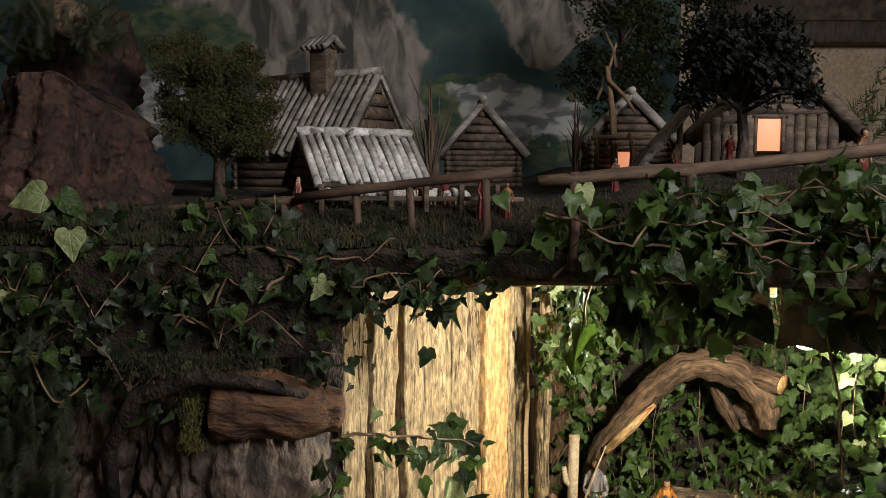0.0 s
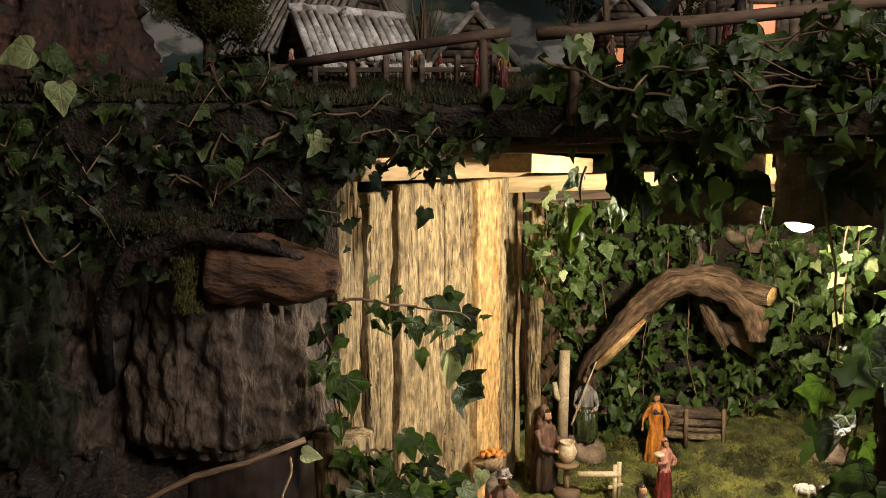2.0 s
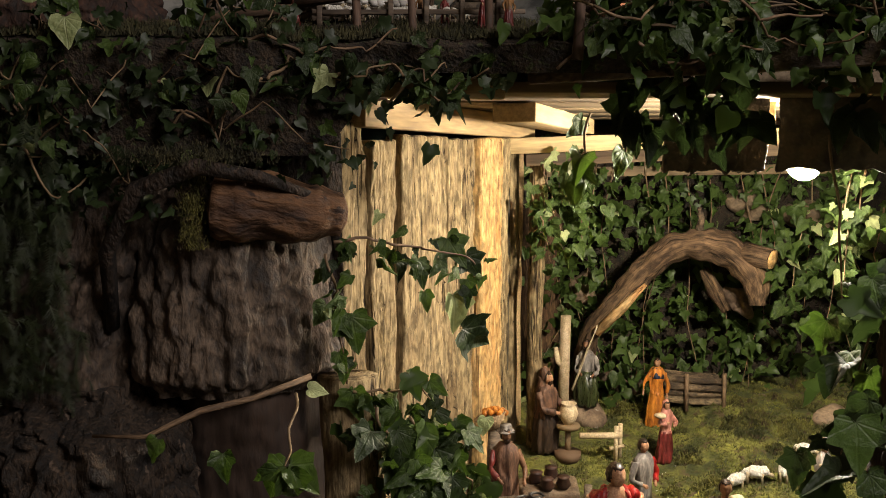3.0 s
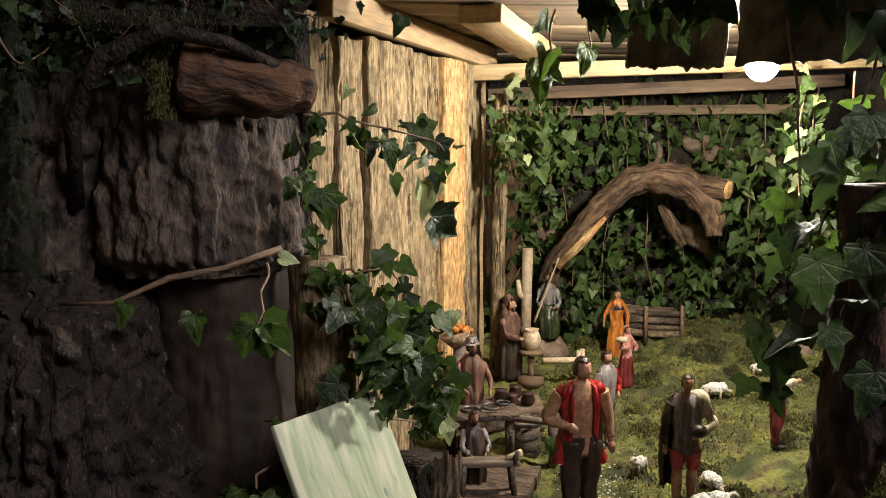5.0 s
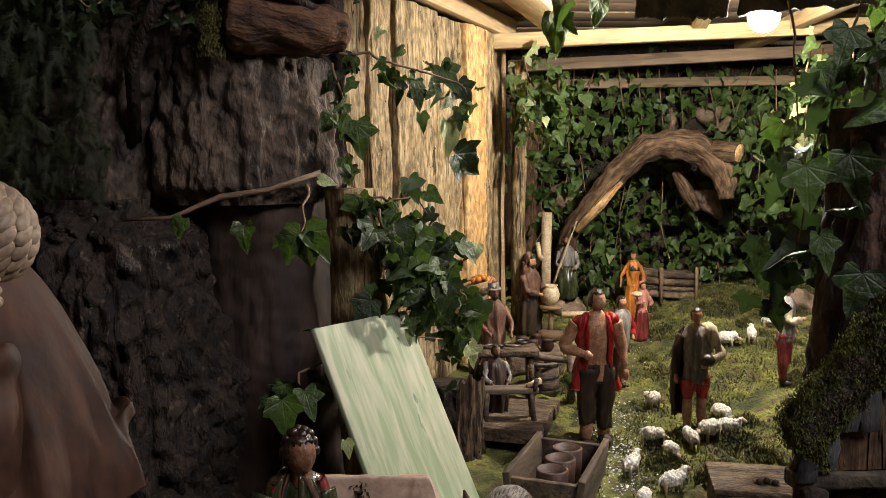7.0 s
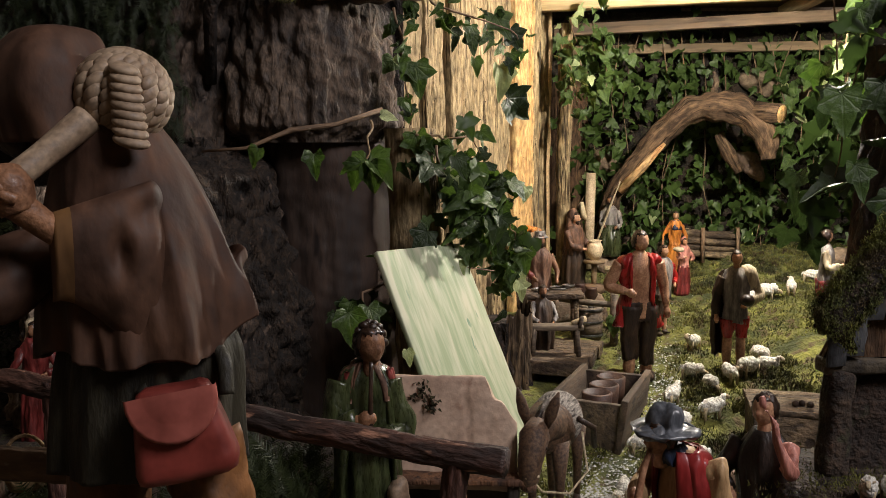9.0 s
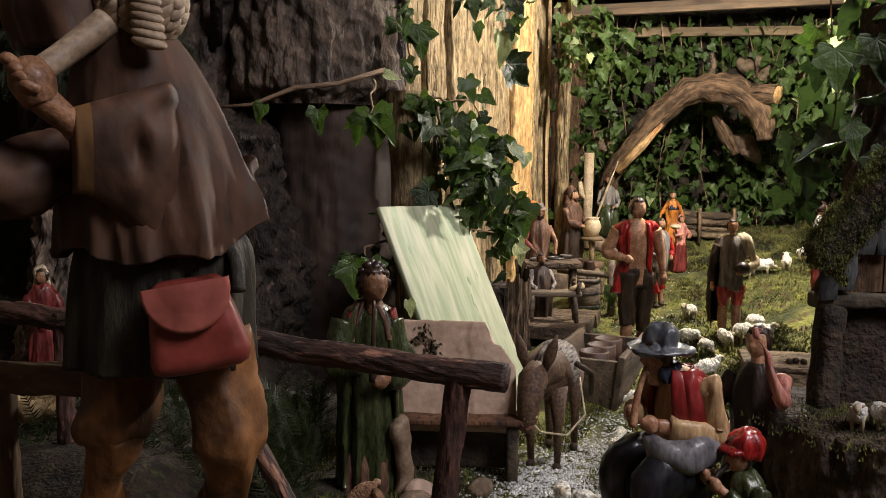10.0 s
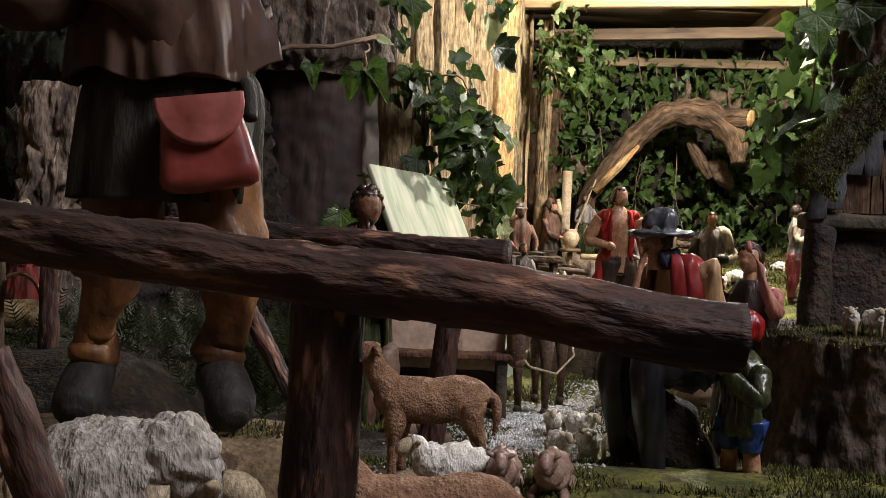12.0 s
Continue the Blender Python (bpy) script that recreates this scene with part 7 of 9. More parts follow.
for k in range(8):
    x = 0.34 + 0.021 * k
    drop = (0.05, 0.062, 0.045, 0.07, 0.052, 0.058, 0.066, 0.05)[k]
    part("slate", Geo().box((0.022, 0.004, drop), bev=0.3, div=(3, 1, 5), rough=0.003, sc=60), M_SLATE, near, "dim grey-blue slate under the gable edge", m=pose(x, 0.646 - 0.001 * (k % 2), 0.383 + 0.021 * k * 1.15 - drop / 2, 4, 3 * (k % 3 - 1), 3))
part("lintel", Geo().box((0.2, 0.03, 0.02), bev=0.25, div=(8, 2, 2), rough=0.003), M_DARKBOARD, near, m=pose(0.43, 0.665, 0.331))
part("wall", Geo().box((0.17, 0.06, 0.14), bev=0.12, div=(9, 4, 8), rough=0.005, sc=22), M_PILLAR, near, "plain brown clay wall", m=pose(0.45, 0.7, 0.255))
part("pillar", Geo().box((0.03, 0.03, 0.13), bev=0.25, div=(4, 4, 10), rough=0.005, sc=30), M_PILLAR, near, "rounded corner post of clay", m=pose(0.35, 0.662, 0.262, 0, 3, 10))

# ---- rails of the bridge in front ----
def barked(name, pts, r, material, parent, label=""):
    """A round pole in flaking bark: long plates, bare hollows between them, knots."""
    P, run = [Vector(p) for p in pts], [0.0]
    for a, b in zip(P, P[1:]):
        run.append(run[-1] + (b - a).length)
    steps, n = max(12, int(run[-1] / 0.0035)), 44
    verts, faces, grain = [], [], []
    for i in range(steps + 1):
        s = run[-1] * i / steps
        k = max(j for j in range(len(run) - 1) if run[j] <= s + 1e-9)
        c = P[k].lerp(P[k + 1], (s - run[k]) / (run[k + 1] - run[k]))
        d = (P[k + 1] - P[k]).normalized()
        side = d.cross(Vector((0.3, 0.2, 1))).normalized()
        up = d.cross(side)
        for j in range(n):
            a = 2 * math.pi * j / n
            ca, sa = math.cos(a), math.sin(a)
            w = Vector((s / r * 0.35 + P[0].x * 9, ca * 1.6, sa * 1.6))
            plate = smooth01(-0.1, 0.08, noise.noise(w * 1.3) + 0.35 * noise.noise(w * 3.1))
            q = 1 + 0.1 * (plate - 0.5) + 0.1 * noise.noise(w * 0.45) + 0.05 * noise.noise(Vector((w.x * 2.0, w.y * 4, w.z * 4))) + 0.025 * noise.noise(Vector((w.x * 7.0, w.y * 9, w.z * 9)))
            verts.append(c + (side * ca + up * sa) * r * q)
            grain.append((s, ca * r, sa * r))
    for i in range(steps):
        for j in range(n):
            j2 = (j + 1) % n
            faces.append((i * n + j, i * n + j2, (i + 1) * n + j2, (i + 1) * n + j))
    faces += [tuple(range(n - 1, -1, -1)), tuple(steps * n + j for j in range(n))]
    return part(name, Geo().add(verts, faces, grain=grain), material, parent, label)


def round_rail(name, label, pts, r, posts, material=M_RAIL):
    th = thing(name, label, "railing")
    P = [Vector(p) for p in pts]
    full = []
    for a, b in zip(P, P[1:]):
        full += [a.lerp(b, k / 10) for k in range(10)]
    full.append(P[-1])
    full = [p + Vector((0, 0, 0.003 * nz(p.x, p.y, 0, 14.0))) for p in full]
    barked("rail", full, r, material, th, "barked round rail")
    for a, b, pr in posts:
        a, b = Vector(a), Vector(b)
        barked("post", [a.lerp(b, k / 8) for k in range(9)], pr, material, th)
    return th


round_rail("bridge_rail", "dark barked pole railing in front", [(-0.5, 0.102, 0.317), (-0.35, 0.072, 0.303), (-0.18, 0.036, 0.286), (-0.009, 0.0, 0.269)], 0.0138,
           [((-0.19, 0.05, 0.02), (-0.176, 0.045, 0.28), 0.0165), ((-0.29, 0.12, 0.05), (-0.36, 0.12, 0.235), 0.012)])
round_rail("bridge_rail", "dark barked pole railing behind the shepherd", [(-0.75, 0.765, 0.305), (-0.55, 0.688, 0.301), (-0.288, 0.584, 0.294), (-0.043, 0.488, 0.284)], 0.0135,
           [((-0.118, 0.5, 0.04), (-0.088, 0.505, 0.285), 0.0125), ((-0.2, 0.48, 0.06), (-0.315, 0.5, 0.26), 0.0085), ((-0.56, 0.69, 0.1), (-0.56, 0.69, 0.31), 0.011)])
round_rail("bridge_rail", "short grey-brown barked log railing", [(-0.7, 0.56, 0.275), (-0.46, 0.5, 0.278), (-0.4, 0.49, 0.278)], 0.016, [((-0.55, 0.53, 0.12), (-0.55, 0.53, 0.28), 0.01)], M_POLE)

# ---- shepherd in front ----
g = Geo()
V = Vector


def limb(pts, rad, mat_i, n=22, wob=0.05, sc=40):
    rows = catmull([(*p, r) for p, r in zip(pts, rad)], 6)
    g.tube([r[:3] for r in rows], [float(r[3]) for r in rows], n, mat_i, wob=wob, sc=sc)


# 0 skin, 1 fleece and hair, 2 trousers, 3 boots, 4 tunic, 5 cape, 6 satchel, 7 cuff
def booted(hip, knee, ankle, toe, width):
    """One leg: a baggy trouser leg gathered under the knee, stocking rolled at the ankle and a blunt boot."""
    h, k, a, t = V(hip), V(knee), V(ankle), V(toe)
    low = k.lerp(a, 0.62)
    limb([h, h.lerp(k, 0.5), k + V((0, 0, 0.012)), k - V((0, 0, 0.004)), low], [width, width * 0.98, width * 0.93, width * 0.74, width * 0.46], 2, 44, 0.15, 30)
    limb([low + V((0, 0, 0.01)), a + V((0, 0, 0.02))], [width * 0.5, width * 0.46], 2, 18)
    limb([a + V((0, 0, 0.03)), a + V((0.001, 0, 0.018)), a + V((0, -0.002, 0.008))], [0.0145, 0.0175, 0.016], 2, 22, 0.3, 60)
    limb([a + V((0, 0.004, 0.014)), a, a.lerp(t, 0.4) + V((0, 0, 0.004)), a.lerp(t, 0.8), t], [0.016, 0.0185, 0.02, 0.0195, 0.011], 3, 30, 0.14)


booted((-0.306, 0.398, 0.345), (-0.287, 0.382, 0.25), (-0.298, 0.396, 0.178), (-0.276, 0.355, 0.146), 0.031)
booted((-0.376, 0.4, 0.35), (-0.392, 0.392, 0.255), (-0.405, 0.4, 0.178), (-0.402, 0.352, 0.146), 0.034)
tunic = [(0.077, 0.058, -0.35, 0.405, 0.322), (0.076, 0.057, -0.349, 0.405, 0.36), (0.072, 0.055, -0.345, 0.407, 0.42), (0.05, 0.04, -0.345, 0.407, 0.45)]
g.lathe([tuple(float(x) for x in r) for r in catmull(tunic, 6)], 4, 90, 0.07, 9)
cape = [(0.085, 0.07, -0.349, 0.405, 0.42), (0.083, 0.068, -0.349, 0.405, 0.455), (0.074, 0.062, -0.352, 0.405, 0.505), (0.059, 0.054, -0.358, 0.405, 0.55), (0.044, 0.045, -0.364, 0.405, 0.585), (0.03, 0.035, -0.373, 0.405, 0.612)]
start = len(g.v)
g.lathe([tuple(float(x) for x in r) for r in catmull(cape, 10)], 5, 160, 0.0, 5)
# sharp folds fall from the shoulder to pointed corners of the hem, with hollows by the elbow
RIDGES = ((-0.9, 0.28, 0.17), (-0.08, 0.22, 0.14), (0.3, 0.12, 0.12), (-1.35, 0.12, 0.12), (-1.85, 0.14, 0.14), (1.2, 0.14, 0.3), (2.2, 0.14, 0.3), (-2.6, 0.14, 0.25))
for i in range(start, len(g.v)):
    x, y, z = g.v[i]
    low = smooth01(0.6, 0.43, z)
    a = math.atan2((y - 0.405) / 0.82, x + 0.352)
    push = sum(h * math.exp(-abs(a - c + 0.25 * (z - 0.42) / 0.1 * 0.3) / w) for c, h, w in RIDGES) - 0.14
    push += 0.1 * (0.5 - 2.0 * abs(noise.noise(Vector((a * 2.6, z * 7 + a, 4.0)))))
    dent = -0.2 * math.exp(-((a + 1.25) / 0.16) ** 2 - ((z - 0.523) / 0.014) ** 2) - 0.22 * math.exp(-((a + 1.6) / 0.14) ** 2 - ((z - 0.487) / 0.02) ** 2)
    k = 1 + low * push + dent
    hem = 0.066 * smooth01(-0.75, 0.45, a) * (1 - smooth01(1.6, 3.0, a)) - 0.012 * math.exp(-abs(a + 0.08) / 0.15) - 0.008 * math.exp(-abs(a + 0.9) / 0.2) + 0.006 * math.sin(5 * a)
    g.v[i] = (-0.352 + (x + 0.352) * k, 0.405 + (y - 0.405) * k, z + smooth01(0.5, 0.42, z) * hem)
# sleeve, cuff, hand and strap


def drape(u, v):
    """The wide sleeve hanging round the forearm, from the wrist (u 0) into the cape (u 1)."""
    a = 2 * math.pi * v
    c = V((-0.386, 0.326, 0.0)).lerp(V((-0.3, 0.366, 0.0)), u) + V((-0.012, 0.045, 0.0)) * smooth01(0.72, 1.0, u)
    top, low = 0.534 + 0.03 * u - 0.045 * smooth01(0.74, 1.0, u), 0.47 - 0.046 * smooth01(0.05, 0.75, u)
    mouth = smooth01(-0.02, 0.035, u)
    thick = (0.0165 + 0.009 * math.sin(3.1 * u)) * mouth * (0.75 + 0.25 * math.cos(a))
    z = (top + low) / 2 + (top - low) / 2 * math.cos(a)
    front = max(0.0, math.sin(a))
    down = (top - z) / (top - low)
    dent = front * (0.013 * math.exp(-((u - 0.7) / 0.14) ** 2 - ((down - 0.16) / 0.1) ** 2) + 0.012 * math.exp(-((u - 0.48) / 0.08) ** 2 - ((down - 0.4) / 0.16) ** 2))
    fold = front * 0.003 * smooth01(0.1, 0.5, u) * math.sin(13 * u + 2.0 * down) * down
    return c + V((0.48, -0.88, 0.0)) * (thick * math.sin(a) - dent + fold) + V((0, 0, z))


start = len(g.f)
g.grid(drape, 60, 48, 5)
for i in range(start, len(g.f)):
    if (i - start) % 60 < 9:
        g.m[i] = 7
limb([(-0.374, 0.333, 0.512), (-0.402, 0.312, 0.542)], [0.009, 0.0115], 0)
limb([(-0.4, 0.313, 0.536), (-0.406, 0.312, 0.553), (-0.41, 0.316, 0.566)], [0.012, 0.0165, 0.011], 0)
for k in range(4):
    limb([(-0.396 - 0.005 * k, 0.302, 0.545 + 0.006 * k), (-0.404 - 0.004 * k, 0.299, 0.549 + 0.006 * k), (-0.413 - 0.003 * k, 0.306, 0.55 + 0.006 * k)], [0.0045, 0.005, 0.004], 0, 10)
limb([(-0.416, 0.32, 0.552), (-0.395, 0.34, 0.574), (-0.37, 0.365, 0.602)], [0.011, 0.01, 0.012], 1)
limb([(-0.415, 0.375, 0.5), (-0.44, 0.345, 0.478), (-0.475, 0.325, 0.49)], [0.025, 0.029, 0.021], 5, 50, wob=0.22, sc=60)
limb([(-0.475, 0.325, 0.49), (-0.482, 0.322, 0.52)], [0.012, 0.013], 0)
face(g, Matrix.Identity(4), -0.424, 0.404, 0.618, 0.033, 0, 8, -80, True)
# hood
hood = [(0.052, 0.048, -0.408, 0.408, 0.585), (0.052, 0.05, -0.413, 0.408, 0.62), (0.046, 0.045, -0.415, 0.41, 0.65), (0.03, 0.03, -0.412, 0.414, 0.672), (0.006, 0.006, -0.412, 0.414, 0.678)]
g.lathe([tuple(float(x) for x in r) for r in catmull(hood, 6)], 5, 90, 0.1, 4, 1.2, wob=0.1, sc=30)
# rolled fleece: locks in rows, one hanging tail
C = V((-0.352, 0.392, 0.621))
for i in range(11):
    for j in range(15):
        b, a = math.pi * (i + 0.6) / 11.2, 2 * math.pi * (j + 0.5 * (i % 2)) / 15 + 0.16 * i
        q = V((math.sin(b) * math.cos(a) * 0.034, math.sin(b) * math.sin(a) * 0.033, math.cos(b) * 0.033))
        R = q.normalized().to_track_quat("Z", "Y").to_matrix() @ Euler((0, 0, 0.8)).to_matrix()
        g.ell(C + q, (0.0105, 0.0062, 0.0048), 1, R, nu=9, nv=6)
g.ell(C, (0.034, 0.033, 0.033), 1, nu=20, nv=14)
for k in range(9):
    g.ell(V((-0.339 + 0.0008 * k, 0.36 - 0.0012 * k, 0.638 - 0.0066 * k)), (0.0118 + 0.0003 * k, 0.01, 0.0052), 1, Euler((0.2, 0.25, 0)).to_matrix(), nu=14, nv=8)
# red satchel with a round flap
SM = pose(-0.302, 0.343, 0.367, 0, -9, 10)
start = len(g.v)
g.box((0.08, 0.034, 0.074), None, 6, bev=0.3, div=(10, 3, 8), rough=0.0015)
for i in range(start, len(g.v)):
    x, y, z = g.v[i]
    x *= 0.86 - 3.6 * z * (1 if z < 0 else 1.3)
    g.v[i] = tuple(SM @ Vector((x, y * (1 - 5 * z), z + 0.05 * x * x / 0.04)))
flap = []
for k in range(15):
    a = math.pi + math.pi * k / 14
    flap.append((0.036 * math.cos(a), 0.04 * math.sin(a) * 0.98))
fv, ff = [], []
for ly, sc2 in ((0.0, 1.0), (-0.0045, 0.98), (-0.0055, 0.9), (-0.0042, 0.62), (-0.005, 0.56), (-0.006, 0.0)):
    fv += [(x * sc2, -0.0175 + ly, 0.036 + z * sc2) for x, z in flap]
for r in range(5):
    for k in range(14):
        ff.append((r * 15 + k, r * 15 + k + 1, (r + 1) * 15 + k + 1, (r + 1) * 15 + k))
start = len(g.v)
g.add(fv, ff, 9)
for i in range(start, len(g.v)):
    x, y, z = g.v[i]
    g.v[i] = tuple(SM @ Vector((x * (1.02 - 2.4 * z), y * (1 - 5 * z) - 0.001, z)))
limb([(-0.272, 0.362, 0.39), (-0.276, 0.372, 0.415), (-0.29, 0.385, 0.43)], [0.006, 0.006, 0.005], 4, 12)
limb([(-0.335, 0.352, 0.392), (-0.325, 0.362, 0.412), (-0.315, 0.375, 0.43)], [0.005, 0.005, 0.005], 4, 8)
limb([(-0.462, 0.335, 0.62), (-0.464, 0.335, 0.4), (-0.466, 0.335, 0.15)], [0.005, 0.005, 0.005], 3, 8)
me = g.mesh("shepherd_figurine", [M_SKIN_DARK, M_FLEECE, M_TROUSER, M_BOOT, M_TUNIC, M_CAPE, M_SATCHEL, M_CUFF, M_HAIR, M_FLAP])
creased(me, 0.5, (0, 1, 3, 4, 5, 6, 7, 8, 9), 0.014, 11.0, 2.0)
tagged(new("shepherd_figurine", me), "painted shepherd in a brown cape with a red satchel", "figurine")

# flute player in a green mantle
sp = [("l", [(0.14, 0.12, 0, 0.02, 0.0), (0.135, 0.115, 0, 0.01, 0.25), (0.12, 0.095, 0, 0, 0.5), (0.135, 0.1, 0, 0, 0.7), (0.1, 0.07, 0, 0, 0.79), (0.04, 0.04, 0, 0, 0.84)], 2, 0.12, 8),
      ("v", [(0.18, 0.15, 0, 0.03, 0.04, 110), (0.175, 0.14, 0, 0.02, 0.4, 95), (0.165, 0.12, 0, 0.01, 0.66, 80), (0.13, 0.095, 0, 0.01, 0.77, 85), (0.08, 0.07, 0, 0.01, 0.82, 100)], 3, 0.1, 7)]
sp += arm((-0.14, 0, 0.74), (-0.2, -0.06, 0.56), (-0.02, -0.16, 0.62), 2, 0, 0.075) + arm((0.14, 0, 0.74), (0.2, -0.06, 0.54), (0.04, -0.17, 0.52), 2, 0, 0.075)
sp += head(0.02, -0.04, 0.905, 0.074, 0, 1, 22) + [("t", [(0.01, -0.13, 0.85), (0.0, -0.17, 0.68), (-0.01, -0.19, 0.52)], [0.01, 0.013, 0.02], 1), ("v", [(0.15, 0.11, 0, 0.01, 0.68, 70), (0.13, 0.1, 0, 0.01, 0.76, 60), (0.07, 0.07, 0, 0.0, 0.83, 50)], 4, 0.1, 6), ("t", [(0.17, -0.09, -0.02), (0.18, -0.09, 0.1), (0.165, -0.085, 0.22), (0.15, -0.08, 0.31), (0.14, -0.08, 0.335)], [0.05, 0.055, 0.05, 0.055, 0.02], 5, 0.35),
       ("l", [(0.15, 0.125, 0, 0.025, -0.01), (0.146, 0.122, 0, 0.02, 0.12), (0.12, 0.1, 0, 0.02, 0.2)], 4, 0.14, 9), ("v", [(0.176, 0.13, 0.02, 0.0, 0.6, 150), (0.158, 0.116, 0.015, 0.0, 0.7, 130), (0.12, 0.095, 0.01, 0.0, 0.8, 120)], 6, 0.12, 7)]
for k in range(34):
    a, b = 2.4 * k, math.acos(1 - 1.25 * (k + 0.5) / 34)
    if math.cos(a - 0.4) > -0.35 or b < 0.75:
        sp.append(("e", (0.02 + 0.076 * math.sin(b) * math.sin(a - 0.4), -0.03 + 0.07 * math.sin(b) * math.cos(a - 0.4), 0.91 + 0.082 * math.cos(b)), (0.024, 0.021, 0.018), 1))
figure("flute_player_figurine", "painted dark-haired youth in a glossy green mantle playing a flute", [M_SKIN_DARK, M_HAIR, M_GREEN, M_GREEN, M_BROWN, M_FLEECE, M_CRIMSON], sp, pose(-0.2, 0.79, 0.045, 0, 0, 12), 0.315, n=28, amp=0.012, fr=11.0, slim=0.76)

# seated bagpiper with a hat
sp = [("l", [(0.15, 0.14, 0, 0.04, 0.38), (0.14, 0.125, 0, 0.04, 0.5), (0.135, 0.11, 0, 0.03, 0.66), (0.118, 0.09, 0, 0.02, 0.78), (0.06, 0.06, 0, -0.02, 0.83)], 5, 0.03, 6),
      ("v", [(0.17, 0.155, 0, 0.04, 0.4, 90), (0.16, 0.14, 0, 0.035, 0.54, 70), (0.165, 0.135, 0, 0.025, 0.7, 60), (0.145, 0.12, 0, 0.01, 0.79, 60), (0.09, 0.09, 0, -0.01, 0.83, 80)], 2, 0.035, 5)]
for s in (-1, 1):
    sp += [("t", [(s * 0.09, 0.05, 0.43), (s * 0.12, -0.12, 0.46), (s * 0.13, -0.24, 0.4), (s * 0.13, -0.2, 0.2), (s * 0.13, -0.17, 0.04)], [0.105, 0.1, 0.085, 0.07, 0.05], 4), ("t", [(s * 0.13, -0.15, 0.03), (s * 0.13, -0.24, 0.025), (s * 0.14, -0.3, 0.015)], [0.05, 0.045, 0.02], 4)]
sp += [("t", [(0.17, 0.13, 0.575), (0.2, 0.05, 0.555), (0.19, -0.06, 0.54), (0.13, -0.16, 0.55), (0.05, -0.22, 0.6)], [0.025, 0.056, 0.062, 0.05, 0.02], 6)]
sp += arm((-0.14, 0.02, 0.78), (-0.2, -0.08, 0.64), (-0.04, -0.23, 0.66), 5, 0, 0.065) + arm((0.15, 0.085, 0.765), (0.185, 0.13, 0.6), (0.08, -0.2, 0.645), 5, 0, 0.066)
sp += [("l", [(0.098, 0.09, 0, -0.03, 0.775), (0.088, 0.085, 0, -0.05, 0.81), (0.058, 0.06, 0, -0.07, 0.85)], 7, 0.15, 6), ("e", (0.15, 0.085, 0.765), (0.06, 0.06, 0.055), 5), ("e", (0.185, 0.125, 0.605), (0.052, 0.052, 0.045), 5)] + head(0.0, -0.12, 0.875, 0.06, 0, 1, 0)
sp += [("l", [(0.05, 0.05, 0, -0.11, 0.912), (0.12, 0.125, 0, -0.105, 0.888), (0.15, 0.158, 0, -0.1, 0.9), (0.144, 0.15, 0, -0.1, 0.906), (0.08, 0.084, 0, -0.1, 0.914), (0.077, 0.078, 0, -0.095, 0.94), (0.068, 0.07, 0, -0.09, 0.966), (0.042, 0.045, 0, -0.09, 0.985), (0.006, 0.006, 0, -0.09, 0.99)], 3, 0.03, 2),
       ("t", [(0.02, -0.19, 0.84), (0.03, -0.24, 0.74), (0.04, -0.27, 0.63)], [0.012, 0.016, 0.022], 0)]
figure("bagpiper_figurine", "painted seated bagpiper in a grey hat and red waistcoat", [M_SKIN, M_HAIR, M_VEST, M_BLUEGREY, M_BREECH, M_SLEEVE, M_BAG, M_SCARF], sp, pose(0.13, 0.515, 0.06, 0, 0, -70), 0.277, n=28, amp=0.011, slim=0.74)
solid("boulder", Geo().ell((0, 0, 0), (0.05, 0.045, 0.05), wob=0.5, sc=24, nu=20, nv=14), M_SOIL, "dark boulder under the bagpiper", "boulder", m=pose(0.135, 0.53, 0.095))

# boy with a red cap playing
sp = leg(-0.07, 0.45, 1, 3, 0, 0.3, r=0.095) + leg(0.08, 0.45, 1, 3, 0, 0.3, r=0.095, y=0.02)
sp += [("l", [(0.16, 0.12, 0, 0, 0.38), (0.14, 0.1, 0, 0, 0.55), (0.15, 0.1, 0, 0, 0.72), (0.05, 0.05, 0, 0, 0.8)], 2, 0.1, 7)]
sp += arm((-0.15, 0, 0.7), (-0.24, -0.08, 0.6), (-0.1, -0.22, 0.76), 2, 0, 0.07) + arm((0.15, 0, 0.7), (0.22, -0.1, 0.58), (0.0, -0.23, 0.74), 2, 0, 0.07)
sp += head(-0.01, -0.03, 0.87, 0.085, 0, 1, 0) + [("l", [(0.1, 0.1, 0, 0.02, 0.86), (0.11, 0.112, 0, 0.01, 0.89), (0.1, 0.105, 0, 0.01, 0.945), (0.06, 0.065, 0, 0.015, 0.985), (0.01, 0.01, 0, 0.02, 1.0)], 4, 0.03, 4), ("l", [(0.06, 0.03, 0, -0.12, 0.885), (0.08, 0.05, 0, -0.11, 0.9), (0.05, 0.04, 0, -0.09, 0.915)], 4, 0.0, 4), ("t", [(-0.01, -0.12, 0.83), (-0.02, -0.26, 0.74)], [0.014, 0.02], 1)]
figure("boy_figurine", "painted boy with a red cap, green shirt and blue shorts", [M_SKIN, M_HAIR, M_GREEN, M_BLUE, M_RED], sp, pose(0.187, 0.475, 0.045, 0, 0, -65), 0.193, n=26)

# woman shading her eyes
sp = [("l", [(0.19, 0.16, 0, 0.02, 0.0), (0.17, 0.14, 0, 0.01, 0.3), (0.13, 0.1, 0, 0, 0.5), (0.15, 0.1, 0, 0, 0.7), (0.06, 0.06, 0, 0, 0.82)], 2, 0.14, 8)]
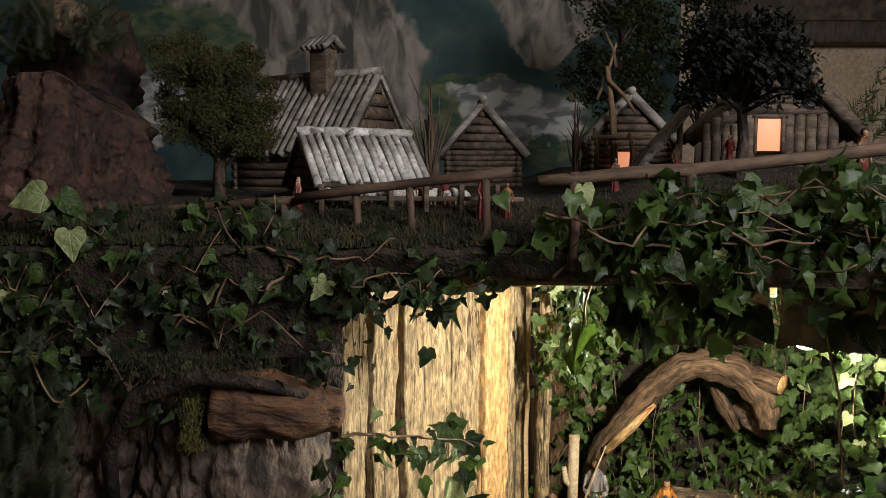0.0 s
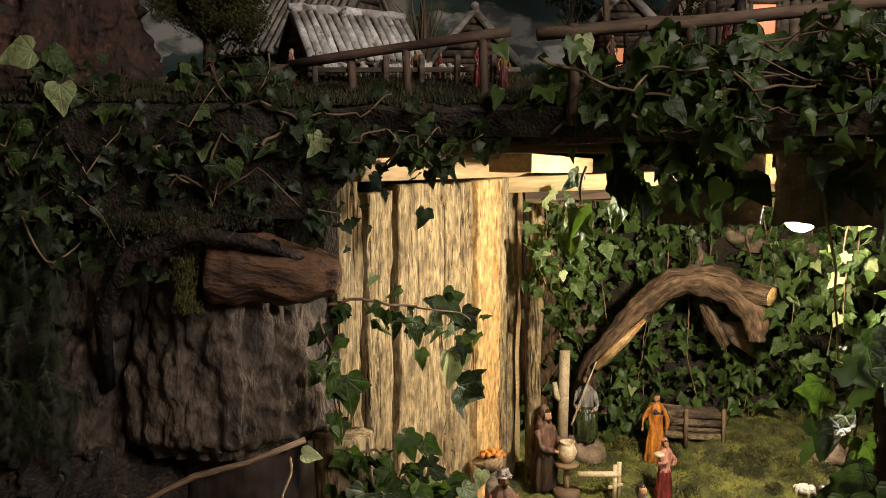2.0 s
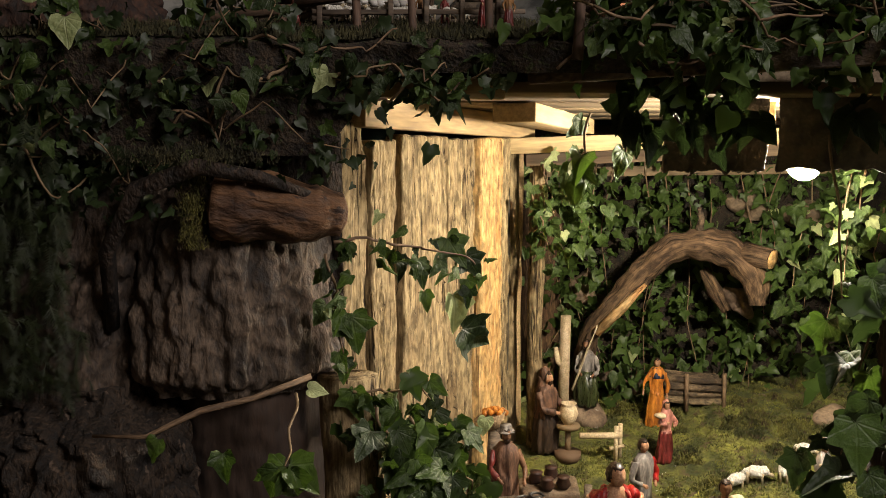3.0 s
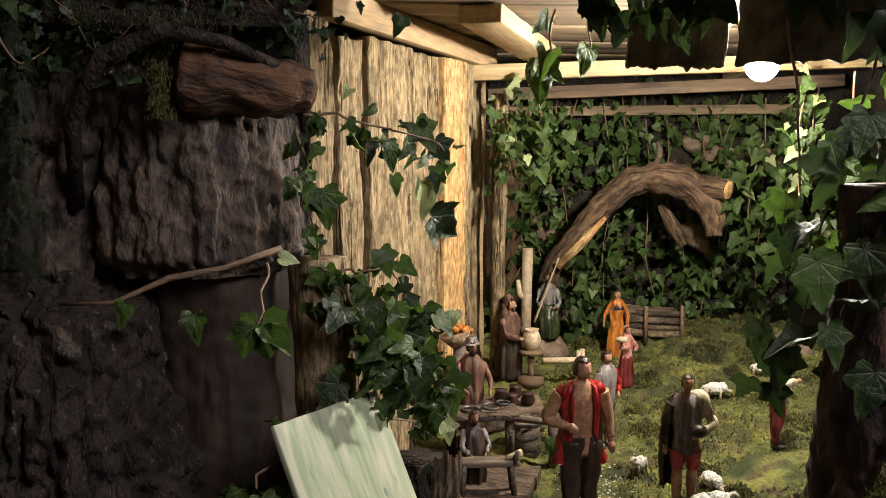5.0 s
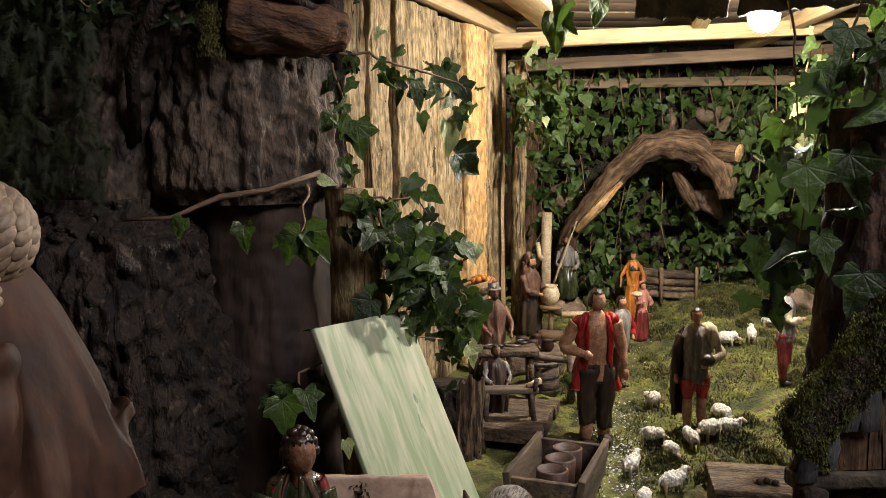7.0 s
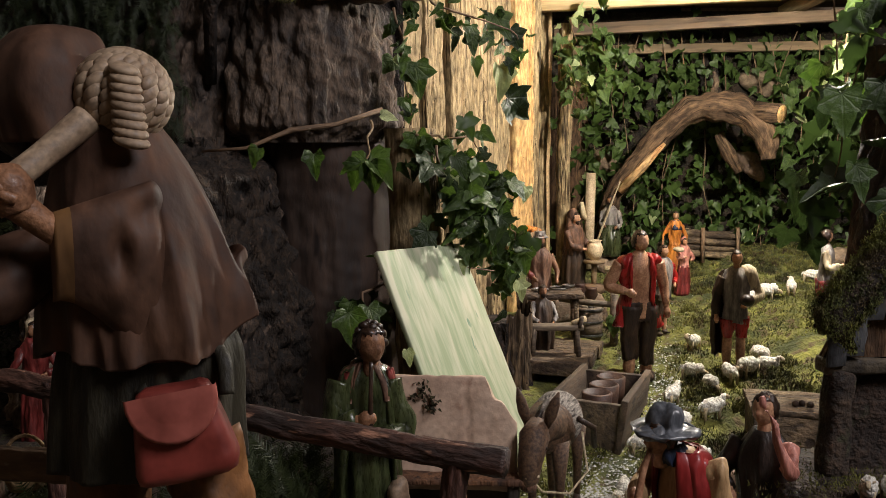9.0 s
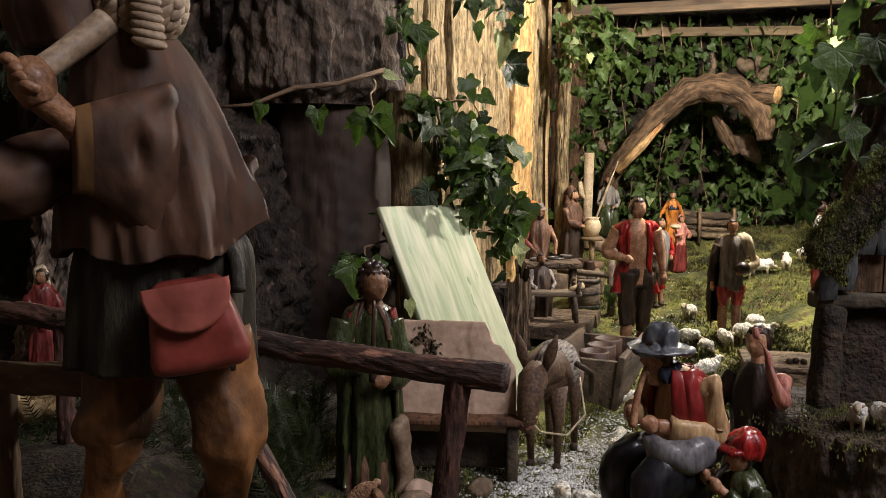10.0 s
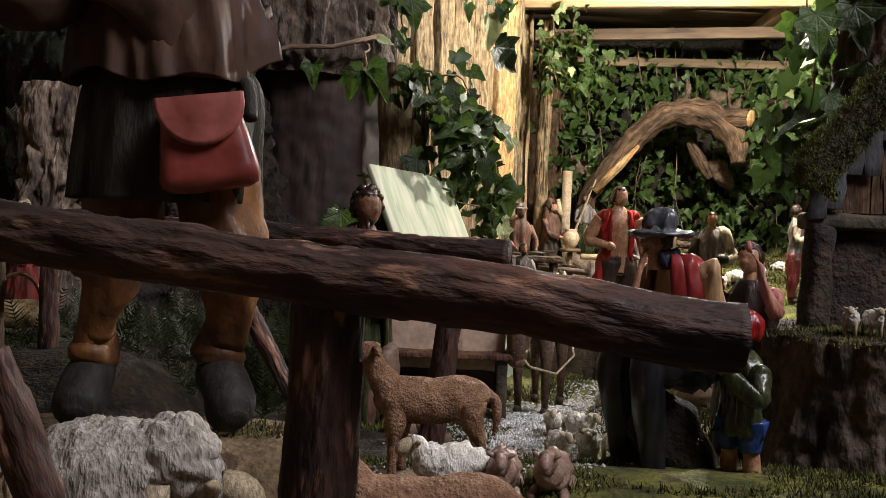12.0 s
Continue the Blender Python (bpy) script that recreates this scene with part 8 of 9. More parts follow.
sp += arm((-0.15, 0, 0.74), (-0.2, -0.08, 0.6), (-0.1, -0.16, 0.52), 2, 0, 0.06) + arm((0.14, 0.0, 0.75), (0.2, -0.12, 0.7), (0.06, -0.13, 0.97), 3, 3, 0.05) + head(0.0, -0.02, 0.915, 0.066, 0, 1, 0)
figure("woman_figurine", "painted woman in black shading her eyes with a pink-sleeved arm", [M_SKIN, M_HAIR, M_DARKCLOTH, M_PINK], sp, pose(0.268, 0.655, 0.045, 0, 0, -50), 0.26, n=26, amp=0.014)
# seated tan dog-like lamb beyond
sheep(0.335, 0.98, 0.09, 150, "tan", None, 1, label="tan painted lamb lying on the moss", lying=True)
for x, y, r in ((-0.135, 0.75, 0.022), (-0.11, 0.71, 0.017)):
    solid("stone", Geo().ell((0, 0, 0), (r, 0.8 * r, 0.75 * r), wob=0.7, sc=34, nu=22, nv=16), M_ROCK, "pale pinkish stone lying beside the youth", "stone", "stones", m=on(x, y, 30, 0.4 * r))
# baskets and gnarled trunk at the far side
bk = thing("wicker_basket", "small wicker basket with a hoop handle", "basket", m=pose(-0.61, 0.72, 0.17))
part("body", Geo().lathe([(0.022, 0.022, 0, 0, 0), (0.03, 0.03, 0, 0, 0.03), (0.027, 0.027, 0, 0, 0.03), (0.02, 0.02, 0, 0, 0.01)], 0, 18, wob=0.1, sc=90), M_BASKET, bk)
part("handle", Geo().tube([(0.028 * math.cos(a * 0.3142), 0, 0.028 + 0.036 * math.sin(a * 0.3142)) for a in range(11)], 0.0025, 6), M_BASKET, bk)
trunk("gnarled_trunk", [(-0.735, 1.1, 0.075, 0.1), (-0.732, 1.1, 0.052, 0.28), (-0.722, 1.1, 0.04, 0.4), (-0.715, 1.1, 0.03, 0.52)], 120, 0.011, 55, "pale gnarled dead trunk with deep furrows", mat("pale_dead_wood", (0.03, 0.02, 0.014), (0.3, 0.22, 0.16), 36, 0.85, 1.0, (1, 1, 0.3), 5, None, 0.6, 0.012, grain=1.0, lo=0.3, hi=1.3), 41.0)

# small village people and sheep
tiny = [(-0.245, 1.42, 0.055, M_PINK), (0.06, 1.36, 0.075, M_CRIMSON), (0.1, 1.37, 0.06, M_OCHRE), (-0.04, 1.42, 0.05, M_OCHRE), (0.0, 1.44, 0.045, M_CRIMSON), (0.2, 1.36, 0.05, M_GREY), (0.65, 1.33, 0.1, M_OCHRE), (0.3, 1.5, 0.06, M_BROWN), (0.42, 1.55, 0.06, M_BROWN), (0.5, 1.5, 0.06, M_CRIMSON)]
for x, y, h, c in tiny:
    robed("villager_figurine", "tiny painted villager standing on the upper shelf", [M_SKIN, M_HAIR, c, M_CRIMSON, M_CREAM], pose(x, y, vz(x, y) - 0.002, 0, 0, random.uniform(-60, 60)), h, veil=h < 0.056, apron=None)
for k in range(9):
    sheep(-0.18 + 0.026 * k, 1.43 + 0.015 * (k % 3), 0.036, 40 * k, lift=1.186, seed=k, label="tiny white plaster sheep in the village pen")
for x, y, t in ((0.72, 1.32, 20), (0.77, 1.34, 160), (0.82, 1.33, 30)):
    sheep(x, y, 0.055, t, lift=vz(x, y), label="small white plaster sheep by the railing")


# ---- ivy ----
def leaf_mesh(kind, material):
    """A leaf one unit wide, stalk at the origin, tip along +y, folded along its middle rib."""
    half = {"lobed": [(0.02, 0.0), (0.13, -0.12), (0.28, -0.16), (0.38, -0.08), (0.37, 0.06), (0.47, 0.17), (0.55, 0.32), (0.4, 0.4), (0.25, 0.45), (0.2, 0.6), (0.11, 0.83), (0.0, 1.0)],
            "heart": [(0.02, 0.0), (0.18, -0.12), (0.34, -0.08), (0.43, 0.06), (0.46, 0.22), (0.4, 0.38), (0.33, 0.46), (0.22, 0.66), (0.11, 0.84), (0.04, 0.95), (0.0, 1.0)],
            "cupped": [(0.02, 0.0), (0.16, -0.13), (0.32, -0.1), (0.37, 0.04), (0.46, 0.2), (0.47, 0.33), (0.33, 0.38), (0.26, 0.5), (0.17, 0.74), (0.0, 0.98)],
            "curled": [(0.02, 0.0), (0.2, -0.1), (0.36, 0.0), (0.4, 0.16), (0.46, 0.3), (0.3, 0.42), (0.22, 0.6), (0.1, 0.84), (0.0, 0.97)]}[kind]
    fold, droop = {"lobed": (0.22, 0.16), "heart": (0.14, 0.22), "cupped": (0.55, 0.35), "curled": (0.75, 0.5)}[kind]

    def lift(x, y):
        return (x, y, fold * abs(x) - droop * y * y + 0.06 * math.sin(8 * x + 6 * y) + 0.035 * math.sin(17 * x - 5 * y) + 0.5 * droop * x * x)

    verts, faces = [], []
    n = len(half)
    for x, y in half:
        verts.append(lift(0.0, max(0.0, y)))
    for s in (-1, 1):
        o = len(verts)
        for x, y in half:
            verts.append(lift(s * x * 0.55, y * 0.9 + 0.03))
        o2 = len(verts)
        for x, y in half:
            verts.append(lift(s * x, y))
        for i in range(n - 1):
            quad = [(i, i + 1, o + i + 1, o + i), (o + i, o + i + 1, o2 + i + 1, o2 + i)]
            faces += [tuple(reversed(q)) for q in quad] if s < 0 else quad
    g = Geo().add(verts, faces)
    return g


LEAF_GEO = {k: leaf_mesh(k, None) for k in ("lobed", "heart", "cupped", "curled")}
LEAVES = {(k, p): LEAF_GEO[k].mesh("leaf", (M_LEAF, M_LEAF_PALE, M_LEAF_SHADE)[p]) for k in LEAF_GEO for p in (0, 1, 2)}


def leaf_pose(pos, normal, tip, size):
    n = Vector(normal).normalized()
    t = Vector(tip)
    t = (t - n * t.dot(n))
    t = t.normalized() if t.length > 1e-6 else n.orthogonal().normalized()
    x = t.cross(n)
    m = Matrix((( x.x, t.x, n.x, 0), (x.y, t.y, n.y, 0), (x.z, t.z, n.z, 0), (0, 0, 0, 1)))
    return Matrix.Translation(pos) @ m @ Matrix.Scale(size, 4)


def put_leaf(parent, pos, normal, tip, size, kind=None, pale=0):
    kind = kind or random.choices(("lobed", "heart", "cupped", "curled"), (6, 2, 5, 2))[0]
    wide = Matrix.Diagonal((random.uniform(0.78, 1.12), 1, random.uniform(0.5, 1.6), 1))
    return part("leaf", LEAVES[(kind, int(pale))], None, parent, m=leaf_pose(pos, normal, tip, size) @ wide)


def rnd(s=1.0):
    return Vector((random.gauss(0, s), random.gauss(0, s), random.gauss(0, s)))


def near_bulb(p):
    """Keeps the bulb and the gap before it clear of leaves."""
    return abs(p.x - 0.5 - 0.155 * (p.y - 0.9) / 0.64) < 0.1 and p.z > 0.82 and 0.8 < p.y < 1.75 and p.z < 1.0 + 0.04


def vine(label, paths, count, size, out, spread, pale=0.06, wild=0.45, extra=0, r=0.0022, dark=0.0):
    """Ivy: stems along the paths, leaves on them; out: the way the leaves face; extra: more leaves joined in one mesh behind."""
    th = thing("ivy_vine", label, "ivy")
    rest = Geo()
    for i0, path in enumerate(paths):
        P = [Vector(p) for p in path]
        pts = []
        for a, b in zip(P, P[1:]):
            pts += [a.lerp(b, k / 6) + Vector((nz(a.x * 9 + k / 6, i0, 0), nz(a.z * 9 + k / 6, i0, 4), nz(a.y * 9 + k / 6, i0, 7))) * 0.018 for k in range(6)]
        pts.append(P[-1])
        part("stem", Geo().tube(pts, [r * (1.2 - 0.7 * k / len(pts)) for k in range(len(pts))], 6, wob=0.2), M_STICK, th)
    lens = [sum((Vector(b) - Vector(a)).length for a, b in zip(p, p[1:])) for p in paths]
    for i in range(count + extra):
        path = random.choices(paths, lens)[0]
        k = random.randrange(len(path) - 1)
        base = Vector(path[k]).lerp(Vector(path[k + 1]), random.random())
        o = Vector(out)
        pos = base + Vector((random.gauss(0, spread[0]), random.gauss(0, spread[1]), random.gauss(0, spread[2])))
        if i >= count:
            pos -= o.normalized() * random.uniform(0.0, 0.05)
        if near_bulb(pos) or (pos - BULB).length < 0.35 or abs(pos.x - 0.579 + 0.38 * (1.487 - pos.y)) < 0.022 and pos.y < 1.5 and pos.z > 0.93:
            continue
        normal = o.normalized() + rnd(wild)
        tip = Vector((random.gauss(0, 0.6), random.gauss(0, 0.25), -0.8)) + o.normalized() * 0.25
        s = size * random.uniform(0.55, 1.35)
        if i < count:
            w = random.random()
            put_leaf(th, pos, normal, tip, s, pale=1 if w < pale else 2 if w > 1 - dark else 0)
        else:
            kind = random.choice(("lobed", "cupped", "heart", "lobed"))
            rest.add(LEAF_GEO[kind].v, LEAF_GEO[kind].f, 0, leaf_pose(pos, normal, tip, s))
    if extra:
        # inner leaves of the darker vines get the darkened colour, as painted shade
        part("foliage", rest, M_LEAF_SHADE if dark > 0.5 else M_LEAF, th, "dense ivy leaves further in", kind="stuff")
    return th


def spans(x0, x1, n, y, z, dz=0.04, dy=0.03, steps=5):
    out = []
    for k in range(n):
        a = x0 + (x1 - x0) * random.random() * 0.6
        b = a + (x1 - x0) * random.uniform(0.25, 0.5)
        zz = random.uniform(*z)
        out.append([(a + (b - a) * t / steps, random.uniform(*y) if not callable(y) else y(a + (b - a) * t / steps) + random.gauss(0, dy), zz + random.gauss(0, dz)) for t in range(steps + 1)])
    return out


CAMW = (0.1, -1.0, 0.35)
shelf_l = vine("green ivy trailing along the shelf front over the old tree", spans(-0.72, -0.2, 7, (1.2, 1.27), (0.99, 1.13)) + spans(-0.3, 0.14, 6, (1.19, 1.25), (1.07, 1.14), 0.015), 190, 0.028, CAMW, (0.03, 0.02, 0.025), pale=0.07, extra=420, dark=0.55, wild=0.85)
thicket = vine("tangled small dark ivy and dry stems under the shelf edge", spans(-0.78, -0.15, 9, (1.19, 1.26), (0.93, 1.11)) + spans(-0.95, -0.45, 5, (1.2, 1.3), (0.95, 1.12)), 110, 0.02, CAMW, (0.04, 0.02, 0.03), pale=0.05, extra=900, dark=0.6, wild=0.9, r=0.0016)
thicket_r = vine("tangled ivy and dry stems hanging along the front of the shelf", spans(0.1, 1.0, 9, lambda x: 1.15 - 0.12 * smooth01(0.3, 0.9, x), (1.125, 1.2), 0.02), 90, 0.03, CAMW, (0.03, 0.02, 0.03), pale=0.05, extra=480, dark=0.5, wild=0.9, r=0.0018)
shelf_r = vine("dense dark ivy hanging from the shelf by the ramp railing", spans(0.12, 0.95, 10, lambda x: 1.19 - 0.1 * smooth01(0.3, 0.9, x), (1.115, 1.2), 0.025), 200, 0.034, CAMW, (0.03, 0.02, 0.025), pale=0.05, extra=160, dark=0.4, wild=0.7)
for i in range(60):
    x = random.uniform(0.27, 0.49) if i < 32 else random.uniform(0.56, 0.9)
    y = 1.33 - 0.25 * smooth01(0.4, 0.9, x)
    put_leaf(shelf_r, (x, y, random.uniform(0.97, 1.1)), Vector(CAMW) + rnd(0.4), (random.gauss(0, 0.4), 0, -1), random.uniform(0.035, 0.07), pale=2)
# single leaves on the shelf front
for p, n, t, s, k, pale in (((-0.58, 1.235, 1.204), (0.2, -1, 0.3), (-1, 0, -0.3), 0.054, "heart", True), ((-0.56, 1.24, 1.204), (0.5, -0.6, 0.3), (1, 0, -0.6), 0.054, "heart", False), ((-0.53, 1.2, 1.155), (0.1, -1, 0.3), (0.1, 0, -1), 0.045, "heart", True),
                            ((-0.62, 1.27, 1.08), (0, -0.8, 0.7), (0.4, 0, -0.9), 0.07, "heart", True), ((-0.375, 1.26, 1.13), (0.2, -1, 0.4), (0.2, 0, -1), 0.06, "lobed", False), ((-0.26, 1.25, 1.08), (0.4, -0.7, 0.6), (0.6, 0, -0.5), 0.06, "lobed", True),
                            ((-0.34, 1.24, 1.09), (-0.4, -0.7, 0.6), (0.2, 0, -1), 0.05, "heart", True), ((0.19, 1.18, 1.22), (0.3, -1, 0.2), (0.2, 0, -1), 0.04, "heart", True), ((0.43, 1.15, 1.22), (0, -1, 0.4), (-0.3, 0, -0.8), 0.075, "lobed", False), ((0.36, 1.16, 1.11), (0.2, -1, 0.2), (0, 0, -1), 0.06, "cupped", False)):
    put_leaf(shelf_l if p[0] < 0.12 else shelf_r, p, n, t, s, k, pale)
# ivy on the plank wall
plank_ivy = vine("glossy ivy climbing over the plank wall", [[(-0.174, 1.25, 0.837), (-0.123, 1.27, 0.842), (-0.078, 1.3, 0.829), (-0.032, 1.33, 0.818), (0.027, 1.365, 0.801), (0.059, 1.4, 0.774)], [(-0.176, 1.235, 0.82), (-0.165, 1.24, 0.754), (-0.157, 1.245, 0.692), (-0.153, 1.25, 0.62)],
                                                             [(-0.147, 1.26, 0.606), (-0.098, 1.28, 0.599), (-0.042, 1.31, 0.596), (-0.017, 1.34, 0.554)]], 62, 0.03, (0.35, -1, 0.3), (0.012, 0.014, 0.018), pale=0.05, wild=0.8, dark=0.3)
low_ivy = vine("thick glossy ivy hanging over the leaning panel", [[(-0.107, 1.255, 0.583), (-0.08, 1.255, 0.527), (-0.053, 1.26, 0.47), (-0.044, 1.27, 0.42)], [(-0.033, 1.31, 0.529), (0.007, 1.34, 0.475), (0.039, 1.38, 0.408), (0.031, 1.4, 0.328)], [(-0.06, 1.28, 0.56), (-0.01, 1.32, 0.45), (0.0, 1.36, 0.36)]], 120, 0.042, (0.3, -1, 0.3), (0.024, 0.018, 0.026), pale=0.05, wild=0.75, extra=40, dark=0.35)
for p, n, t, s, k, pale in (((0.03, 1.385, 0.675), (0.5, -0.8, -0.1), (0.9, -0.2, -0.45), 0.085, "lobed", 2), ((0.012, 1.375, 0.735), (0.5, -0.8, 0.2), (0.15, 0, -1), 0.07, "curled", 1), ((0.003, 1.365, 0.83), (0.2, -1, 0.3), (0.5, 0, -0.8), 0.06, "lobed", 0), ((0.035, 1.375, 0.8), (0.3, -1, 0.1), (0.5, 0, -0.7), 0.05, "lobed", 2), ((-0.041, 1.345, 0.79), (0.2, -1, 0.2), (0.1, 0, -1), 0.042, "lobed", 0),
                            ((-0.035, 1.34, 0.745), (0.3, -1, 0.2), (0.2, 0, -1), 0.036, "cupped", 0), ((-0.145, 1.245, 0.725), (0.3, -1, 0.1), (0.2, 0, -1), 0.062, "lobed", 0), ((-0.097, 1.28, 0.592), (0.1, -1, 0.3), (0.1, 0, -1), 0.035, "heart", 1), ((0.075, 1.45, 0.5), (0.3, -1, 0.3), (-0.2, 0, -1), 0.035, "heart", 1), ((-0.043, 1.26, 0.545), (0.2, -1, 0.1), (0, 0, -1), 0.078, "heart", 0),
                            ((-0.075, 1.25, 0.54), (0.3, -1, 0.1), (0.2, 0, -1), 0.07, "curled", 0), ((-0.02, 1.3, 0.5), (0.4, -0.9, 0.2), (0.5, 0, -0.8), 0.07, "lobed", 2), ((-0.07, 1.24, 0.475), (0.1, -1, 0.2), (-0.2, 0, -1), 0.055, "curled", 0), ((0.06, 1.42, 0.345), (0.2, -1, 0.4), (0.2, 0, -1), 0.04, "lobed", 1), ((0.04, 1.43, 0.31), (0.2, -1, 0.3), (-0.3, 0, -0.8), 0.045, "heart", 0),
                            ((-0.125, 1.24, 0.43), (0.2, -1, 0.3), (-0.5, 0, -0.8), 0.055, "lobed", 2), ((0.3, 1.64, 0.19), (0.2, -1, 0.3), (0, 0, -1), 0.05, "heart", 0)):
    put_leaf(plank_ivy if p[2] > 0.56 else low_ivy, p, n, t, s, k, pale)
# drooping sprig and stick under the bark slab
sprig = vine("drooping ivy sprig hanging from a broken stick", [[(-0.22, 1.19, 0.63), (-0.22, 1.12, 0.6), (-0.22, 1.07, 0.56)]], 0, 0.04, CAMW, (0.01, 0.01, 0.01))
for p, n, t, s, k in (((-0.215, 1.07, 0.56), (0.3, -0.8, 0.5), (0.8, -0.1, -0.5), 0.06, "curled"), ((-0.22, 1.07, 0.56), (-0.2, -0.8, 0.6), (-0.8, 0, -0.3), 0.05, "curled"), ((-0.215, 1.065, 0.555), (0.3, -1, 0), (0.35, 0, -1), 0.055, "curled"), ((-0.225, 1.07, 0.555), (-0.3, -1, 0.2), (-0.5, 0, -0.9), 0.05, "curled"),
                      ((-0.305, 1.09, 0.57), (0, -1, 0.4), (0.1, 0, -1), 0.042, "cupped"), ((-0.4, 1.12, 0.58), (-0.3, -1, 0.4), (-0.3, 0, -1), 0.035, "heart"), ((-0.2, 1.17, 0.635), (0.2, -0.8, 0.7), (1, 0, -0.1), 0.03, "heart")):
    put_leaf(sprig, p, n, t, s, k, pale=(s == 0.03))
stick = [(-0.5, 1.15, 0.575), (-0.42, 1.13, 0.58), (-0.35, 1.15, 0.61), (-0.28, 1.18, 0.62), (-0.2, 1.2, 0.645)]
solid("broken_stick", Geo().tube(stick, [0.002, 0.0035, 0.0045, 0.005, 0.0045], 12, wob=0.6, sc=60), M_STICK, "thin broken stick lying along the bark", "stick")
# ivy near the easel
low = vine("ivy low behind the painted panel", [[(-0.26, 1.08, 0.28), (-0.23, 1.1, 0.34), (-0.15, 1.24, 0.38), (0.0, 1.29, 0.35)]], 22, 0.04, CAMW, (0.02, 0.02, 0.03), dark=0.5)
put_leaf(low, (-0.245, 1.02, 0.325), (0.1, -1, 0.25), (0.1, 0, -1), 0.06, "cupped", False)
put_leaf(low, (-0.155, 1.0, 0.27), (0.3, -1, 0.3), (0.2, 0, -1), 0.03, "curled", True)
# ivy wall of the grotto
back = vine("thick ivy covering the earth wall of the grotto", [[(x, 2.6 + 0.03 * math.sin(9 * x), 0.95), (x + random.gauss(0, 0.04), 2.58, 0.7), (x + random.gauss(0, 0.06), 2.55, 0.45), (x + random.gauss(0, 0.06), 2.5, 0.24)] for x in [0.34 + 0.075 * k for k in range(14)]],
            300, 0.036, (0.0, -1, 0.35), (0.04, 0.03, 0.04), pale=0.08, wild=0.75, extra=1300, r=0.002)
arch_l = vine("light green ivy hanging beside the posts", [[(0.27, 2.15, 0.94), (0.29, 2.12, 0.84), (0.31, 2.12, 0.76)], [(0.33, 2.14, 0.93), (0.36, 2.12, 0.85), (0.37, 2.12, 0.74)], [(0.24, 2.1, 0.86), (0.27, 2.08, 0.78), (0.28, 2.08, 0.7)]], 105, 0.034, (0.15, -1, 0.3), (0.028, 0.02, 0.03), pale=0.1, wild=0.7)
# leaves hanging before the bulb
hang = vine("ivy leaves hanging from the shelf edge before the grotto", [[(0.26, 1.5, 1.03), (0.25, 1.52, 0.96), (0.245, 1.53, 0.92)], [(0.32, 1.5, 1.03), (0.33, 1.52, 0.97)]], 6, 0.045, CAMW, (0.015, 0.01, 0.02))
put_leaf(hang, (0.235, 1.52, 0.945), (0.2, -1, 0.1), (0.1, 0, -1), 0.085, "heart")
put_leaf(hang, (0.325, 1.52, 0.975), (0.3, -1, 0.1), (-0.2, 0, -1), 0.06, "heart")
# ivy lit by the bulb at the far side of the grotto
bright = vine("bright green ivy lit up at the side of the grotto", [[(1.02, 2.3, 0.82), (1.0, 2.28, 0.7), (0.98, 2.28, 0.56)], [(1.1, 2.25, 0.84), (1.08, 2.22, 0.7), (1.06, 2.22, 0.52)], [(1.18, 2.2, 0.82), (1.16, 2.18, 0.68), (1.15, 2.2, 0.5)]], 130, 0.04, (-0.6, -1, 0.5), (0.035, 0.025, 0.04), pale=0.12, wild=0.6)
# highest share of pale leaves: part of the bulb's light is leaf colour
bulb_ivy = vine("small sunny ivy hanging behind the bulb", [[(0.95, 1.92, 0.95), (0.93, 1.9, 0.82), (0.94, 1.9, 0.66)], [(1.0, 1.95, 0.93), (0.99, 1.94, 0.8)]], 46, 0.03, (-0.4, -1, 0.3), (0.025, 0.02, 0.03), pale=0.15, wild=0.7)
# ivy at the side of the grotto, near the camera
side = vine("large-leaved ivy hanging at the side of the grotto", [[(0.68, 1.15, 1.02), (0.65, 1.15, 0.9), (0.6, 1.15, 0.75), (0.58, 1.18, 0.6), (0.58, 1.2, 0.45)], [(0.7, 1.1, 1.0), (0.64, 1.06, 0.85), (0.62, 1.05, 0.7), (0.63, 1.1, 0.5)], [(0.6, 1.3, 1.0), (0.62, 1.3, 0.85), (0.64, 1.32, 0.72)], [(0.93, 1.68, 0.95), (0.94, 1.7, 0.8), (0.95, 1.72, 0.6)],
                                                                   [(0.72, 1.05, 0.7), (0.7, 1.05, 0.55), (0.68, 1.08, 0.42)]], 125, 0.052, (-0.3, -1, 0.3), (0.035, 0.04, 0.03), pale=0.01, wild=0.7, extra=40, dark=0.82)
# near leaves all use the darkened colour, standing in for missing light
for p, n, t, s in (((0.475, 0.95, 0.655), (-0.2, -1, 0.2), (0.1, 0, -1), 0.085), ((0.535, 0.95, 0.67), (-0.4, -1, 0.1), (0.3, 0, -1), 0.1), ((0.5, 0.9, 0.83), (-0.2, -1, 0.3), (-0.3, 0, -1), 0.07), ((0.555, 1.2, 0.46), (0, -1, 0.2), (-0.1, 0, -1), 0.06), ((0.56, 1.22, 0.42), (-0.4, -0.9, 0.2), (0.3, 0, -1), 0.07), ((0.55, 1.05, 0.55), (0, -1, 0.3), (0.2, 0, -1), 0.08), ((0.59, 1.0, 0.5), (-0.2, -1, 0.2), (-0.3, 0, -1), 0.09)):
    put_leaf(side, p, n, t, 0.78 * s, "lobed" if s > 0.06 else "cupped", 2)


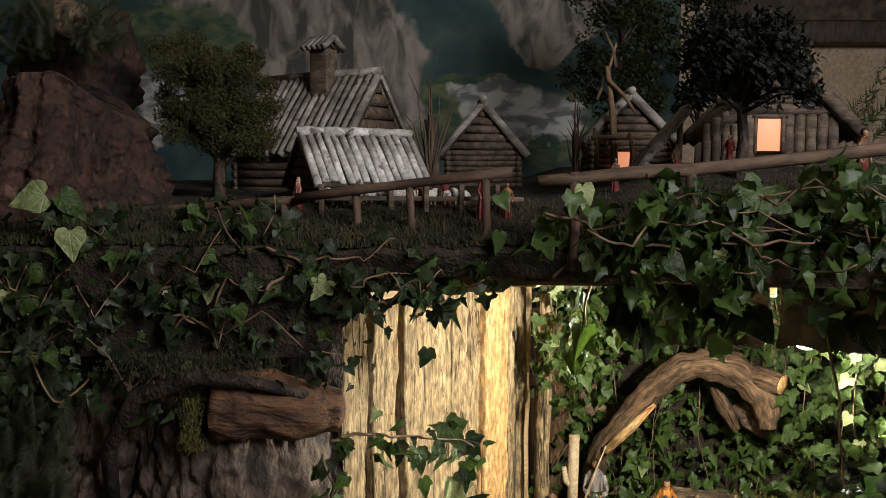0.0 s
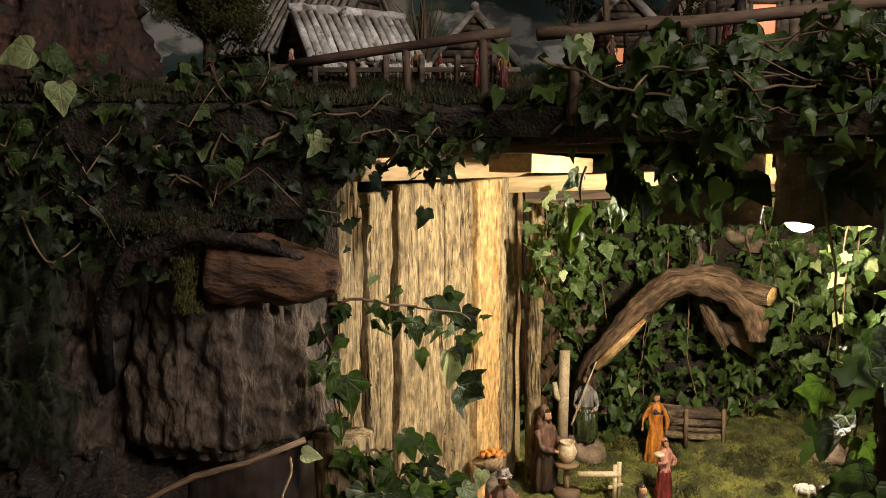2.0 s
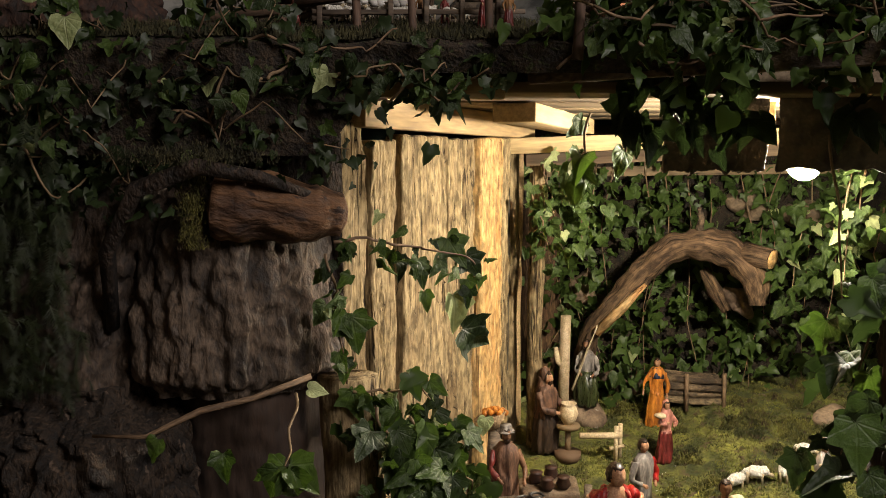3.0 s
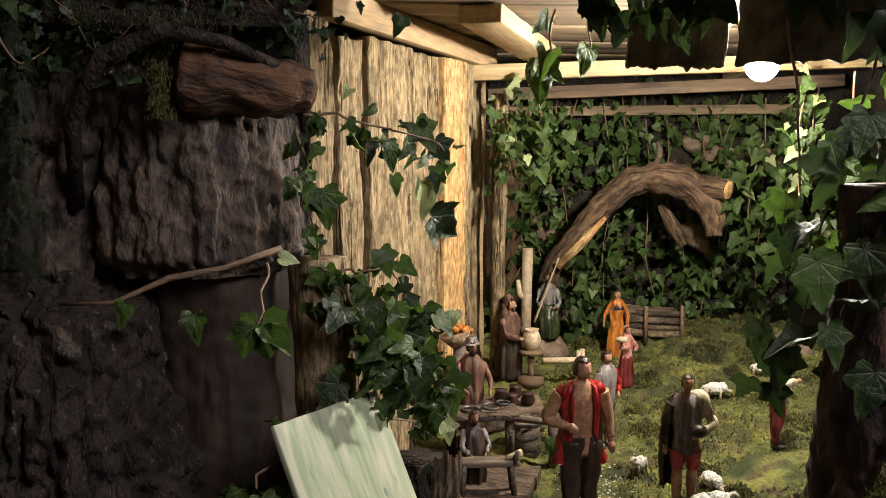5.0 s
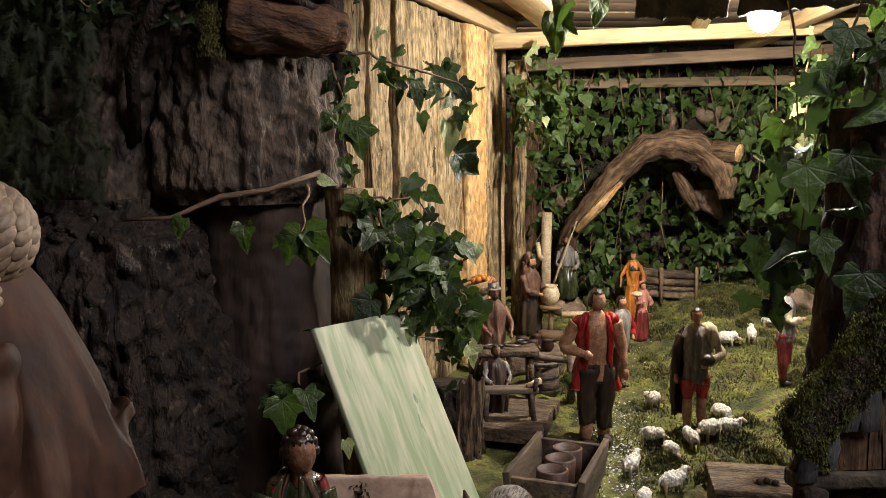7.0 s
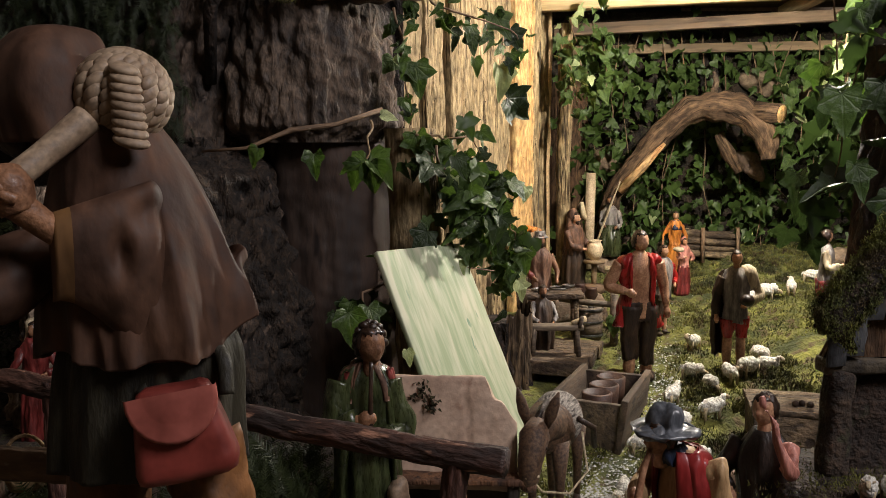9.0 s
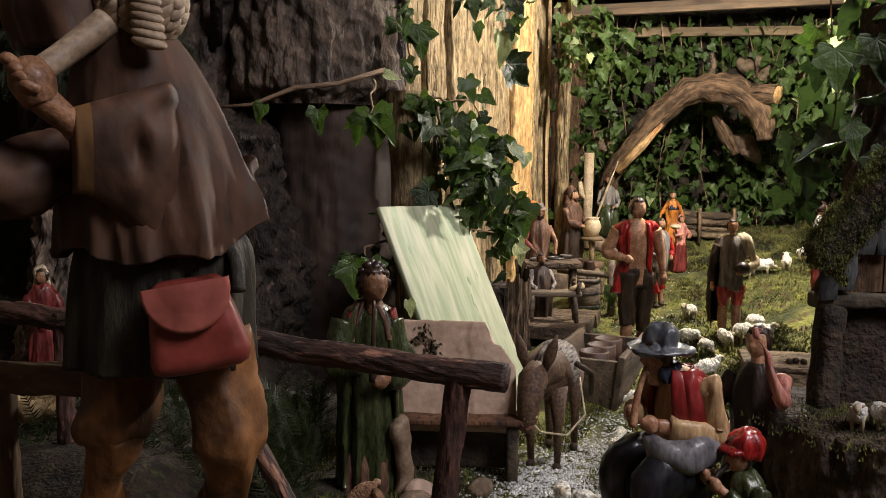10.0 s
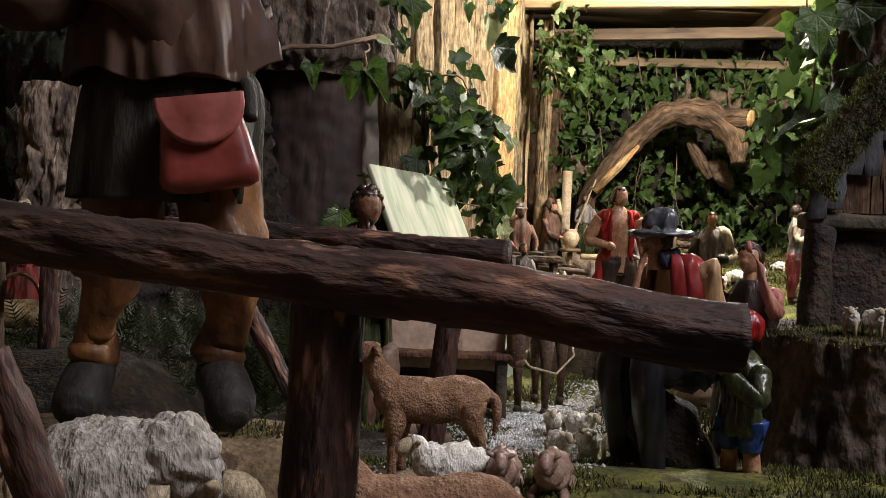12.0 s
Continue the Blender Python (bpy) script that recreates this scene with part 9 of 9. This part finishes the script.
# ---- conifer sprigs ----
def sprigs(name, label, boxes, count, length, material, lean=(0, -0.3, -1)):
    g = Geo()
    for _ in range(count):
        (x0, x1), (y0, y1), (z0, z1) = random.choice(boxes)
        p = Vector((random.uniform(x0, x1), random.uniform(y0, y1), random.uniform(z0, z1)))
        d = (Vector(lean) + rnd(0.55)).normalized()
        L = length * random.uniform(0.6, 1.4)
        side = d.orthogonal().normalized()
        n = d.cross(side)
        g.add([p - side * 0.001, p + side * 0.001, p + d * L], [(0, 1, 2)])
        for k in range(14):
            q = p + d * L * (k + 1) / 15
            for s in (-1, 1):
                e = q + (side * s * 0.8 + d * 0.7 + n * random.gauss(0, 0.25)) * L * 0.25 * (1.1 - k / 17)
                w = d * L * 0.02
                g.add([q - w, q + w, e], [(0, 1, 2)])
    return solid(name, g, material, label, "greenery", kind="stuff", smooth=False)


sprigs("conifer_greenery", "dark conifer sprigs filling the side of the old tree", [((-0.9, -0.56), (1.2, 1.32), (0.62, 1.05))], 1100, 0.05, M_CONIFER)
sprigs("conifer_greenery", "conifer sprigs on top of the bark crag", [((-0.82, -0.58), (1.45, 1.6), (1.43, 1.52))], 220, 0.05, M_CONIFER, (0.3, -0.2, 0.7))
sprigs("conifer_greenery", "pale conifer sprigs beside the barn", [((0.78, 0.95), (1.6, 1.75), (1.24, 1.34))], 40, 0.11, M_CONIFER, (0.5, -0.1, 1))
sprigs("conifer_greenery", "conifer sprigs behind the village woman", [((-1.0, -0.55), (1.16, 1.26), (0.2, 0.5))], 420, 0.06, M_CONIFER)

# a few twigs belong here; this thick dark growth stands in for shade
sprigs("dark_undergrowth", "dark dry sprigs on the ground behind the shepherd", [((-0.62, -0.27), (0.68, 0.92), (0.05, 0.16))], 700, 0.06, M_CONIFER, (0.1, -0.3, 0.9))


# ---- moss and grit ----
def moss(name, label, count, where, height, blade, material=M_MOSS):
    verts, faces = [], []
    for _ in range(count):
        p = where()
        if p is None:
            continue
        for _k in range(3):
            d = Vector((random.gauss(0, 0.55), random.gauss(0, 0.55), 1)).normalized() * height * random.uniform(0.4, 1.3)
            s = Vector((random.gauss(0, 1), random.gauss(0, 1), 0)).normalized() * blade
            q = p + Vector((random.gauss(0, 0.003), random.gauss(0, 0.003), -0.002))
            o = len(verts)
            verts += [q - s, q + s, q + d]
            faces.append((o, o + 1, o + 2))
    return solid(name, Geo().add(verts, faces), material, label, "moss", kind="stuff", smooth=False)


def on_meadow():
    x, y = random.uniform(0.12, 1.25), random.uniform(1.05, 2.6)
    if nz(x, y, 9.0, 6.0) < -0.25 or (x < 0.3 and y > 1.4) or (off_path(x, y) < 0.03 and nz(x, y, 3.0, 14.0) > 0.05):
        return None
    return Vector((x, y, ground_z(x, y)))


def on_front():
    x, y = random.uniform(-0.3, 0.6), random.uniform(0.36, 1.2)
    if nz(x, y, 2.0, 8.0) < -0.12 or off_path(x, y) < 0.03:
        return None
    return Vector((x, y, ground_z(x, y)))


def on_shelf():
    x = random.uniform(-0.75, 1.0)
    y = shelf_front(x) + 0.01 + abs(random.gauss(0, 0.1))
    return Vector((x, y, village_z(x, y)))


moss("moss_carpet", "bright green moss carpet of the meadow", 42000, on_meadow, 0.009, 0.0015)
MOUNDS = []
while len(MOUNDS) < 110:
    x, y, r = random.uniform(0.25, 1.2), random.uniform(1.1, 2.55), random.uniform(0.02, 0.05)
    if (x > 0.4 or y < 1.35) and off_path(x, y) > r + 0.015:
        MOUNDS.append((x, y, r))


def on_mound():
    x, y, r = random.choice(MOUNDS)
    a, d = random.uniform(0, 6.28), random.random() ** 0.6
    x, y = x + r * d * math.cos(a), y + r * d * math.sin(a)
    return Vector((x, y, ground_z(x, y) + 0.5 * r * (1 - d * d) * random.uniform(0.2, 1.0)))


moss("moss_clumps", "uneven clumps of olive moss heaped on the meadow", 24000, on_mound, 0.011, 0.0022, M_MOSS)
moss("moss_bark", "dark moss clinging to the old bark", 900, lambda: Vector((-0.372 + random.gauss(0, 0.008), 1.222 + random.gauss(0, 0.008), random.uniform(0.83, 0.97))), 0.009, 0.001, M_MOSS)
moss("moss_tufts", "patchy green moss along the path", 26000, on_front, 0.01, 0.0013)
moss("moss_edge", "dark moss tufts along the shelf edge", 12000, on_shelf, 0.013, 0.0016, M_MOSS_DRY)
moss("moss_log", "moss on the gnarled root of the old tree", 900, lambda: Vector((random.gauss(-0.37, 0.05), 1.19 + random.gauss(0, 0.015), 0.965 + random.gauss(0, 0.008))), 0.008, 0.001, M_MOSS_DRY)
def on_slope():
    u, v = random.random(), random.random() ** 1.2
    return Vector(thatch(u, v)) + Vector((-0.002, 0, 0.001))


moss("moss_stump", "green-brown moss on top of the bark stump", 2500, lambda: Vector((0.385 + random.gauss(0, 0.05), 0.6 + random.gauss(0, 0.05), 0.205)), 0.006, 0.0012, M_MOSS)
moss("moss_roof", "dull green moss growing over the steep hut roof", 9000, on_slope, 0.004, 0.0008, M_MOSS)


def grit(name, label, count, where, size, material):
    g = Geo()
    for _ in range(count):
        p = where()
        s = size * random.uniform(0.4, 1.5)
        q = [p + Vector(d) * s * random.uniform(0.6, 1.2) for d in ((1, 0, 0), (-1, 0, 0), (0, 1, 0), (0, -1, 0), (0, 0, 0.7), (0, 0, -0.5))]
        g.add(q, [(0, 2, 4), (2, 1, 4), (1, 3, 4), (3, 0, 4), (2, 0, 5), (1, 2, 5), (3, 1, 5), (0, 3, 5)])
    return solid(name, g, material, label, "gravel", kind="stuff", smooth=False)




def on_path():
    k = random.choices(range(len(PATHWAY) - 1), (6, 10, 10, 4, 0.6, 1.5, 0.8, 0.2, 0.1))[0]
    a, b, t = PATHWAY[k], PATHWAY[k + 1], random.random()
    w = 0.05 if k < 3 else 0.035
    x, y = a[0] + (b[0] - a[0]) * t + random.gauss(0, w), a[1] + (b[1] - a[1]) * t + random.gauss(0, w)
    return Vector((x, y, ground_z(x, y) + 0.001))


grit("gravel", "white grit strewn along the path", 7500, on_path, 0.0026, M_PEBBLE)
for k, (x, y, r) in enumerate(((-0.14, 0.72, 0.025), (-0.1, 0.67, 0.02), (0.0, 1.05, 0.03), (-0.3, 0.62, 0.02), (0.5, 1.0, 0.035), (0.47, 0.85, 0.03), (-0.05, 0.78, 0.022))):
    solid("stone", Geo().ell((0, 0, 0), (r, r * 0.8, r * 0.6), wob=0.5, sc=30, nu=14, nv=10), M_STONE, "rough brown stone lying on the ground", "stone", "stones", m=on(x, y, 40 * k, r * 0.3))
